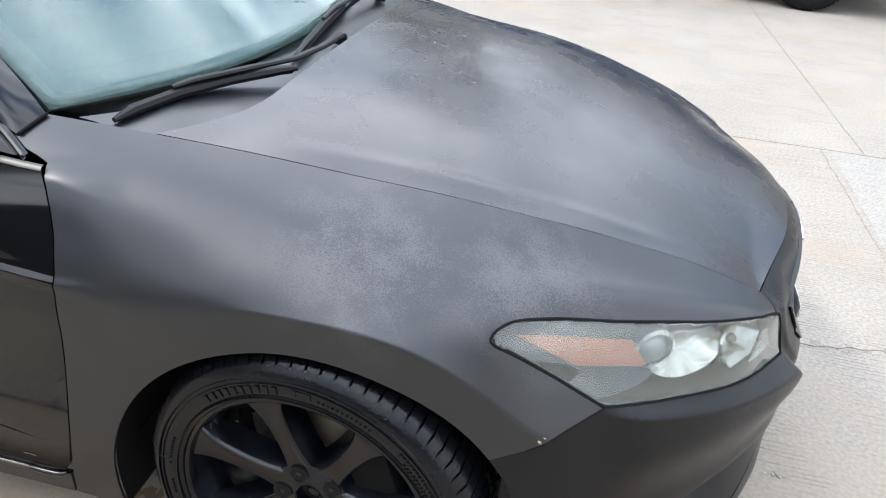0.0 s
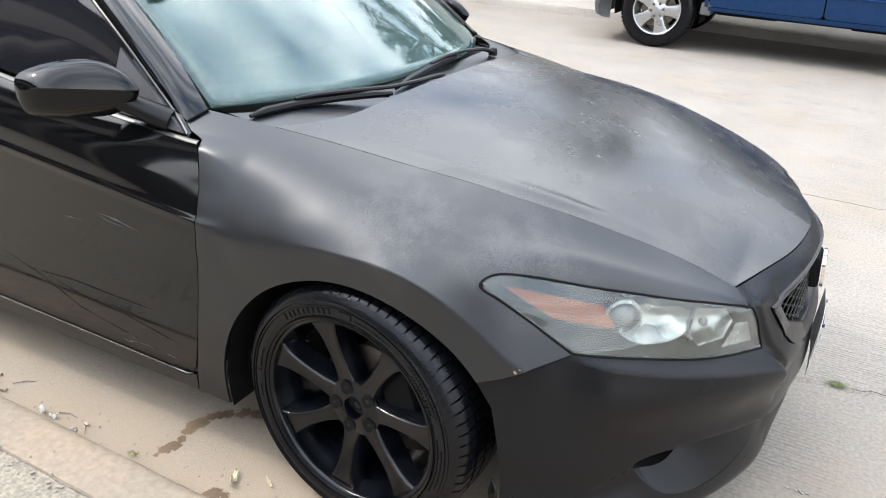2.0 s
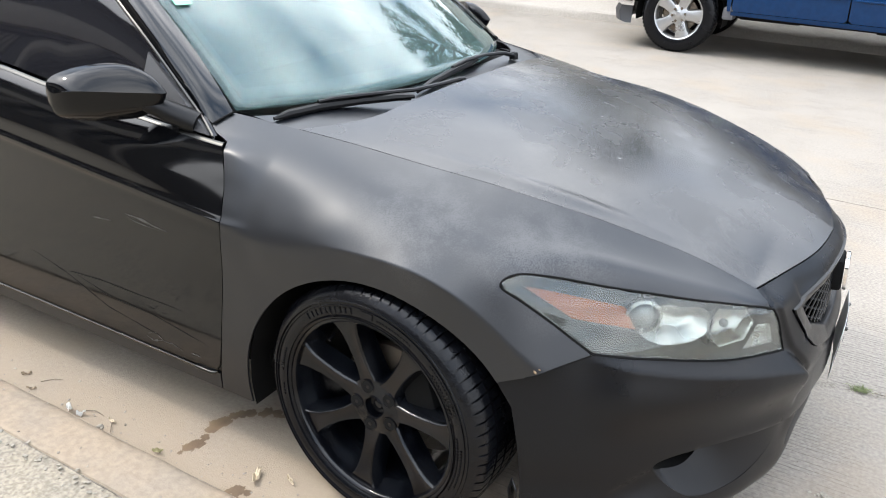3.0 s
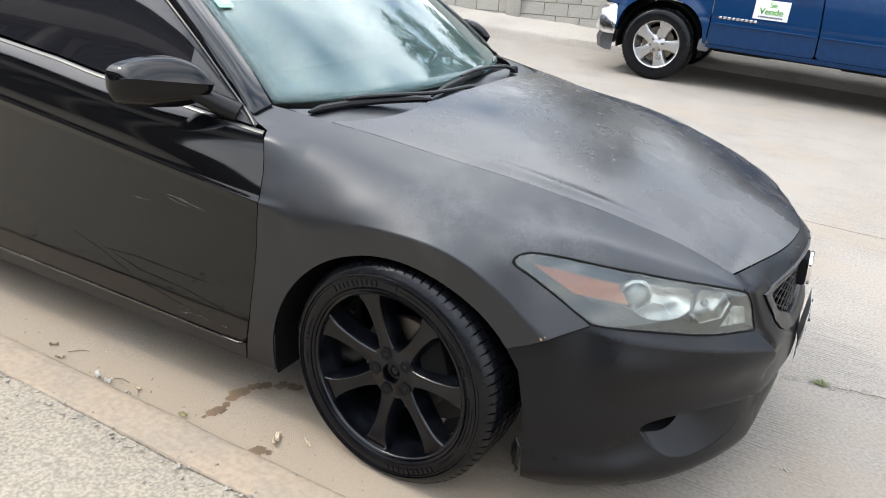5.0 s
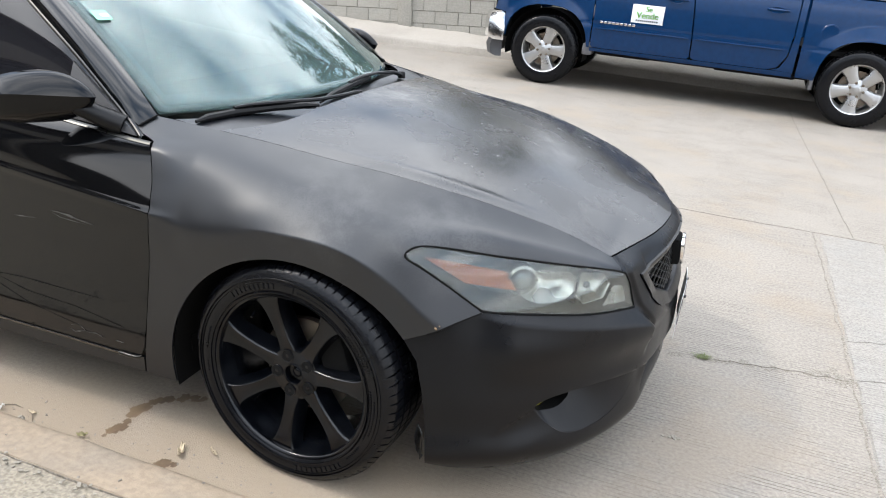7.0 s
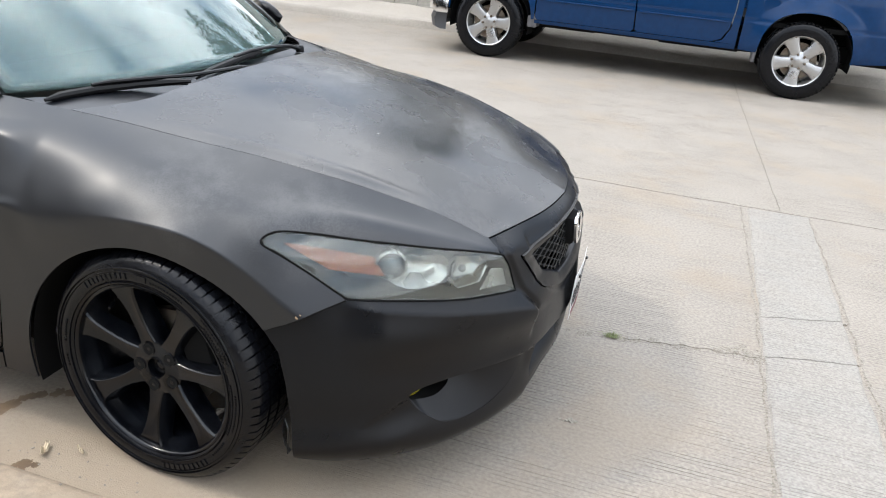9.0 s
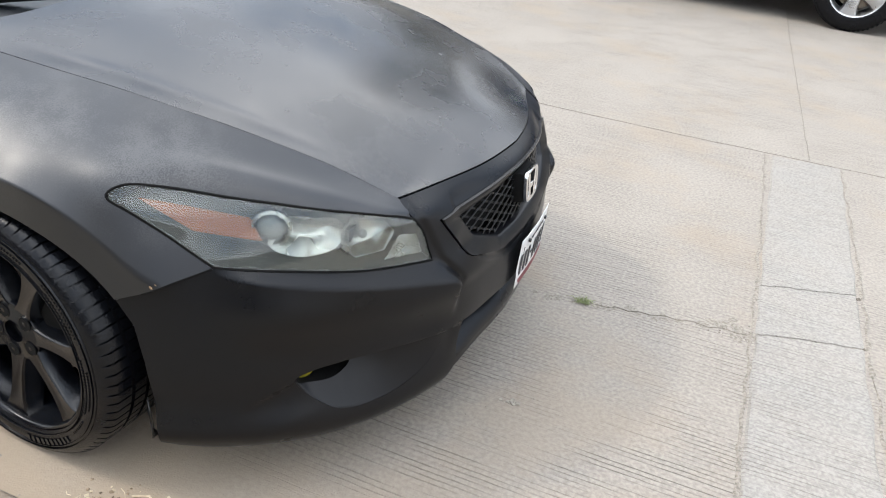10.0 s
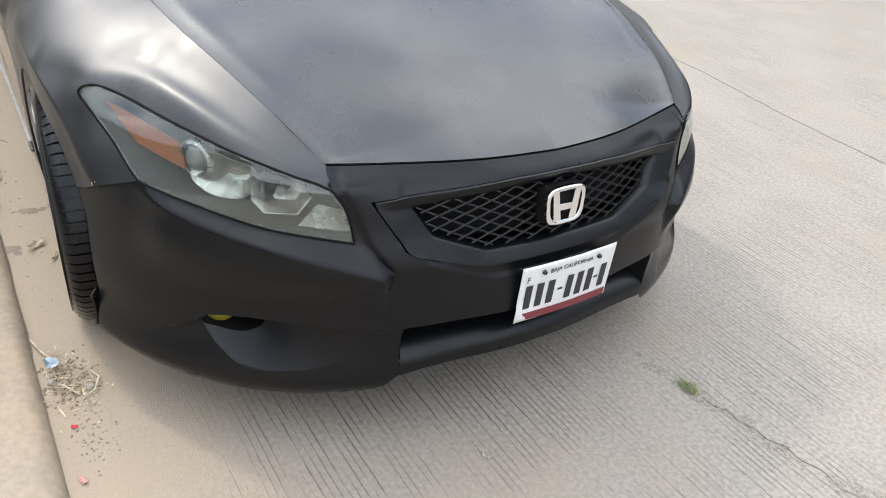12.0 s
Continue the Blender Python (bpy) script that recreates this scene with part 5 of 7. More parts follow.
# door mirror
def mirror_bm():
    """A wedge with a hard crease along its front: a domed cap above, a dark undercut face below, low and pointed at the outer end."""
    rows = []
    for i in range(57):
        v = -1 + 2 * i / 56
        s = (1 - abs(v) ** (9.0 if v < 0 else 5.0)) ** 0.45
        grow = (v + 1) / 2
        top = 0.030 + 0.044 * math.sin(math.pi * min(0.62, 0.62 * grow ** 0.75))
        crease = 0.026 - 0.014 * grow
        low, deep = -0.052 - 0.020 * min(1, grow * 2.5) ** 0.8, 0.046 + 0.024 * grow
        loop = [(deep * (1 - 2 * u) + 0.004, crease + (top - crease) * math.sin(math.pi * min(0.5, u * 0.62)) ** 0.85) for u in np.linspace(0, 1, 15)]
        loop += [(-deep - 0.002, top * 0.55 + low * 0.45 * k - top * 0.55 * k) for k in np.linspace(0, 1, 6)]
        for k in np.linspace(0.08, 1, 16):
            a = math.pi / 2 * k
            loop.append((-deep + 2 * deep * math.sin(a) ** 0.75 * (0.90 + 0.10 * k), low + (crease - low) * (1 - math.cos(a)) ** 0.80))
        rows.append([(s * px + 0.088 * v, 0.088 * v, s * (pz - 0.01) + 0.01) for px, pz in loop[:-1]])
    bm = grid_bm(rows, closed_v=True)
    bmesh.ops.remove_doubles(bm, verts=bm.verts[:], dist=0.0004)
    return bm


for flip in (0, 1):
    shell = mirror_bm()
    bmesh.ops.transform(shell, matrix=Matrix.Translation((-0.775, -0.980, 1.004)) @ pose(0, 0, 0, 2, 0, 0) @ Matrix.Diagonal((1, 1, 1, 1)), verts=shell.verts[:])
    faced(shell, (-0.775, -0.98, 1.004))
    foot = tube_bm([(-0.600, -0.850, 0.938), (-0.630, -0.862, 0.948), (-0.660, -0.880, 0.962), (-0.690, -0.900, 0.978), (-0.715, -0.925, 0.990)], [0.036, 0.037, 0.035, 0.032, 0.028], 16, 0.80)
    sail = bmesh.new()
    tri = [(-0.540, -0.872, 0.922), (-0.800, -0.872, 0.940), (-0.815, -0.800, 1.085)]
    vs_ = [sail.verts.new(Vector(p) + Vector((0, d, 0))) for d in (-0.004, 0.02) for p in tri]
    for q in ((0, 1, 2), (5, 4, 3), (0, 3, 4, 1), (1, 4, 5, 2), (2, 5, 3, 0)):
        sail.faces.new([vs_[k] for k in q])
    bmesh.ops.recalc_face_normals(sail, faces=sail.faces[:])
    if flip:
        shell, foot, sail = mirrored(shell, YC), mirrored(foot, YC), mirrored(sail, YC)
    mir = part("door_mirror", shell, M["mirror_paint"], car, "gloss black door mirror", sharp=30)
    part("mirror_foot", foot, M["wiper_black"], mir)
    part("mirror_sail", sail, M["valance"], mir)

# wipers and scuttle
cowl = [[(x + dx, YC + 0.77 * w, z) for dx, z in ((0.02, 0.925), (-0.04, 0.940), (-0.11, 0.952), (-0.14, 0.955))] for w in np.linspace(-1, 1, 41)
        for x in [float(spl((0, 0.3, 0.65, 0.85, 1.0), (-0.225, -0.228, -0.240, -0.275, -0.362), abs(w))[0])]]
part("scuttle_panel", faced(grid_bm(cowl), (-0.3, YC, 0.5)), M["satin"], car, thick=0.004)
for pts, hinge in ((((-0.439, -0.745, 0.956), (-0.430, -0.700, 0.962), (-0.400, -0.600, 0.967), (-0.345, -0.485, 0.971), (-0.285, -0.395, 0.974), (-0.255, -0.352, 0.973)),
                    ((-0.405, -0.605, 0.981), (-0.385, -0.560, 0.985), (-0.325, -0.450, 0.988), (-0.268, -0.330, 0.987), (-0.252, -0.200, 0.985), (-0.258, -0.070, 0.978), (-0.268, -0.030, 0.962))),
                   (((-0.300, -0.240, 0.966), (-0.312, -0.150, 0.972), (-0.335, 0.030, 0.977), (-0.352, 0.180, 0.980), (-0.358, 0.250, 0.978)),
                    ((-0.338, 0.030, 0.990), (-0.352, 0.160, 0.994), (-0.352, 0.300, 0.992), (-0.335, 0.420, 0.985), (-0.325, 0.500, 0.965)))):
    arm = part("wiper", tube_bm(hinge, [0.006, 0.0085] + [0.009] * (len(hinge) - 4) + [0.011, 0.013], 8, 0.7), M["wiper_black"], car, "black windshield wiper")
    part("wiper_blade", tube_bm(pts, [0.005] + [0.0115] * (len(pts) - 2) + [0.006], 8, 1.0), M["wiper_black"], arm)
    part("wiper_rubber", tube_bm([Vector(p) + Vector((-0.012, 0.002, -0.010)) for p in pts], 0.004, 6, 1.0), M["cavity"], arm)
    part("wiper_pivot", faced(lathe_bm([(0.0001, 0.016), (0.012, 0.014), (0.016, 0.006), (0.017, -0.012)], 18), (0, -0.2, 0)), M["wiper_black"], arm).matrix_basis = Matrix.Translation(hinge[-1]) @ pose(0, 0, 0, 90, 0, 0)

# badge and number plate
def nose_pose(phi, z, off):
    p = nose_any(np.array([phi - 0.5, phi + 0.5, phi]), np.array([z, z, z]), off)
    q = nose_any(np.array([phi, phi]), np.array([z - 0.03, z + 0.03]), off)
    y = Vector(p[1] - p[0]).normalized()
    up = Vector(q[1] - q[0]).normalized()
    out = y.cross(up).normalized()
    up = out.cross(y)
    m = Matrix.Identity(4)
    for k, a in enumerate((y, up, out)):
        for j in range(3):
            m[j][k] = a[j]
    m.translation = p[2]
    return m


bp = nose_pose(-0.2, 0.609, 0.0) @ Matrix.Diagonal((1.10, 1.08, 1.0, 1.0))
ring = []
for k in range(64):
    a = 2 * math.pi * k / 64
    c, s = math.cos(a), math.sin(a)
    px, py = math.copysign(abs(c) ** 0.5, c), math.copysign(abs(s) ** 0.5, s)
    wide = 0.053 - 0.005 * (1 - py) / 2
    ring.append([(px * (wide - d), py * (0.043 - d), h) for d, h in ((0.0, 0.0), (0.0, 0.008), (0.002, 0.010), (0.007, 0.010), (0.0095, 0.008), (0.0095, 0.0))])
badge_back = box_bm(-0.05, 0.05, -0.042, 0.042, -0.05, -0.002, 0.01, m=bp)
badge = part("badge", badge_back, M["cavity"], car, "chrome badge on the grille")
bm = grid_bm(ring, closed_u=True)
bmesh.ops.transform(bm, matrix=bp, verts=bm.verts[:])
part("badge_ring", faced(bm, bp.translation), M["bright_chrome"], badge)
for sgn in (-1, 1):
    bm = bmesh.new()
    q = [(sgn * 0.038, 0.034), (sgn * 0.022, 0.034), (sgn * 0.0105, -0.034), (sgn * 0.030, -0.034)]
    lo = [bm.verts.new((x, y, 0.0)) for x, y in q]
    up = [bm.verts.new((x * 0.98, y * 0.98, 0.009)) for x, y in q]
    bm.faces.new(up), bm.faces.new(lo[::-1])
    for k in range(4):
        bm.faces.new((lo[k], lo[(k + 1) % 4], up[(k + 1) % 4], up[k]))
    bmesh.ops.recalc_face_normals(bm, faces=bm.faces[:])
    bmesh.ops.transform(bm, matrix=bp, verts=bm.verts[:])
    part("badge_bar", bm, M["bright_chrome"], badge, smooth=False)
part("badge_bar", box_bm(-0.019, 0.019, -0.011, 0.004, 0.0, 0.0085, 0.001, m=bp), M["bright_chrome"], badge)

pp = nose_pose(1.6, 0.404, 0.012) @ pose(0, 0, 0, 7, 0, 0)
rows = []
for i in range(31):
    x = -0.145 + 0.29 * i / 30
    rows.append([(x, y, 0.004 * math.cos(x * 14) + (0.010 * (0.065 + abs(y)) * 8 * (x < -0.05) * max(0, -x - 0.05) * 3 if y < -0.03 else 0) + 0.0012 * noise.noise((x * 20, y * 20, 3))) for y in np.linspace(-0.078, 0.078, 16)])
bm = grid_bm(rows)
bmesh.ops.transform(bm, matrix=pp, verts=bm.verts[:])
plate = part("number_plate", faced(bm, (0.1, YC, 0.4)), M["white"], car, "bent white number plate with maroon foot", thick=0.0015, solid=True)
M["ink"] = material("plate_ink", (0.02, 0.02, 0.025), 0.5)
M["maroon"] = material("plate_maroon", (0.16, 0.025, 0.03), 0.45)


def plate_bar(x0, x1, y0, y1, mat, name="marking"):
    n = max(2, int((x1 - x0) / 0.01) + 1)
    rows = [[(x, y, 0.004 * math.cos(x * 14) + 0.0022) for y in (y0, (y0 + y1) / 2, y1)] for x in np.linspace(x0, x1, n)]
    b = grid_bm(rows)
    bmesh.ops.transform(b, matrix=pp, verts=b.verts[:])
    part(name, faced(b, (0.1, YC, 0.4)), M[mat], plate, thick=0.0008)


for k, x in enumerate((-0.118, -0.085, -0.052, 0.005, 0.038, 0.071, 0.116)):
    plate_bar(x - 0.0095, x + 0.0095, -0.042, 0.025, "ink")
plate_bar(-0.030, -0.016, -0.010, -0.004, "ink"), plate_bar(0.087, 0.099, -0.010, -0.004, "ink")
for x, y in ((-0.085, 0.058), (0.085, 0.058)):
    b = lathe_bm([(0.0001, -0.006), (0.005, -0.0055), (0.006, -0.002), (0.006, 0.001)], 14, centre=(0, 0, 0))
    bmesh.ops.transform(b, matrix=pp @ Matrix.Translation((x, y, 0.005)) @ pose(0, 0, 0, -90, 0, 0), verts=b.verts[:])
    part("screw", faced(b, (0.1, YC, 0.4)), M["chrome"], plate)


def written(text, size, m, mat, parent, name="lettering", depth=0.0004):
    """Raised letters in the built-in font, as one mesh."""
    cu = bpy.data.curves.new(name, "FONT")
    cu.body, cu.size, cu.extrude, cu.align_x, cu.align_y = text, size, depth, "CENTER", "CENTER"
    ob = bpy.data.objects.new(name, cu)
    me = bpy.data.meshes.new_from_object(ob)
    bpy.data.objects.remove(ob)
    me.transform(m)
    me.materials.append(mat)
    o = new(name, me)
    o.parent = parent
    return o


written("BAJA CALIFORNIA", 0.0165, pp @ Matrix.Translation((0.0, 0.056, 0.0065)), M["ink"], plate)
written("F", 0.022, pp @ Matrix.Translation((-0.128, 0.045, 0.0045)), M["ink"], plate)
plate_bar(-0.140, 0.140, -0.0765, -0.055, "maroon")


# scratches and scuffs along the door, a paint chip on the wing and the rubber flap by the arch
M["scratch"] = material("dull_scratch", (0.0025, 0.0025, 0.0025), 0.6, spec=0.2)
M["scuff"] = material("pale_scuff", (0.060, 0.058, 0.054), 0.65, grain=0.5, grain_scale=250)
M["chip"] = material("cream_filler", (0.24, 0.165, 0.10), 0.8, grain=0.2, grain_scale=200)


def scratch(name, pts, width, mat, seed):
    """A thin uneven mark lying on the door's skin."""
    p = np.asarray(pts, float)
    at = np.linspace(0, len(p) - 1, 14 * (len(p) - 1) + 1)
    x, z = (np.interp(at, np.arange(len(p)), p[:, k]) for k in (0, 1))
    w = np.array([width * (0.25 + abs(noise.noise((a * 1.7, seed, 0))) * 1.8) * min(1, 3 * min(k, len(at) - 1 - k) / len(at) + 0.15) for k, a in enumerate(at)])
    z = z + np.array([0.5 * width * noise.noise((a * 1.1, seed, 5)) for a in at])
    rows = [(side(x, z + k * w) - (0, 0.0007, 0)).tolist() for k in (-1, 0, 1)]
    part(name, faced(grid_bm(rows), (-0.8, 0, 0.5)), M[mat], door)


scratch("scratch", [(-1.11, 0.406), (-0.963, 0.417), (-0.797, 0.416), (-0.628, 0.417)], 0.0028, "scratch", 1)
scratch("scratch", [(-1.071, 0.401), (-0.949, 0.374), (-0.76, 0.365), (-0.552, 0.334)], 0.0028, "scratch", 2)
scratch("scuff", [(-0.81, 0.669), (-0.729, 0.666), (-0.648, 0.655)], 0.0050, "scuff", 3)
scratch("scuff", [(-0.805, 0.664), (-0.772, 0.655), (-0.674, 0.651)], 0.0022, "scuff", 4)
scratch("scuff", [(-0.956, 0.625), (-0.863, 0.633)], 0.0018, "scuff", 5)
scratch("scuff", [(-0.791, 0.289), (-0.754, 0.304), (-0.726, 0.286), (-0.770, 0.272), (-0.795, 0.280)], 0.0022, "scuff", 6)
scratch("scuff", [(-0.726, 0.284), (-0.687, 0.288), (-0.651, 0.278)], 0.0040, "scuff", 7)
scratch("scuff", [(-0.615, 0.282), (-0.579, 0.281)], 0.0050, "scuff", 8)
scratch("scratch", [(-1.30, 0.44), (-1.12, 0.395), (-0.95, 0.330), (-0.70, 0.292)], 0.0018, "scratch", 9)
for x, z, r in ((0.397, 0.569, 0.0045), (0.404, 0.575, 0.0025)):
    bm = bmesh.new()
    bmesh.ops.create_icosphere(bm, subdivisions=2, radius=r)
    c = wing(np.array([x]), wing_t(np.array([x]), np.array([z])))[0]
    for v in bm.verts:
        v.co = Vector((v.co.x * (1.2 + noise.noise(v.co * 300)), v.co.y * 0.3, v.co.z * (0.8 + noise.noise(v.co * 250)))) + Vector(c)
    part("paint_chip", bm, M["chip"], wing_right)

# windshield stickers
for u0, w0, du, dw in ((0.50, -0.93, 0.028, 0.030), (0.93, -0.42, 0.02, 0.05)):
    a, b = np.meshgrid(np.linspace(u0 - du, u0 + du, 5), np.linspace(w0 - dw, w0 + dw, 5), indexing="ij")
    p = screen(a.ravel(), b.ravel()).reshape(5, 5, 3) + np.array((0.004, 0, 0.006))
    st = part("windshield_sticker", faced(grid_bm(p.tolist()), (-1.2, YC, 0.6)), M["sticker"], glass_, "pale green registration sticker", thick=0.0006)
    a, b = np.meshgrid(np.linspace(u0 - du * 0.4, u0 + du * 0.2, 3), np.linspace(w0 - dw * 0.2, w0 + dw * 0.8, 3), indexing="ij")
    p = screen(a.ravel(), b.ravel()).reshape(3, 3, 3) + np.array((0.0055, 0, 0.0075))
    part("sticker_field", faced(grid_bm(p.tolist()), (-1.2, YC, 0.6)), M["sign_white"], glass_, thick=0.0006)

# ---- pickup across the street, nose towards -x ----
TY = 7.12
truck = thing("pickup_truck", "dark blue crew-cab pickup with polished wheels and a sale sign", "pickup truck", at=pose(0, 0, 0))


def truck_side(x, z):
    y = TY + spl((0.40, 0.50, 0.62, 0.78, 0.95, 1.10, 1.25, 1.36), (0.075, 0.030, 0.012, 0.0, 0.004, 0.012, 0.030, 0.055), z)
    y = y + 0.006 * np.exp(-((z - 0.800) / 0.012) ** 2)
    nose_in = np.clip((-1.55 - x) / 0.45, 0, 1)
    return np.stack([x, y + 0.20 * nose_in ** 2.2, z], -1)


def flare(x, z, cx, cz):
    d = np.hypot(x - cx, z - cz)
    return -0.035 * np.clip((0.66 - d) / 0.15, 0, 1) ** 1.0


def truck_flared(x, z):
    p = truck_side(x, z)
    p[:, 1] += flare(x, z, -1.20, 0.42) + flare(x, z, 2.43, 0.45)
    return p


def arch_pts(cx, cz, r, a0, a1, n=30):
    out = []
    for a in np.linspace(a0, a1, n):
        c, s = math.cos(radians(a)), math.sin(radians(a))
        out.append((cx + r * math.copysign(abs(c) ** 0.8, c), cz + r * math.copysign(abs(s) ** 0.8, s)))
    return out


F_WING = np.array([(-0.645, 1.30), (-0.640, 0.80), (-0.638, 0.52)] + arch_pts(-1.20, 0.43, 0.530, 6, 172) + [(-1.74, 0.82), (-1.90, 0.84), (-1.86, 0.98), (-1.84, 1.16), (-1.7, 1.22)])
F_DOOR = np.array([(-0.630, 1.30), (-0.625, 0.55), (-0.60, 0.520), (0.52, 0.520), (0.548, 0.55), (0.535, 0.80), (0.505, 1.10), (0.47, 1.31)])
R_DOOR = np.array([(0.485, 1.31), (0.520, 1.10), (0.550, 0.80), (0.562, 0.55), (0.60, 0.520), (1.42, 0.520), (1.53, 0.56), (1.60, 0.68), (1.625, 0.90), (1.625, 1.32)])
SILL = np.array([(-0.63, 0.515), (-0.63, 0.475), (0.5, 0.465), (1.70, 0.46), (1.70, 0.515)])
C_POST = np.array([(1.640, 1.32), (1.640, 0.90), (1.615, 0.68), (1.55, 0.55), (1.47, 0.520), (1.70, 0.515), (1.705, 0.9), (1.705, 1.34)])
BED = np.array([(1.735, 1.36), (1.735, 0.47), (1.93, 0.46)] + arch_pts(2.43, 0.45, 0.49, 180, 0)[1:] + [(3.55, 0.52), (3.62, 0.60), (3.62, 1.36)])
truck_parts = {}
for name, outline in (("front_wing", F_WING), ("front_door", F_DOOR), ("rear_door", R_DOOR), ("sill", SILL), ("cab_corner", C_POST), ("bed_side", BED)):
    lo, hi = outline.min(0), outline.max(0)
    bm = faced(trimmed_bm(truck_flared, np.arange(lo[0] - 0.05, hi[0] + 0.05, 0.03), np.arange(lo[1] - 0.03, hi[1] + 0.03, 0.02), outline, []), (0.8, TY + 1, 0.8))
    far = mirrored(bm, TY + 1.0)
    truck_parts[name] = part(name, bm, M["blue"], truck, thick=0.02)
    part(name, far, M["blue"], truck, thick=0.02)
# bonnet, cab, bed floor, tailgate
part("bonnet", box_bm(-1.86, -0.55, TY + 0.10, TY + 1.90, 1.14, 1.27, 0.06), M["blue"], truck)
part("cab", faced(grid_bm([[(x0, TY + 0.055 + k * 1.89, 1.31), (x1, TY + 0.17 + k * 1.66, 1.86), (x2, TY + 0.17 + k * 1.66, 1.88), (x3, TY + 0.055 + k * 1.89, 1.33)]
                           for k in np.linspace(0, 1, 9) for x0, x1, x2, x3 in [(-0.62, 0.02, 1.50, 1.72)]]), (0.6, TY + 1, 1.3)), M["blue"], truck, thick=0.03)
for y, sg in ((TY + 0.055, 1), (TY + 1.945, -1)):
    for q in (((-0.55, 1.33), (0.02, 1.80), (0.50, 1.83), (0.50, 1.33)), ((0.56, 1.33), (0.56, 1.83), (1.45, 1.83), (1.62, 1.33))):
        pane = bmesh.new()
        pane.faces.new([pane.verts.new((x, y + sg * (0.005 + (z - 1.33) * 0.21), z)) for x, z in q])
        part("side_window", pane, M["dark_glass"], truck, thick=0.006)
part("bed_floor", box_bm(1.74, 3.60, TY + 0.06, TY + 1.94, 0.75, 0.80), M["cavity"], truck)
part("tailgate", box_bm(3.58, 3.66, TY + 0.05, TY + 1.95, 0.62, 1.36, 0.02), M["blue"], truck)
part("rear_bumper", box_bm(3.62, 3.80, TY + 0.05, TY + 1.95, 0.48, 0.66, 0.03), M["chrome"], truck)
part("chassis", box_bm(-1.7, 3.5, TY + 0.30, TY + 1.70, 0.42, 0.60, 0.03), M["cavity"], truck)
for x0, x1, z0 in ((-0.55, 0.1, 0.430), (0.05, 0.9, 0.438), (0.85, 1.75, 0.425)):
    part("frame_rail", box_bm(x0, x1, TY + 0.14, TY + 0.30, z0, 0.48, 0.015), M["cavity"], truck)
# front: wrapped chrome bumper, grey valance, lamp
def bumper_row(off, z):
    return [(-1.99 - off + 0.16 * max(0, abs(k) - 0.62) ** 2 * 6, TY + 1.0 + k * 1.0, z) for k in np.linspace(-1, 1, 41)]


rows = [bumper_row(o, z) for o, z in ((0.02, 0.47), (0.075, 0.50), (0.085, 0.60), (0.08, 0.72), (0.055, 0.80), (0.0, 0.825))]
rows = [[(-1.735, TY + 0.02 + d, r[0][2])] + [(-1.80, TY - 0.005 + d, r[0][2])] + r + [(-1.80, TY + 2.005 - d, r[0][2]), (-1.735, TY + 1.98 - d, r[0][2])] for r in rows for d in [0.9 * max(0, r[0][2] - 0.55) ** 2]]
part("front_bumper", faced(grid_bm(rows), (-1.2, TY + 1, 0.6)), M["bright_chrome"], truck, "chrome front bumper", thick=0.01)
rows = [bumper_row(o, z) for o, z in ((-0.04, 0.27), (0.02, 0.29), (0.045, 0.40), (0.02, 0.465))]
rows = [[(-1.75, TY + 0.05, r[0][2])] + r + [(-1.75, TY + 1.95, r[0][2])] for r in rows]
part("valance", faced(grid_bm(rows), (-1.2, TY + 1, 0.4)), M["valance"], truck, "grey plastic valance", thick=0.01)
part("front_panel", box_bm(-1.88, -1.70, TY + 0.22, TY + 1.78, 0.5, 1.16, 0.02), M["cavity"], truck)
for y in (TY + 0.10, TY + 1.55):
    head = part("headlight", box_bm(-1.90, -1.72, y, y + 0.35, 0.86, 1.08, 0.02), M["lens"], truck, "clear headlight")
    part("turn_signal", box_bm(-1.885, -1.73, y + 0.01, y + 0.10, 0.845, 0.895, 0.01), M["amber"], head)
    part("reflector", box_bm(-1.86, -1.76, y + 0.03, y + 0.30, 0.90, 1.05, 0.02), M["reflector"], head)


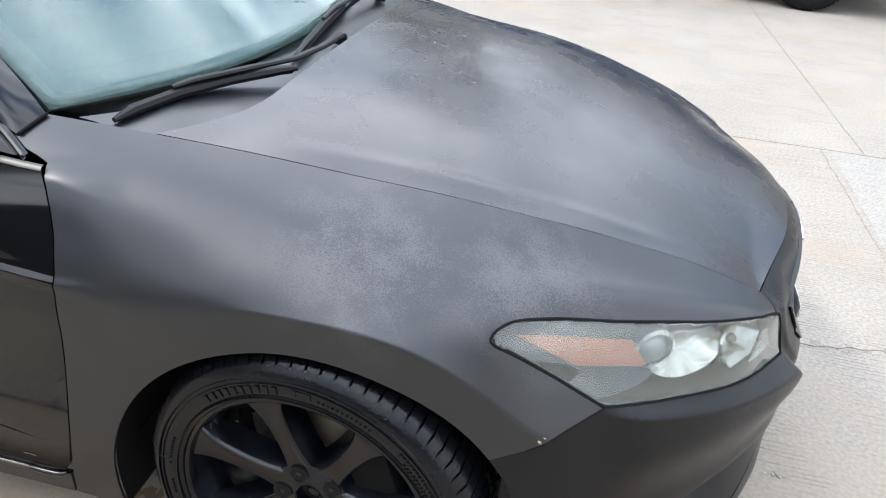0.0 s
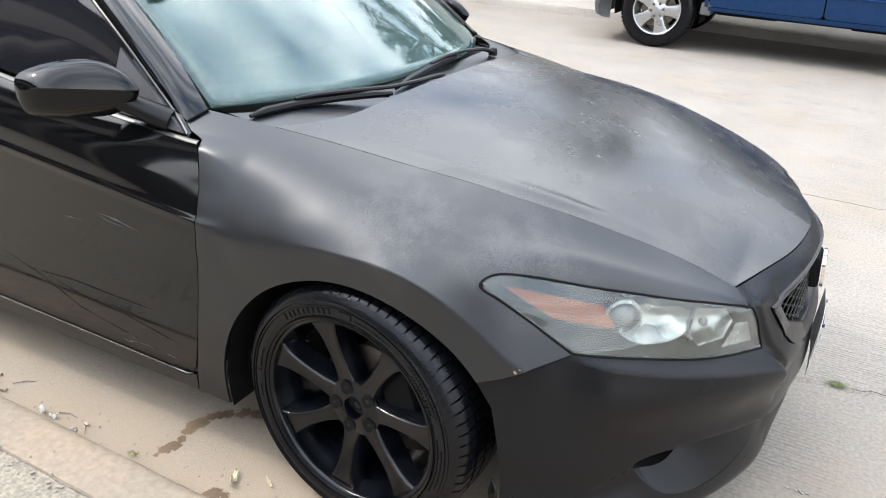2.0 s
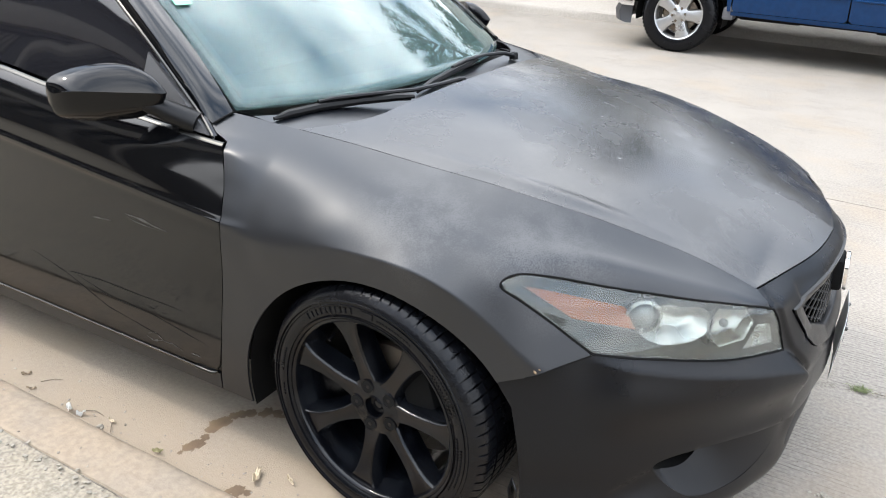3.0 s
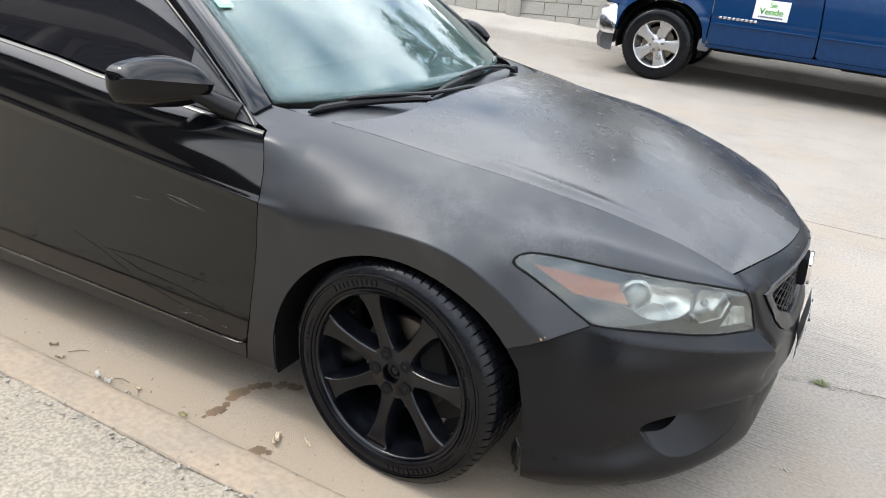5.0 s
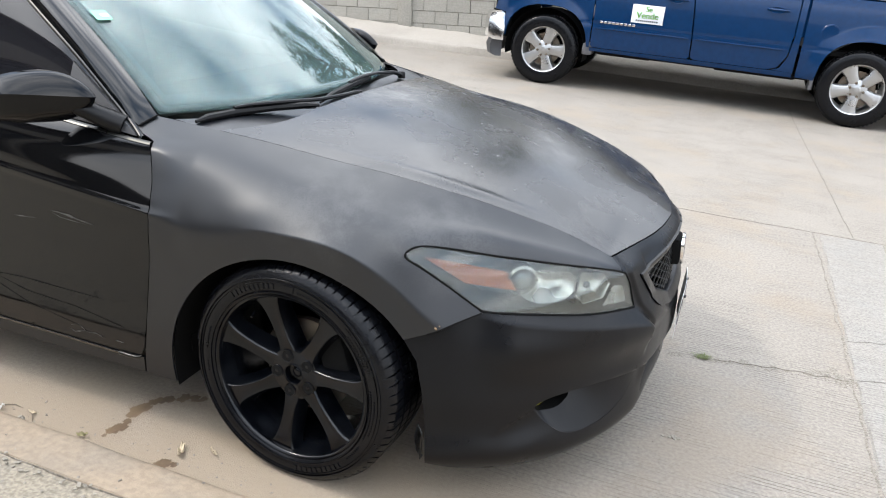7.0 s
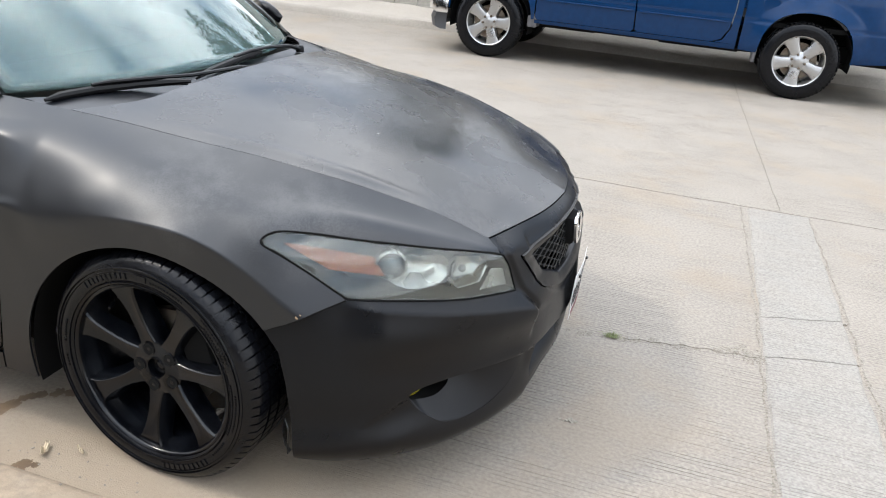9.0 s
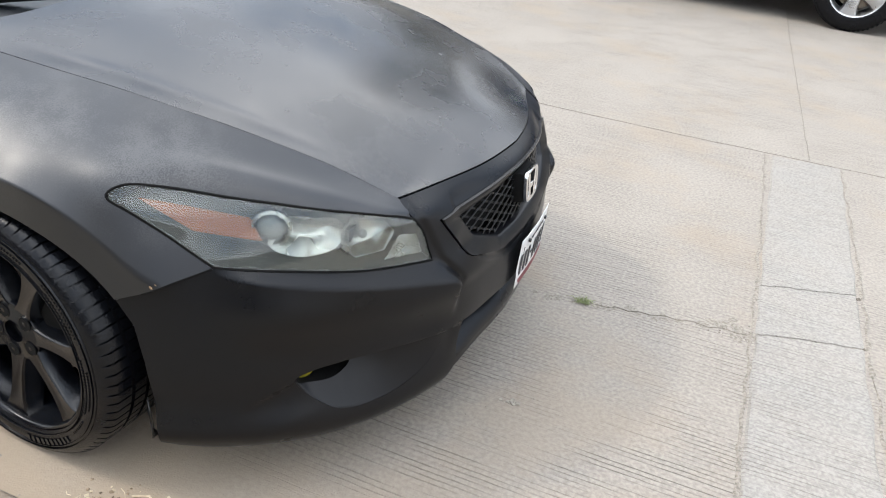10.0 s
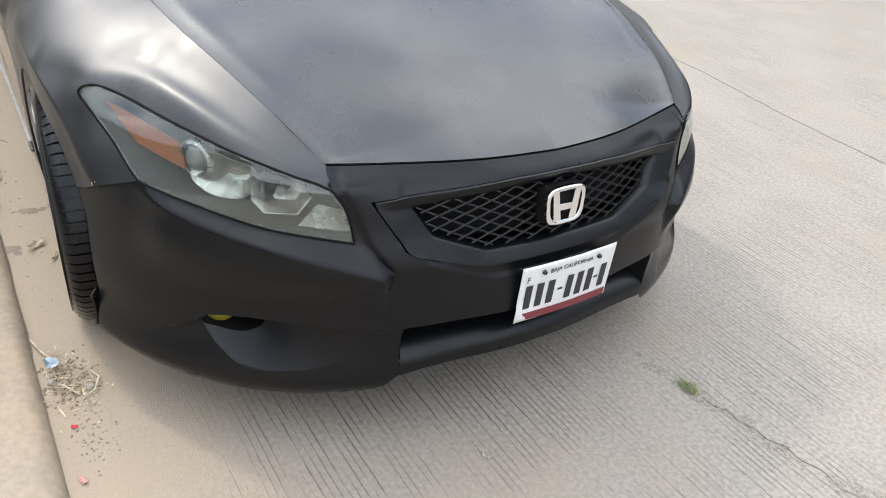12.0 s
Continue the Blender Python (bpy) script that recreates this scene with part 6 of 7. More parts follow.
def truck_wheel(x, y, z, out):
    tyre_ = faced(lathe_bm([(0.265, -0.115), (0.275, -0.130), (0.33, -0.137), (0.375, -0.128), (0.395, -0.110), (0.405, -0.085), (0.405, -0.03), (0.397, -0.028), (0.397, -0.02), (0.405, -0.018), (0.405, 0.018), (0.397, 0.02), (0.397, 0.028), (0.405, 0.03), (0.405, 0.085), (0.395, 0.11), (0.33, 0.135), (0.26, 0.115)], 72), (0, 0, 0))
    w = part("wheel", faced(lathe_bm([(0.235, 0.10), (0.235, -0.05), (0.245, -0.085), (0.255, -0.112), (0.266, -0.118), (0.272, -0.112)], 60), (0, 0, 0)), M["alloy"], truck, "polished alloy wheel with five broad spokes", thick=0.004)
    part("tyre", tyre_, M["rubber"], w)
    lug = bmesh.new()
    for k in range(60):
        a = 2 * math.pi * k / 60
        box_bm(-0.011, 0.011, -0.124, -0.082, -0.006, 0.006, 0, lug, Matrix.Translation((0.397 * math.cos(a), 0, 0.397 * math.sin(a))) @ Matrix.Rotation(math.pi / 2 - a, 4, "Y"))
    part("shoulder", lug, M["rubber"], w, smooth=False)
    for k in range(5):
        rows_ = []
        for r, hw, yy in ((0.05, 0.050, -0.095), (0.10, 0.050, -0.102), (0.17, 0.056, -0.104), (0.225, 0.072, -0.105), (0.252, 0.085, -0.106)):
            rows_.append([(xx, y_, r) for xx, y_ in ((-hw - 0.012, yy + 0.05), (-hw, yy + 0.006), (-hw * 0.7, yy), (0, yy - 0.002), (hw * 0.7, yy), (hw, yy + 0.006), (hw + 0.012, yy + 0.05))])
        b = faced(grid_bm(rows_), (0, 0.3, 0.15))
        bmesh.ops.transform(b, matrix=Matrix.Rotation(radians(18 + 72 * k), 4, "Y"), verts=b.verts[:])
        part("spoke", b, M["alloy"], w)
    part("hub_cap", faced(lathe_bm([(0.105, -0.05), (0.105, -0.092), (0.098, -0.098), (0.045, -0.101), (0.036, -0.106), (0.030, -0.108), (0.0001, -0.108)], 40), (0, 0.3, 0)), M["alloy"], w)
    for k in range(6):
        a = radians(60 * k + 10)
        part("lug_nut", faced(lathe_bm([(0.015, -0.095), (0.015, -0.112), (0.011, -0.118), (0.0001, -0.119)], 6, centre=(0.072 * math.cos(a), 0, 0.072 * math.sin(a))), (0, 0.3, 0)), M["steel"], w)
    part("brake_disc", faced(lathe_bm([(0.19, 0.0), (0.19, -0.02), (0.05, -0.02), (0.0001, -0.02)], 40), (0, 0.3, 0)), M["steel"], w)
    w.matrix_basis = pose(x, y, z, 0, 0, 0 if out else 180) @ Matrix.Scale(1.04, 4)
    return w


w0 = truck_wheel(-1.20, TY + 0.135, 0.420, True)
for x, y, z, turn in ((2.40, TY + 0.135, 0.420, 0), (-1.20, TY + 1.86, 0.420, 180), (2.40, TY + 1.86, 0.420, 180)):
    made = {}
    for o in (w0, *w0.children_recursive):
        made[o] = o.copy()
        scene.collection.objects.link(made[o])
        made[o].parent = made.get(o.parent, truck)
    made[w0].matrix_basis = pose(x, y, z, 0, 25 if x > 0 else 0, turn) @ Matrix.Scale(1.04, 4)
for x, z in ((-1.20, 0.42), (2.43, 0.45)):
    rows = [[(x + 0.50 * math.cos(a), y, z + 0.50 * math.sin(a)) for a in np.linspace(-0.2, math.pi + 0.2, 30)] for y in (TY + 0.02, TY + 0.40)]
    rows.append([(x, TY + 0.40, z)] * 30)
    part("wheel_liner", grid_bm(rows), M["cavity"], truck)
part("mud_flap", box_bm(-0.72, -0.60, TY + 0.02, TY + 0.24, 0.42, 0.56, 0.02), M["grey"], truck)
part("mud_flap", box_bm(1.90, 1.94, TY + 0.02, TY + 0.26, 0.35, 0.52, 0.01), M["grey"], truck)
# handles, side moulding, fuel flap, name bars and the sale sign
for x, door_ in ((0.30, truck_parts["front_door"]), (1.40, truck_parts["rear_door"])):
    h = part("handle_cup", faced(lathe_bm([(0.0001, 0.0), (0.055, 0.001), (0.062, -0.004), (0.064, 0.004)], 30), (0, 0.3, 0)), M["blue"], door_)
    h.matrix_basis = Matrix.Translation((x, TY + 0.014, 1.165)) @ Matrix.Diagonal((1.3, 1, 0.6, 1))
    part("door_handle", tube_bm([(x - 0.10, TY + 0.010, 1.172), (x - 0.08, TY - 0.022, 1.174), (x + 0.09, TY - 0.022, 1.174), (x + 0.12, TY + 0.010, 1.172)], 0.016, 8, 0.9), M["blue"], door_)
for x0, x1, door_ in ((-0.59, 0.505, truck_parts["front_door"]), (0.585, 1.55, truck_parts["rear_door"])):
    part("side_moulding", box_bm(x0, x1, TY - 0.010, TY + 0.006, 0.745, 0.765, 0.004), M["blue"], door_)
fl = part("fuel_flap", faced(lathe_bm([(0.0001, -0.004), (0.085, -0.003), (0.09, 0.002), (0.094, -0.001), (0.10, 0.004)], 36), (0, 0.3, 0)), M["blue"], truck_parts["bed_side"])
fl.matrix_basis = Matrix.Translation((1.985, TY + 0.006, 0.985))
for k in range(9):
    part("name_bar", box_bm(-0.545 + k * 0.048, -0.545 + k * 0.048 + 0.034, TY - 0.006, TY + 0.004, 0.815, 0.842, 0.002), M["bright_chrome"], truck_parts["front_door"])
sale = tagged(part("sale_sign", box_bm(-0.185, 0.185, TY - 0.006, TY + 0.001, 0.865, 1.075, 0.001), M["sign_white"], None, "white paper sale sign with green words on the truck door"), category="sign")
face = Matrix(((1, 0, 0, 0), (0, 0, -1, TY - 0.0075), (0, 1, 0, 0), (0, 0, 0, 1)))
for dx in (-0.003, 0.0, 0.003):
    written("Se", 0.085, face @ Matrix.Translation((0.01 + dx, 1.026, 0)), M["sign_green"], sale)
    written("Vende", 0.100, face @ Matrix.Translation((0.0 + dx, 0.952, 0)), M["sign_green"], sale)
for k in range(11):
    part("marking", box_bm(-0.130 + k * 0.024, -0.130 + k * 0.024 + 0.016, TY - 0.0072, TY - 0.005, 0.884, 0.902), M["ink"], sale, smooth=False)
sale.matrix_basis = pose(0, 0, 0)

# ---- wall of concrete blocks across the street ----
wall = thing("block_wall", "grey concrete block wall with a pilaster behind the far footpath", "wall", kind="structure", at=pose(-4.0, 9.60, 0.30, 0, -3.2, 0))
part("wall_core", box_bm(-11, 16, 0.03, 0.17, -1.0, 2.6), M["dirt"], wall, smooth=False)
part("pilaster", box_bm(-0.23, 0.01, -0.05, 0.20, -0.5, 2.65, 0.01), M["block"], wall)

# ---- house behind the footpath: seen only in the car's paint and glass ----
house = thing("house", "plain plastered house front with dark barred windows", "house", at=pose(0, 0, 0))
openings = [(-17.6, -15.9), (-15.2, -13.2), (-12.5, -10.6), (-10.2, -8.6), (-8.2, -7.0)]
xs_ = [-18.5] + [v for o in openings for v in o] + [-5.8]
bm = bmesh.new()
for k in range(len(xs_) - 1):
    if k % 2 == 0:
        box_bm(xs_[k], xs_[k + 1], -7.5, -7.25, 0, 8.0, 0, bm)
    else:
        box_bm(xs_[k], xs_[k + 1], -7.5, -7.25, 0, 2.7, 0, bm)
        box_bm(xs_[k], xs_[k + 1], -7.5, -7.25, 5.25, 8.0, 0, bm)
part("wall", bm, M["wall_plain"], house, smooth=False)
part("eave", box_bm(-18.8, -5.6, -7.6, -6.8, 8.0, 8.15, 0.02), M["wall_plain"], house)
part("beam", box_bm(-18.5, -5.7, -7.249, -7.02, 5.45, 6.55, 0.03), M["plaster"], house, "plastered beam over the windows")
# out-of-view wall, added so that paint and wheels reflect something dark
part("garden_wall", box_bm(-5.8, 6.0, -7.45, -7.28, 0, 2.2, 0.02), M["wall_plain"], house)
for x0, x1 in openings:
    part("pilaster", box_bm(x1 + 0.03, x1 + 0.25, -7.249, -7.10, 0, 5.449, 0.01), M["plaster"], house)
    win = part("window", box_bm(x0, x1, -7.46, -7.42, 2.7, 5.25), M["dark_glass"], house)
    cloth = [[(x0 + (x1 - x0) * (0.10 + 0.32 * u), -7.39 + 0.02 * math.sin(u * 40), z) for u in np.linspace(0, 1, 40)] for z in (2.75, 5.2)]
    part("curtain", grid_bm(cloth), M["plaster"], win, thick=0.003)
    n = int((x1 - x0) / 0.17)
    for k in range(n):
        x = x0 + (x1 - x0) * (k + 0.5) / n
        part("bar", tube_bm([(x, -7.20, 2.7), (x, -7.20, 5.25)], 0.014, 6), M["cavity"], win)
    for z in (2.9, 4.0, 5.1):
        part("bar", tube_bm([(x0, -7.185, z), (x1, -7.185, z)], 0.014, 6), M["cavity"], win)


# ---- trees beyond the wall ----
def tree(x, y, height, spread, seed, low):
    rnd = random.Random(seed)
    t = thing("tree", "tall leafy green tree behind the block wall", "tree", group="trees behind the wall", at=pose(x, y, 0))
    limbs = tube_bm([(0, 0, 0), (0.08, 0.02, height * 0.25), (-0.05, 0.1, height * 0.55), (0.05, 0, height * 0.9)], [0.20, 0.16, 0.10, 0.03], 10)
    tips = []
    for k in range(26):
        a, h = rnd.uniform(0, 2 * math.pi), rnd.uniform(low, 0.92) * height
        reach = spread * (0.55 + 0.45 * rnd.random()) * (1.0 - 0.55 * (h / height) ** 2)
        q = Vector((math.cos(a) * reach, math.sin(a) * reach, h + reach * 0.45))
        tube_bm([(0, 0, h * 0.92), q * 0.5 + Vector((0, 0, h * 0.48)), q], [0.06, 0.035, 0.012], 6, 1, limbs)
        tips += [(Vector((0, 0, h * 0.92)).lerp(q, u)) for u in (0.45, 0.65, 0.8, 0.92, 1.0)]
    part("trunk", limbs, M["bark"], t)
    verts, faces = [], []
    for q in tips:
        for _ in range(56):
            c = q + Vector((rnd.gauss(0, 0.22), rnd.gauss(0, 0.22), rnd.gauss(0, 0.2)))
            d = Vector((rnd.gauss(0, 1), rnd.gauss(0, 1), rnd.gauss(-0.3, 0.8))).normalized()
            e = d.cross(Vector((rnd.gauss(0, 1), rnd.gauss(0, 1), rnd.gauss(0, 1)))).normalized()
            l, w = rnd.uniform(0.10, 0.20), rnd.uniform(0.030, 0.055)
            n = len(verts)
            verts += [c, c + d * l * 0.5 + e * w, c + d * l, c + d * l * 0.5 - e * w]
            faces.append((n, n + 1, n + 2, n + 3))
    me = bpy.data.meshes.new("crown")
    me.from_pydata([tuple(v) for v in verts], [], faces)
    me.materials.append(M["leaf"])
    crown = new("crown", me)
    crown.parent = t
    return t


tree(-1.1, 13.4, 10.4, 2.7, 3, 0.22)
tree(-3.6, 14.5, 5.6, 1.8, 5, 0.30)
tree(1.4, 12.8, 4.6, 1.4, 8, 0.35)

# ---- the street's patches, joints, cracks and litter ----
patch = thing("concrete_patch", "strip of newer pale grooved concrete across the street", "road", kind="structure", at=pose(0, 0, 0))
cuts = ((-1.0, -1.0), (0.585, 0.690), (0.960, 1.095), (2.585, 2.615))
for k in range(3):
    (a0, a1), (b0, b1) = cuts[k], cuts[k + 1]
    rim_v = 0.003 / (b0 - a0)
    ends = [0.0, rim_v] + np.linspace(0, 1, 59)[1:-1].tolist() + [1 - rim_v, 1.0]
    rows = []
    for i in range(33):
        u = i / 32
        x = 1.722 + 0.028 * (k < 1) * 0 + u * (2.095 - 1.722)
        row = []
        for j in range(61):
            v = ends[j]
            y = (a0 + (a1 - a0) * u) * (1 - v) + (b0 + (b1 - b0) * u) * v
            e = 0.008 if 0 < j < 60 else 0.0
            yy = y + ((0.016 * noise.noise((x * 14, k + (j > 30), 0)) + 0.010 * noise.noise((x * 45, k + (j > 30), 3))) if j in (0, 1, 59, 60) else 0) + (0.0016 if j < 2 else -0.0016 if j > 58 else 0)
            xx = x + 0.012 * noise.noise((y * 5, 3 + u, 1)) * (1 if i in (0, 32) else 0.4) + 0.030 * (1.2 - y) / 2 * -1
            top = 0.006 + 0.0012 * noise.noise((x * 5, y * 5, 2)) if 0 < i < 32 and 0 < j < 60 else -0.004
            row.append((xx, yy, top))
        rows.append(row)
    part("slab", faced(grid_bm(rows), (1.9, 1, -3)), M["patch"], patch)


def ribbon(name, pts, width, label, seed, mat="dirt", rise=0.0035, ragged=0.6):
    """A thin uneven line of dirt lying in a joint or crack."""
    pts = [Vector((*p, 0)) for p in pts]
    dense = []
    for a, b in zip(pts, pts[1:]):
        n = max(2, int((b - a).length / 0.015))
        dense += [a.lerp(b, k / n) for k in range(n)]
    dense.append(pts[-1])
    rows = []
    for i, p in enumerate(dense):
        t = (dense[min(i + 1, len(dense) - 1)] - dense[max(i - 1, 0)]).normalized()
        s = Vector((-t.y, t.x, 0))
        wob = width * 1.6 * noise.noise((p.x * 7 + seed, p.y * 7, seed))
        w = width * max(0.12, 0.55 + ragged * noise.noise((p.x * 23, p.y * 23 + seed, 1)) + 0.4 * noise.noise((p.x * 5, p.y * 5, seed)))
        rows.append([(*(p + s * (wob + k * w)).xy, rise * (1 if abs(k) < 1 else 0.2)) for k in (-1, -0.3, 0.3, 1)])
    ob = part(name, faced(grid_bm(rows), (0, 0, -5)), M[mat], None, label)
    return tagged(ob, kind="structure", category="road joint")


line_ = thing("power_line", "thin black cable strung between wooden poles along the street", "power line", at=pose(0, 0, 0))
part("cable", tube_bm([(-30, 8.6, 8.4), (-15, 8.1, 7.8), (0, 7.9, 7.6), (15, 8.1, 7.8), (30, 8.6, 8.4)], 0.016, 6), M["trim"], line_)
for x in (-30, 30):
    part("pole", tube_bm([(x, 8.6, 0), (x, 8.6, 4), (x, 8.6, 8.8)], [0.15, 0.13, 0.11], 12), M["bark"], line_)
ribbon("joint", [(-9, 2.95), (-3.0, 2.80), (-0.9, 2.78), (-0.156, 2.665), (0.42, 2.62), (1.27, 2.614), (2.53, 2.645), (5, 2.68), (9, 2.75)], 0.004, "dirt-filled joint along the street", 1)
ribbon("joint", [(1.16, 0.478), (1.20, 0.480), (1.235, 0.498), (1.28, 0.494), (1.315, 0.513), (1.36, 0.512), (1.40, 0.536), (1.45, 0.530), (1.50, 0.551), (1.56, 0.541), (1.61, 0.566), (1.655, 0.556), (1.70, 0.572)], 0.0011, "cracked joint with dirt and weeds", 2, ragged=1.6)
ribbon("joint", [(1.95, 2.66), (1.93, 3.3), (1.90, 4.5), (1.85, 6.3), (1.82, 8.2)], 0.004, "dirt-filled joint across the street", 3)
ribbon("joint", [(1.70, -1.05), (1.695, -0.34), (1.70, 0.3), (1.712, 0.95), (1.712, 1.8), (1.708, 2.6)], 0.010, "dirt-filled edge of the concrete patch", 4)
ribbon("joint", [(2.09, -1.05), (2.10, 0.2), (2.11, 1.1), (2.115, 1.8), (2.11, 2.6)], 0.012, "dirt-filled edge of the concrete patch", 5)
ribbon("crack", [(1.735, 0.958), (1.82, 0.985), (1.95, 1.03), (2.095, 1.09)], 0.016, "ragged crack in the concrete patch", 6, mat="cracked", rise=0.0024, ragged=0.2)
ribbon("crack", [(1.735, 0.58), (1.83, 0.60), (1.95, 0.65), (2.09, 0.69)], 0.016, "ragged crack in the concrete patch", 7, mat="cracked", rise=0.0024, ragged=0.2)
ribbon("joint", [(-9, -1.085), (-4, -1.088), (-0.3, -1.082), (0.8, -1.085), (4, -1.085), (9, -1.085)], 0.0022, "dirt along the foot of the kerb", 8)
ribbon("joint", [(-9, -1.272), (-4, -1.27), (0, -1.272), (4, -1.27), (9, -1.272)], 0.0035, "dirty gap behind the kerb", 9, rise=0.050, ragged=1.4)


def blot(name, balls, label, mat, cell=0.006, rise=0.0012):
    """A flat patch with a ragged edge, where round drops run together."""
    xs0, xs1 = min(b[0] - b[2] for b in balls) - 0.03, max(b[0] + b[2] for b in balls) + 0.03
    ys0, ys1 = min(b[1] - b[2] for b in balls) - 0.03, max(b[1] + b[2] for b in balls) + 0.03
    bm = bmesh.new()
    made = {}

    def vert(i, j):
        if (i, j) not in made:
            made[i, j] = bm.verts.new((xs0 + i * cell, ys0 + j * cell, rise))
        return made[i, j]

    for i in range(int((xs1 - xs0) / cell)):
        for j in range(int((ys1 - ys0) / cell)):
            x, y = xs0 + (i + 0.5) * cell, ys0 + (j + 0.5) * cell
            d = min(math.hypot(x - bx, y - by) / r for bx, by, r in balls)
            if d < 0.92 + 0.5 * noise.noise((x * 26, y * 26, 4)) + 0.3 * noise.noise((x * 80, y * 80, 9)):
                bm.faces.new((vert(i, j), vert(i + 1, j), vert(i + 1, j + 1), vert(i, j + 1)))
    ob = part(name, faced(bm, (0, 0, -5)), M[mat], None, label)
    return tagged(ob, category="stain", kind="structure")


blot("oil_stain", [(-0.597, -1.03, 0.013), (-0.592, -1.00, 0.021), (-0.585, -0.970, 0.023), (-0.588, -0.940, 0.018), (-0.598, -0.905, 0.019), (-0.603, -0.882, 0.026), (-0.592, -0.85, 0.027), (-0.587, -0.82, 0.018),
                   (-0.575, -0.800, 0.018), (-0.555, -0.775, 0.020), (-0.52, -0.75, 0.023), (-0.485, -0.735, 0.022), (-0.455, -0.725, 0.018)], "brown wet oil stain running over the gutter", "wet", 0.004, rise=0.0007)
blot("oil_stain", [(-0.366, -1.078, 0.014), (-0.348, -1.060, 0.024), (-0.322, -1.050, 0.015)], "small brown wet stain by the kerb", "wet", 0.004, rise=0.0007)


rnd = random.Random(41)
blot("worn_patch", [(0.95 + 0.5 * k / 16 + rnd.gauss(0, 0.012), 0.44 + 0.09 * k / 16 + rnd.gauss(0, 0.014), rnd.uniform(0.010, 0.026)) for k in range(17)], "crumbled rough concrete along the cracked joint", "dirt", 0.004, 0.001)
blot("worn_patch", [(rnd.gauss(1.66, 0.06), rnd.gauss(0.57, 0.035), rnd.uniform(0.012, 0.03)) for k in range(16)], "crumbled rough concrete at the corner of the patch", "dirt", 0.004, 0.001)


def bits(name, count, cx, cy, sx, sy, size, mat, label, category, seed, z=0.0, flat=0.5):
    """Many small angular crumbs, as one object."""
    rnd = random.Random(seed)
    bm = bmesh.new()
    for _ in range(count):
        s = size * rnd.uniform(0.4, 1.3)
        m = Matrix.Translation((rnd.gauss(cx, sx), rnd.gauss(cy, sy), z + s * flat * 0.4)) @ Euler((rnd.uniform(-0.4, 0.4), rnd.uniform(-0.4, 0.4), rnd.uniform(0, 6.3))).to_matrix().to_4x4()
        box_bm(-s * rnd.uniform(0.5, 1), s * rnd.uniform(0.5, 1), -s * 0.6, s * 0.6, -s * flat * 0.5, s * flat * 0.5, s * 0.15, bm, m)
    return tagged(part(name, bm, M[mat], None, label, smooth=False), category=category, kind="stuff")


def straws(name, count, cx, cy, sx, sy, length, radius, mat, label, seed, z=0.004):
    rnd = random.Random(seed)
    bm = bmesh.new()
    for _ in range(count):
        p = Vector((rnd.gauss(cx, sx), rnd.gauss(cy, sy), z + rnd.uniform(0, 0.012)))
        a, l = rnd.uniform(0, 6.3), length * rnd.uniform(0.4, 1.3)
        d = Vector((math.cos(a), math.sin(a), rnd.uniform(-0.06, 0.10))) * l
        bend = Vector((-d.y, d.x, 0)) * rnd.uniform(-0.25, 0.25)
        tube_bm([p, p + d * 0.5 + bend, p + d], [radius, radius, radius * 0.6], 5, 1, bm)
    return tagged(part(name, bm, M[mat], None, label), category="litter", kind="stuff")


straws("dry_straw", 60, 0.36, -1.020, 0.055, 0.030, 0.030, 0.0010, "straw", "dry straw and stalks swept against the kerb", 1)
bits("litter", 260, 0.36, -1.020, 0.050, 0.028, 0.0050, "crumb", "brown crumbs of dry leaf and soil in the gutter", "dirt", 2)
bits("litter", 90, 0.40, -1.000, 0.070, 0.030, 0.0045, "straw", "pale chips of dry stalk in the gutter", "dirt", 22)
for pts, r in ((((0.155, -1.080, 0.010), (0.22, -1.062, 0.012), (0.282, -1.035, 0.014)), 0.0032), (((0.446, -1.058, 0.004), (0.47, -1.053, 0.005), (0.493, -1.047, 0.004)), 0.0028),
               (((0.345, -0.962, 0.006), (0.385, -0.950, 0.014), (0.425, -0.968, 0.010), (0.445, -1.000, 0.005)), 0.0028), (((0.375, -1.035, 0.010), (0.405, -1.020, 0.012), (0.425, -1.003, 0.006)), 0.0026)):
    tagged(part("stalk", tube_bm(pts, [r] * (len(pts) - 1) + [r * 0.7], 7), M["straw"], None, "dry pale stalk lying by the kerb"), category="litter")
bits("grit", 80, 0.58, -1.000, 0.06, 0.030, 0.0032, "crumb", "fine dark grit scattered in the gutter", "dirt", 3)
bits("grit", 90, -0.7, -1.03, 0.45, 0.04, 0.0035, "dirt", "fine grit along the kerb", "dirt", 5)
bits("pebbles", 110, -0.9, -1.29, 0.55, 0.015, 0.007, "stone", "pale pebbles along the broken edge of the footpath", "stone", 6, 0.05)
bits("pebbles", 220, -0.9, -1.60, 0.60, 0.20, 0.005, "stone", "pale chips on the rough footpath", "stone", 7, 0.0465, 0.4)
bits("pebbles", 420, -0.9, -1.55, 0.65, 0.16, 0.0050, "stone", "pale gravel set in the rough footpath", "stone", 31, 0.0455, 0.5)
bits("pebbles", 260, -0.9, -1.55, 0.65, 0.16, 0.0055, "dirt", "brown gravel set in the rough footpath", "stone", 32, 0.0455, 0.5)
bits("pebbles", 160, -0.9, -1.55, 0.65, 0.16, 0.0055, "dirt", "grey gravel set in the rough footpath", "stone", 33, 0.0455, 0.5)
bits("grit", 160, 1.2, 0.2, 0.5, 0.7, 0.0025, "dirt", "fine dark grit scattered on the street", "dirt", 8)
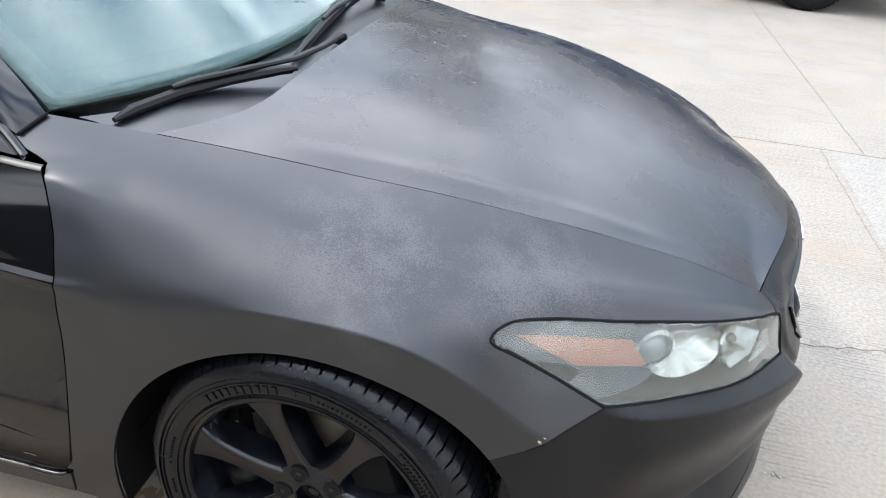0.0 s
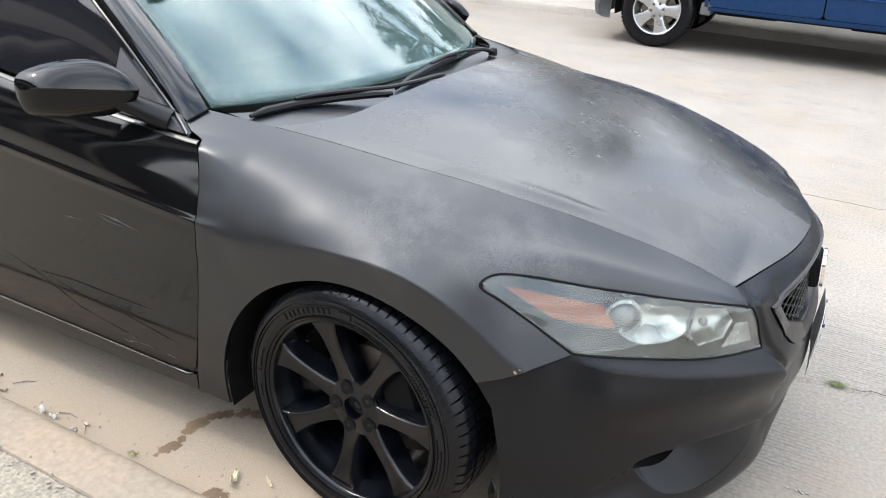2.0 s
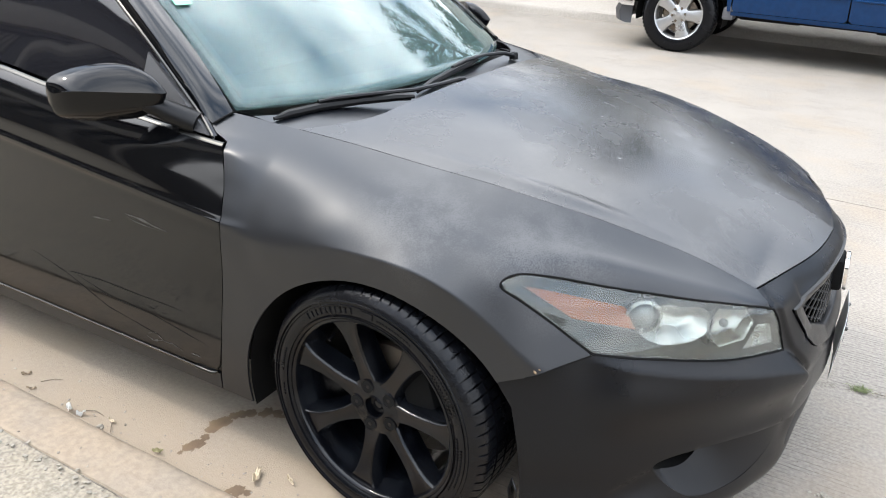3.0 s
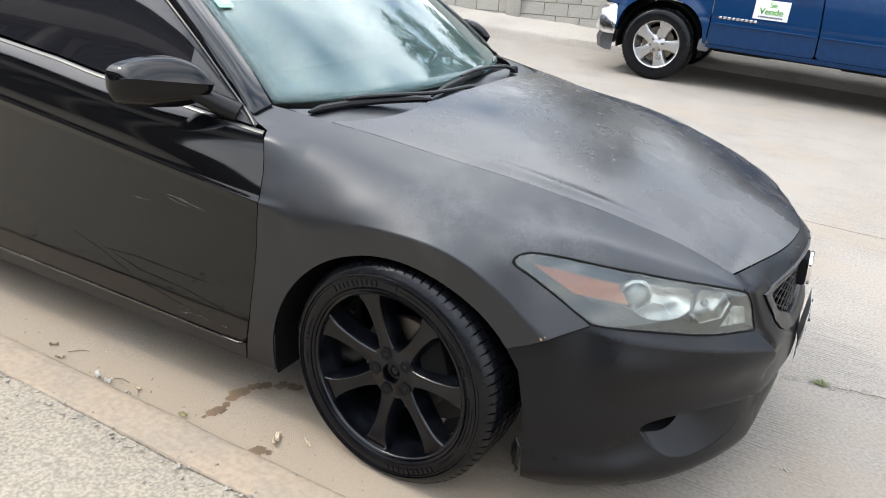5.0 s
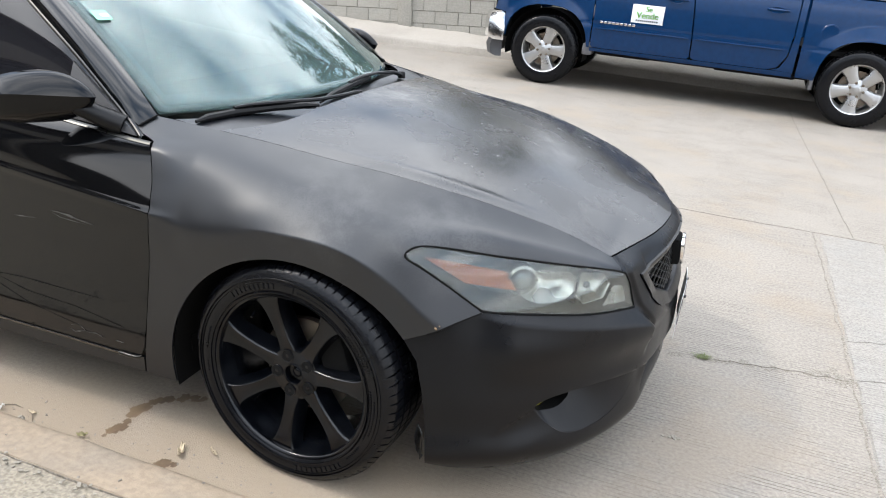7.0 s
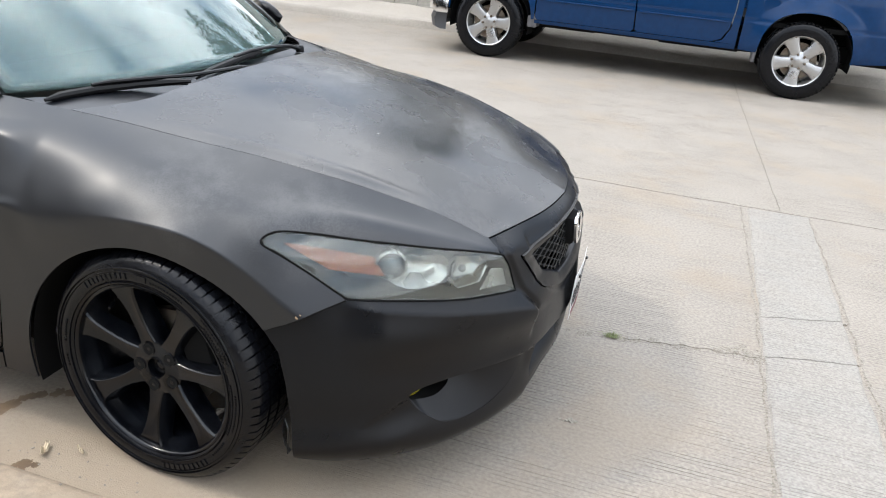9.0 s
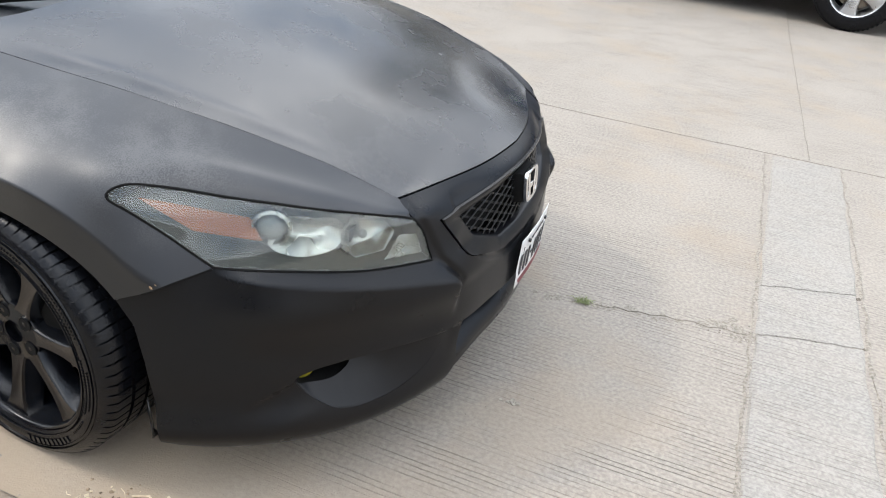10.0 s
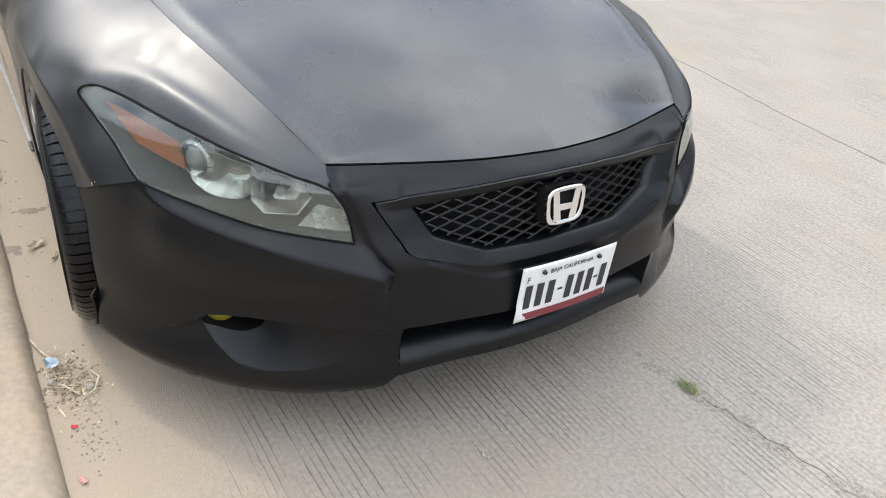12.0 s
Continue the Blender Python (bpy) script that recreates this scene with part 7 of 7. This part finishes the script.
bits("grit", 50, 1.30, 0.505, 0.13, 0.02, 0.0035, "dirt", "crumbled concrete along the cracked joint", "dirt", 9)
bits("grit", 90, 1.66, 0.56, 0.05, 0.03, 0.0045, "dirt", "crumbled concrete along the cracked joint", "dirt", 10)
bits("chips", 18, 1.05, -0.184, 0.015, 0.012, 0.008, "stone", "white paint chips on the street", "litter", 11)
for x, y, s, seed in ((0.349, -1.057, 0.013, 1), (0.405, -0.976, 0.012, 2), (0.371, -1.031, 0.009, 3), (0.325, -1.062, 0.008, 4), (-0.885, -1.072, 0.009, 5), (-0.872, -1.074, 0.007, 6)):
    bm = bmesh.new()
    bmesh.ops.create_icosphere(bm, subdivisions=3, radius=1)
    for v in bm.verts:
        v.co *= 1 + 0.35 * noise.noise(v.co * 1.4 + Vector((seed * 3, 0, 0)))
        v.co = Vector((v.co.x * s, v.co.y * s * 0.7, v.co.z * s * 0.45))
    bmesh.ops.transform(bm, matrix=pose(x, y, s * 0.35 + (0.05 if y < -1.1 else 0), 0, 0, seed * 50), verts=bm.verts[:])
    tagged(part("stone", bm, M["stone"], None, "small pale stone lying by the kerb"), category="stone")
# crumpled wrapper, red petals, dry leaves
def flake(name, x, y, z, sx, sy, turn, mat, label, category, curl=0.4, seed=0):
    rows = [[(sx * (u - 0.5), sy * (v - 0.5) * (1 - 1.6 * (u - 0.5) ** 2), curl * sx * ((u - 0.5) ** 2 + 0.5 * noise.noise((u * 3, v * 3, seed)))) for v in np.linspace(0, 1, 7)] for u in np.linspace(0, 1, 11)]
    bm = grid_bm(rows)
    low = min(v.co.z for v in bm.verts)
    bmesh.ops.transform(bm, matrix=pose(x, y, z - low + 0.001, 0, 0, turn), verts=bm.verts[:])
    return tagged(part(name, faced(bm, (x, y, -3)), M[mat], None, label, thick=0.0012), category=category)


flake("wrapper", 0.291, -1.045, 0.008, 0.042, 0.030, 30, "foil", "crumpled silver-blue wrapper in the gutter", "litter", 0.9, 3)
flake("paper_scrap", -1.022, -1.070, 0.001, 0.034, 0.013, -25, "paper", "torn white paper scrap against the kerb", "litter", 0.9, 5)
flake("paper_scrap", -0.972, -1.068, 0.001, 0.026, 0.014, 40, "paper", "torn white paper scrap against the kerb", "litter", 1.1, 6)
flake("leaf", -0.645, -1.066, 0.003, 0.032, 0.009, 20, "dry_green", "dull green leaf fallen against the kerb", "leaf", 0.8, 7)
flake("leaf", -0.868, -1.040, 0.002, 0.034, 0.008, -10, "straw", "dry pale leaf fallen against the kerb", "leaf", 0.5, 8)
flake("dry_leaf", -1.303, -1.020, 0.000, 0.030, 0.009, 40, "crumb", "dry brown leaf curled on the gutter", "leaf", 0.6, 9)
flake("dry_leaf", -1.217, -1.062, 0.000, 0.034, 0.008, 20, "crumb", "dry brown leaf curled on the gutter", "leaf", 0.5, 10)
flake("petal", 0.532, -1.036, 0.002, 0.015, 0.010, 60, "red", "small red petal in the gutter", "litter", 0.5, 1)
flake("petal", 0.709, -1.050, 0.002, 0.025, 0.014, 20, "pink", "dry pink petal in the gutter", "litter", 0.5, 2)
flake("dry_leaf", -0.338, -0.995, 0.002, 0.060, 0.018, 115, "straw", "dry tan leaf curled on the gutter", "leaf", 0.5, 3)
flake("dry_leaf", -0.25, -0.955, 0.002, 0.045, 0.008, 150, "straw", "dry tan leaf curled on the gutter", "leaf", 0.4, 4)
for x, y, a in ((-0.948, -1.040, 10), (-0.86, -1.057, -35), (-1.2, -1.0, 40)):
    d = Vector((math.cos(radians(a)), math.sin(radians(a)), 0)) * 0.035
    tagged(part("twig", tube_bm([Vector((x, y, 0.004)) - d, (x, y + 0.008, 0.006), Vector((x, y, 0.004)) + d], [0.0012, 0.0015, 0.0008], 6), M["bark"], None, "short brown twig in the gutter"), category="twig")
# weeds in the cracked joint
rnd = random.Random(12)
bm = bmesh.new()
for _ in range(80):
    p = Vector((rnd.gauss(1.12, 0.012), rnd.gauss(0.468, 0.008), 0.0))
    a, l = rnd.uniform(0, 6.3), rnd.uniform(0.012, 0.034)
    d = Vector((math.cos(a), math.sin(a), 0))
    tube_bm([p, p + d * l * 0.4 + Vector((0, 0, l * 0.45)), p + d * l + Vector((0, 0, l * rnd.uniform(0.1, 0.5)))], [0.0013, 0.0012, 0.0004], 4, 0.5, bm)
tagged(part("grass_tuft", bm, M["grass"], None, "small green tuft of grass in the joint"), category="grass")

# ---- the wall's blocks, nearest stretch as pieces of their own ----
bm0 = box_bm(0.004, 0.396, -0.0, 0.06, 0.004, 0.196, 0.004)
block_mesh = bpy.data.meshes.new("block")
bm0.to_mesh(block_mesh)
bm0.free()
block_mesh.materials.append(M["block"])
rest = bmesh.new()
for row in range(-4, 12):
    for col in range(-28, 40):
        x = col * 0.4 + (0.2 if row % 2 else 0.0) + 0.01
        z = row * 0.2
        if -6 < x < 4.0 and -3 <= row <= 4:
            b = new("block", block_mesh)
            b.parent = wall
            b.location = (x, 0.0 + 0.003 * noise.noise((x, z, 1)), z)
        else:
            box_bm(x + 0.004, x + 0.396, 0.0, 0.06, z + 0.004, z + 0.196, 0, rest)
tagged(part("blocks", rest, M["block"], wall, smooth=False), kind="stuff")
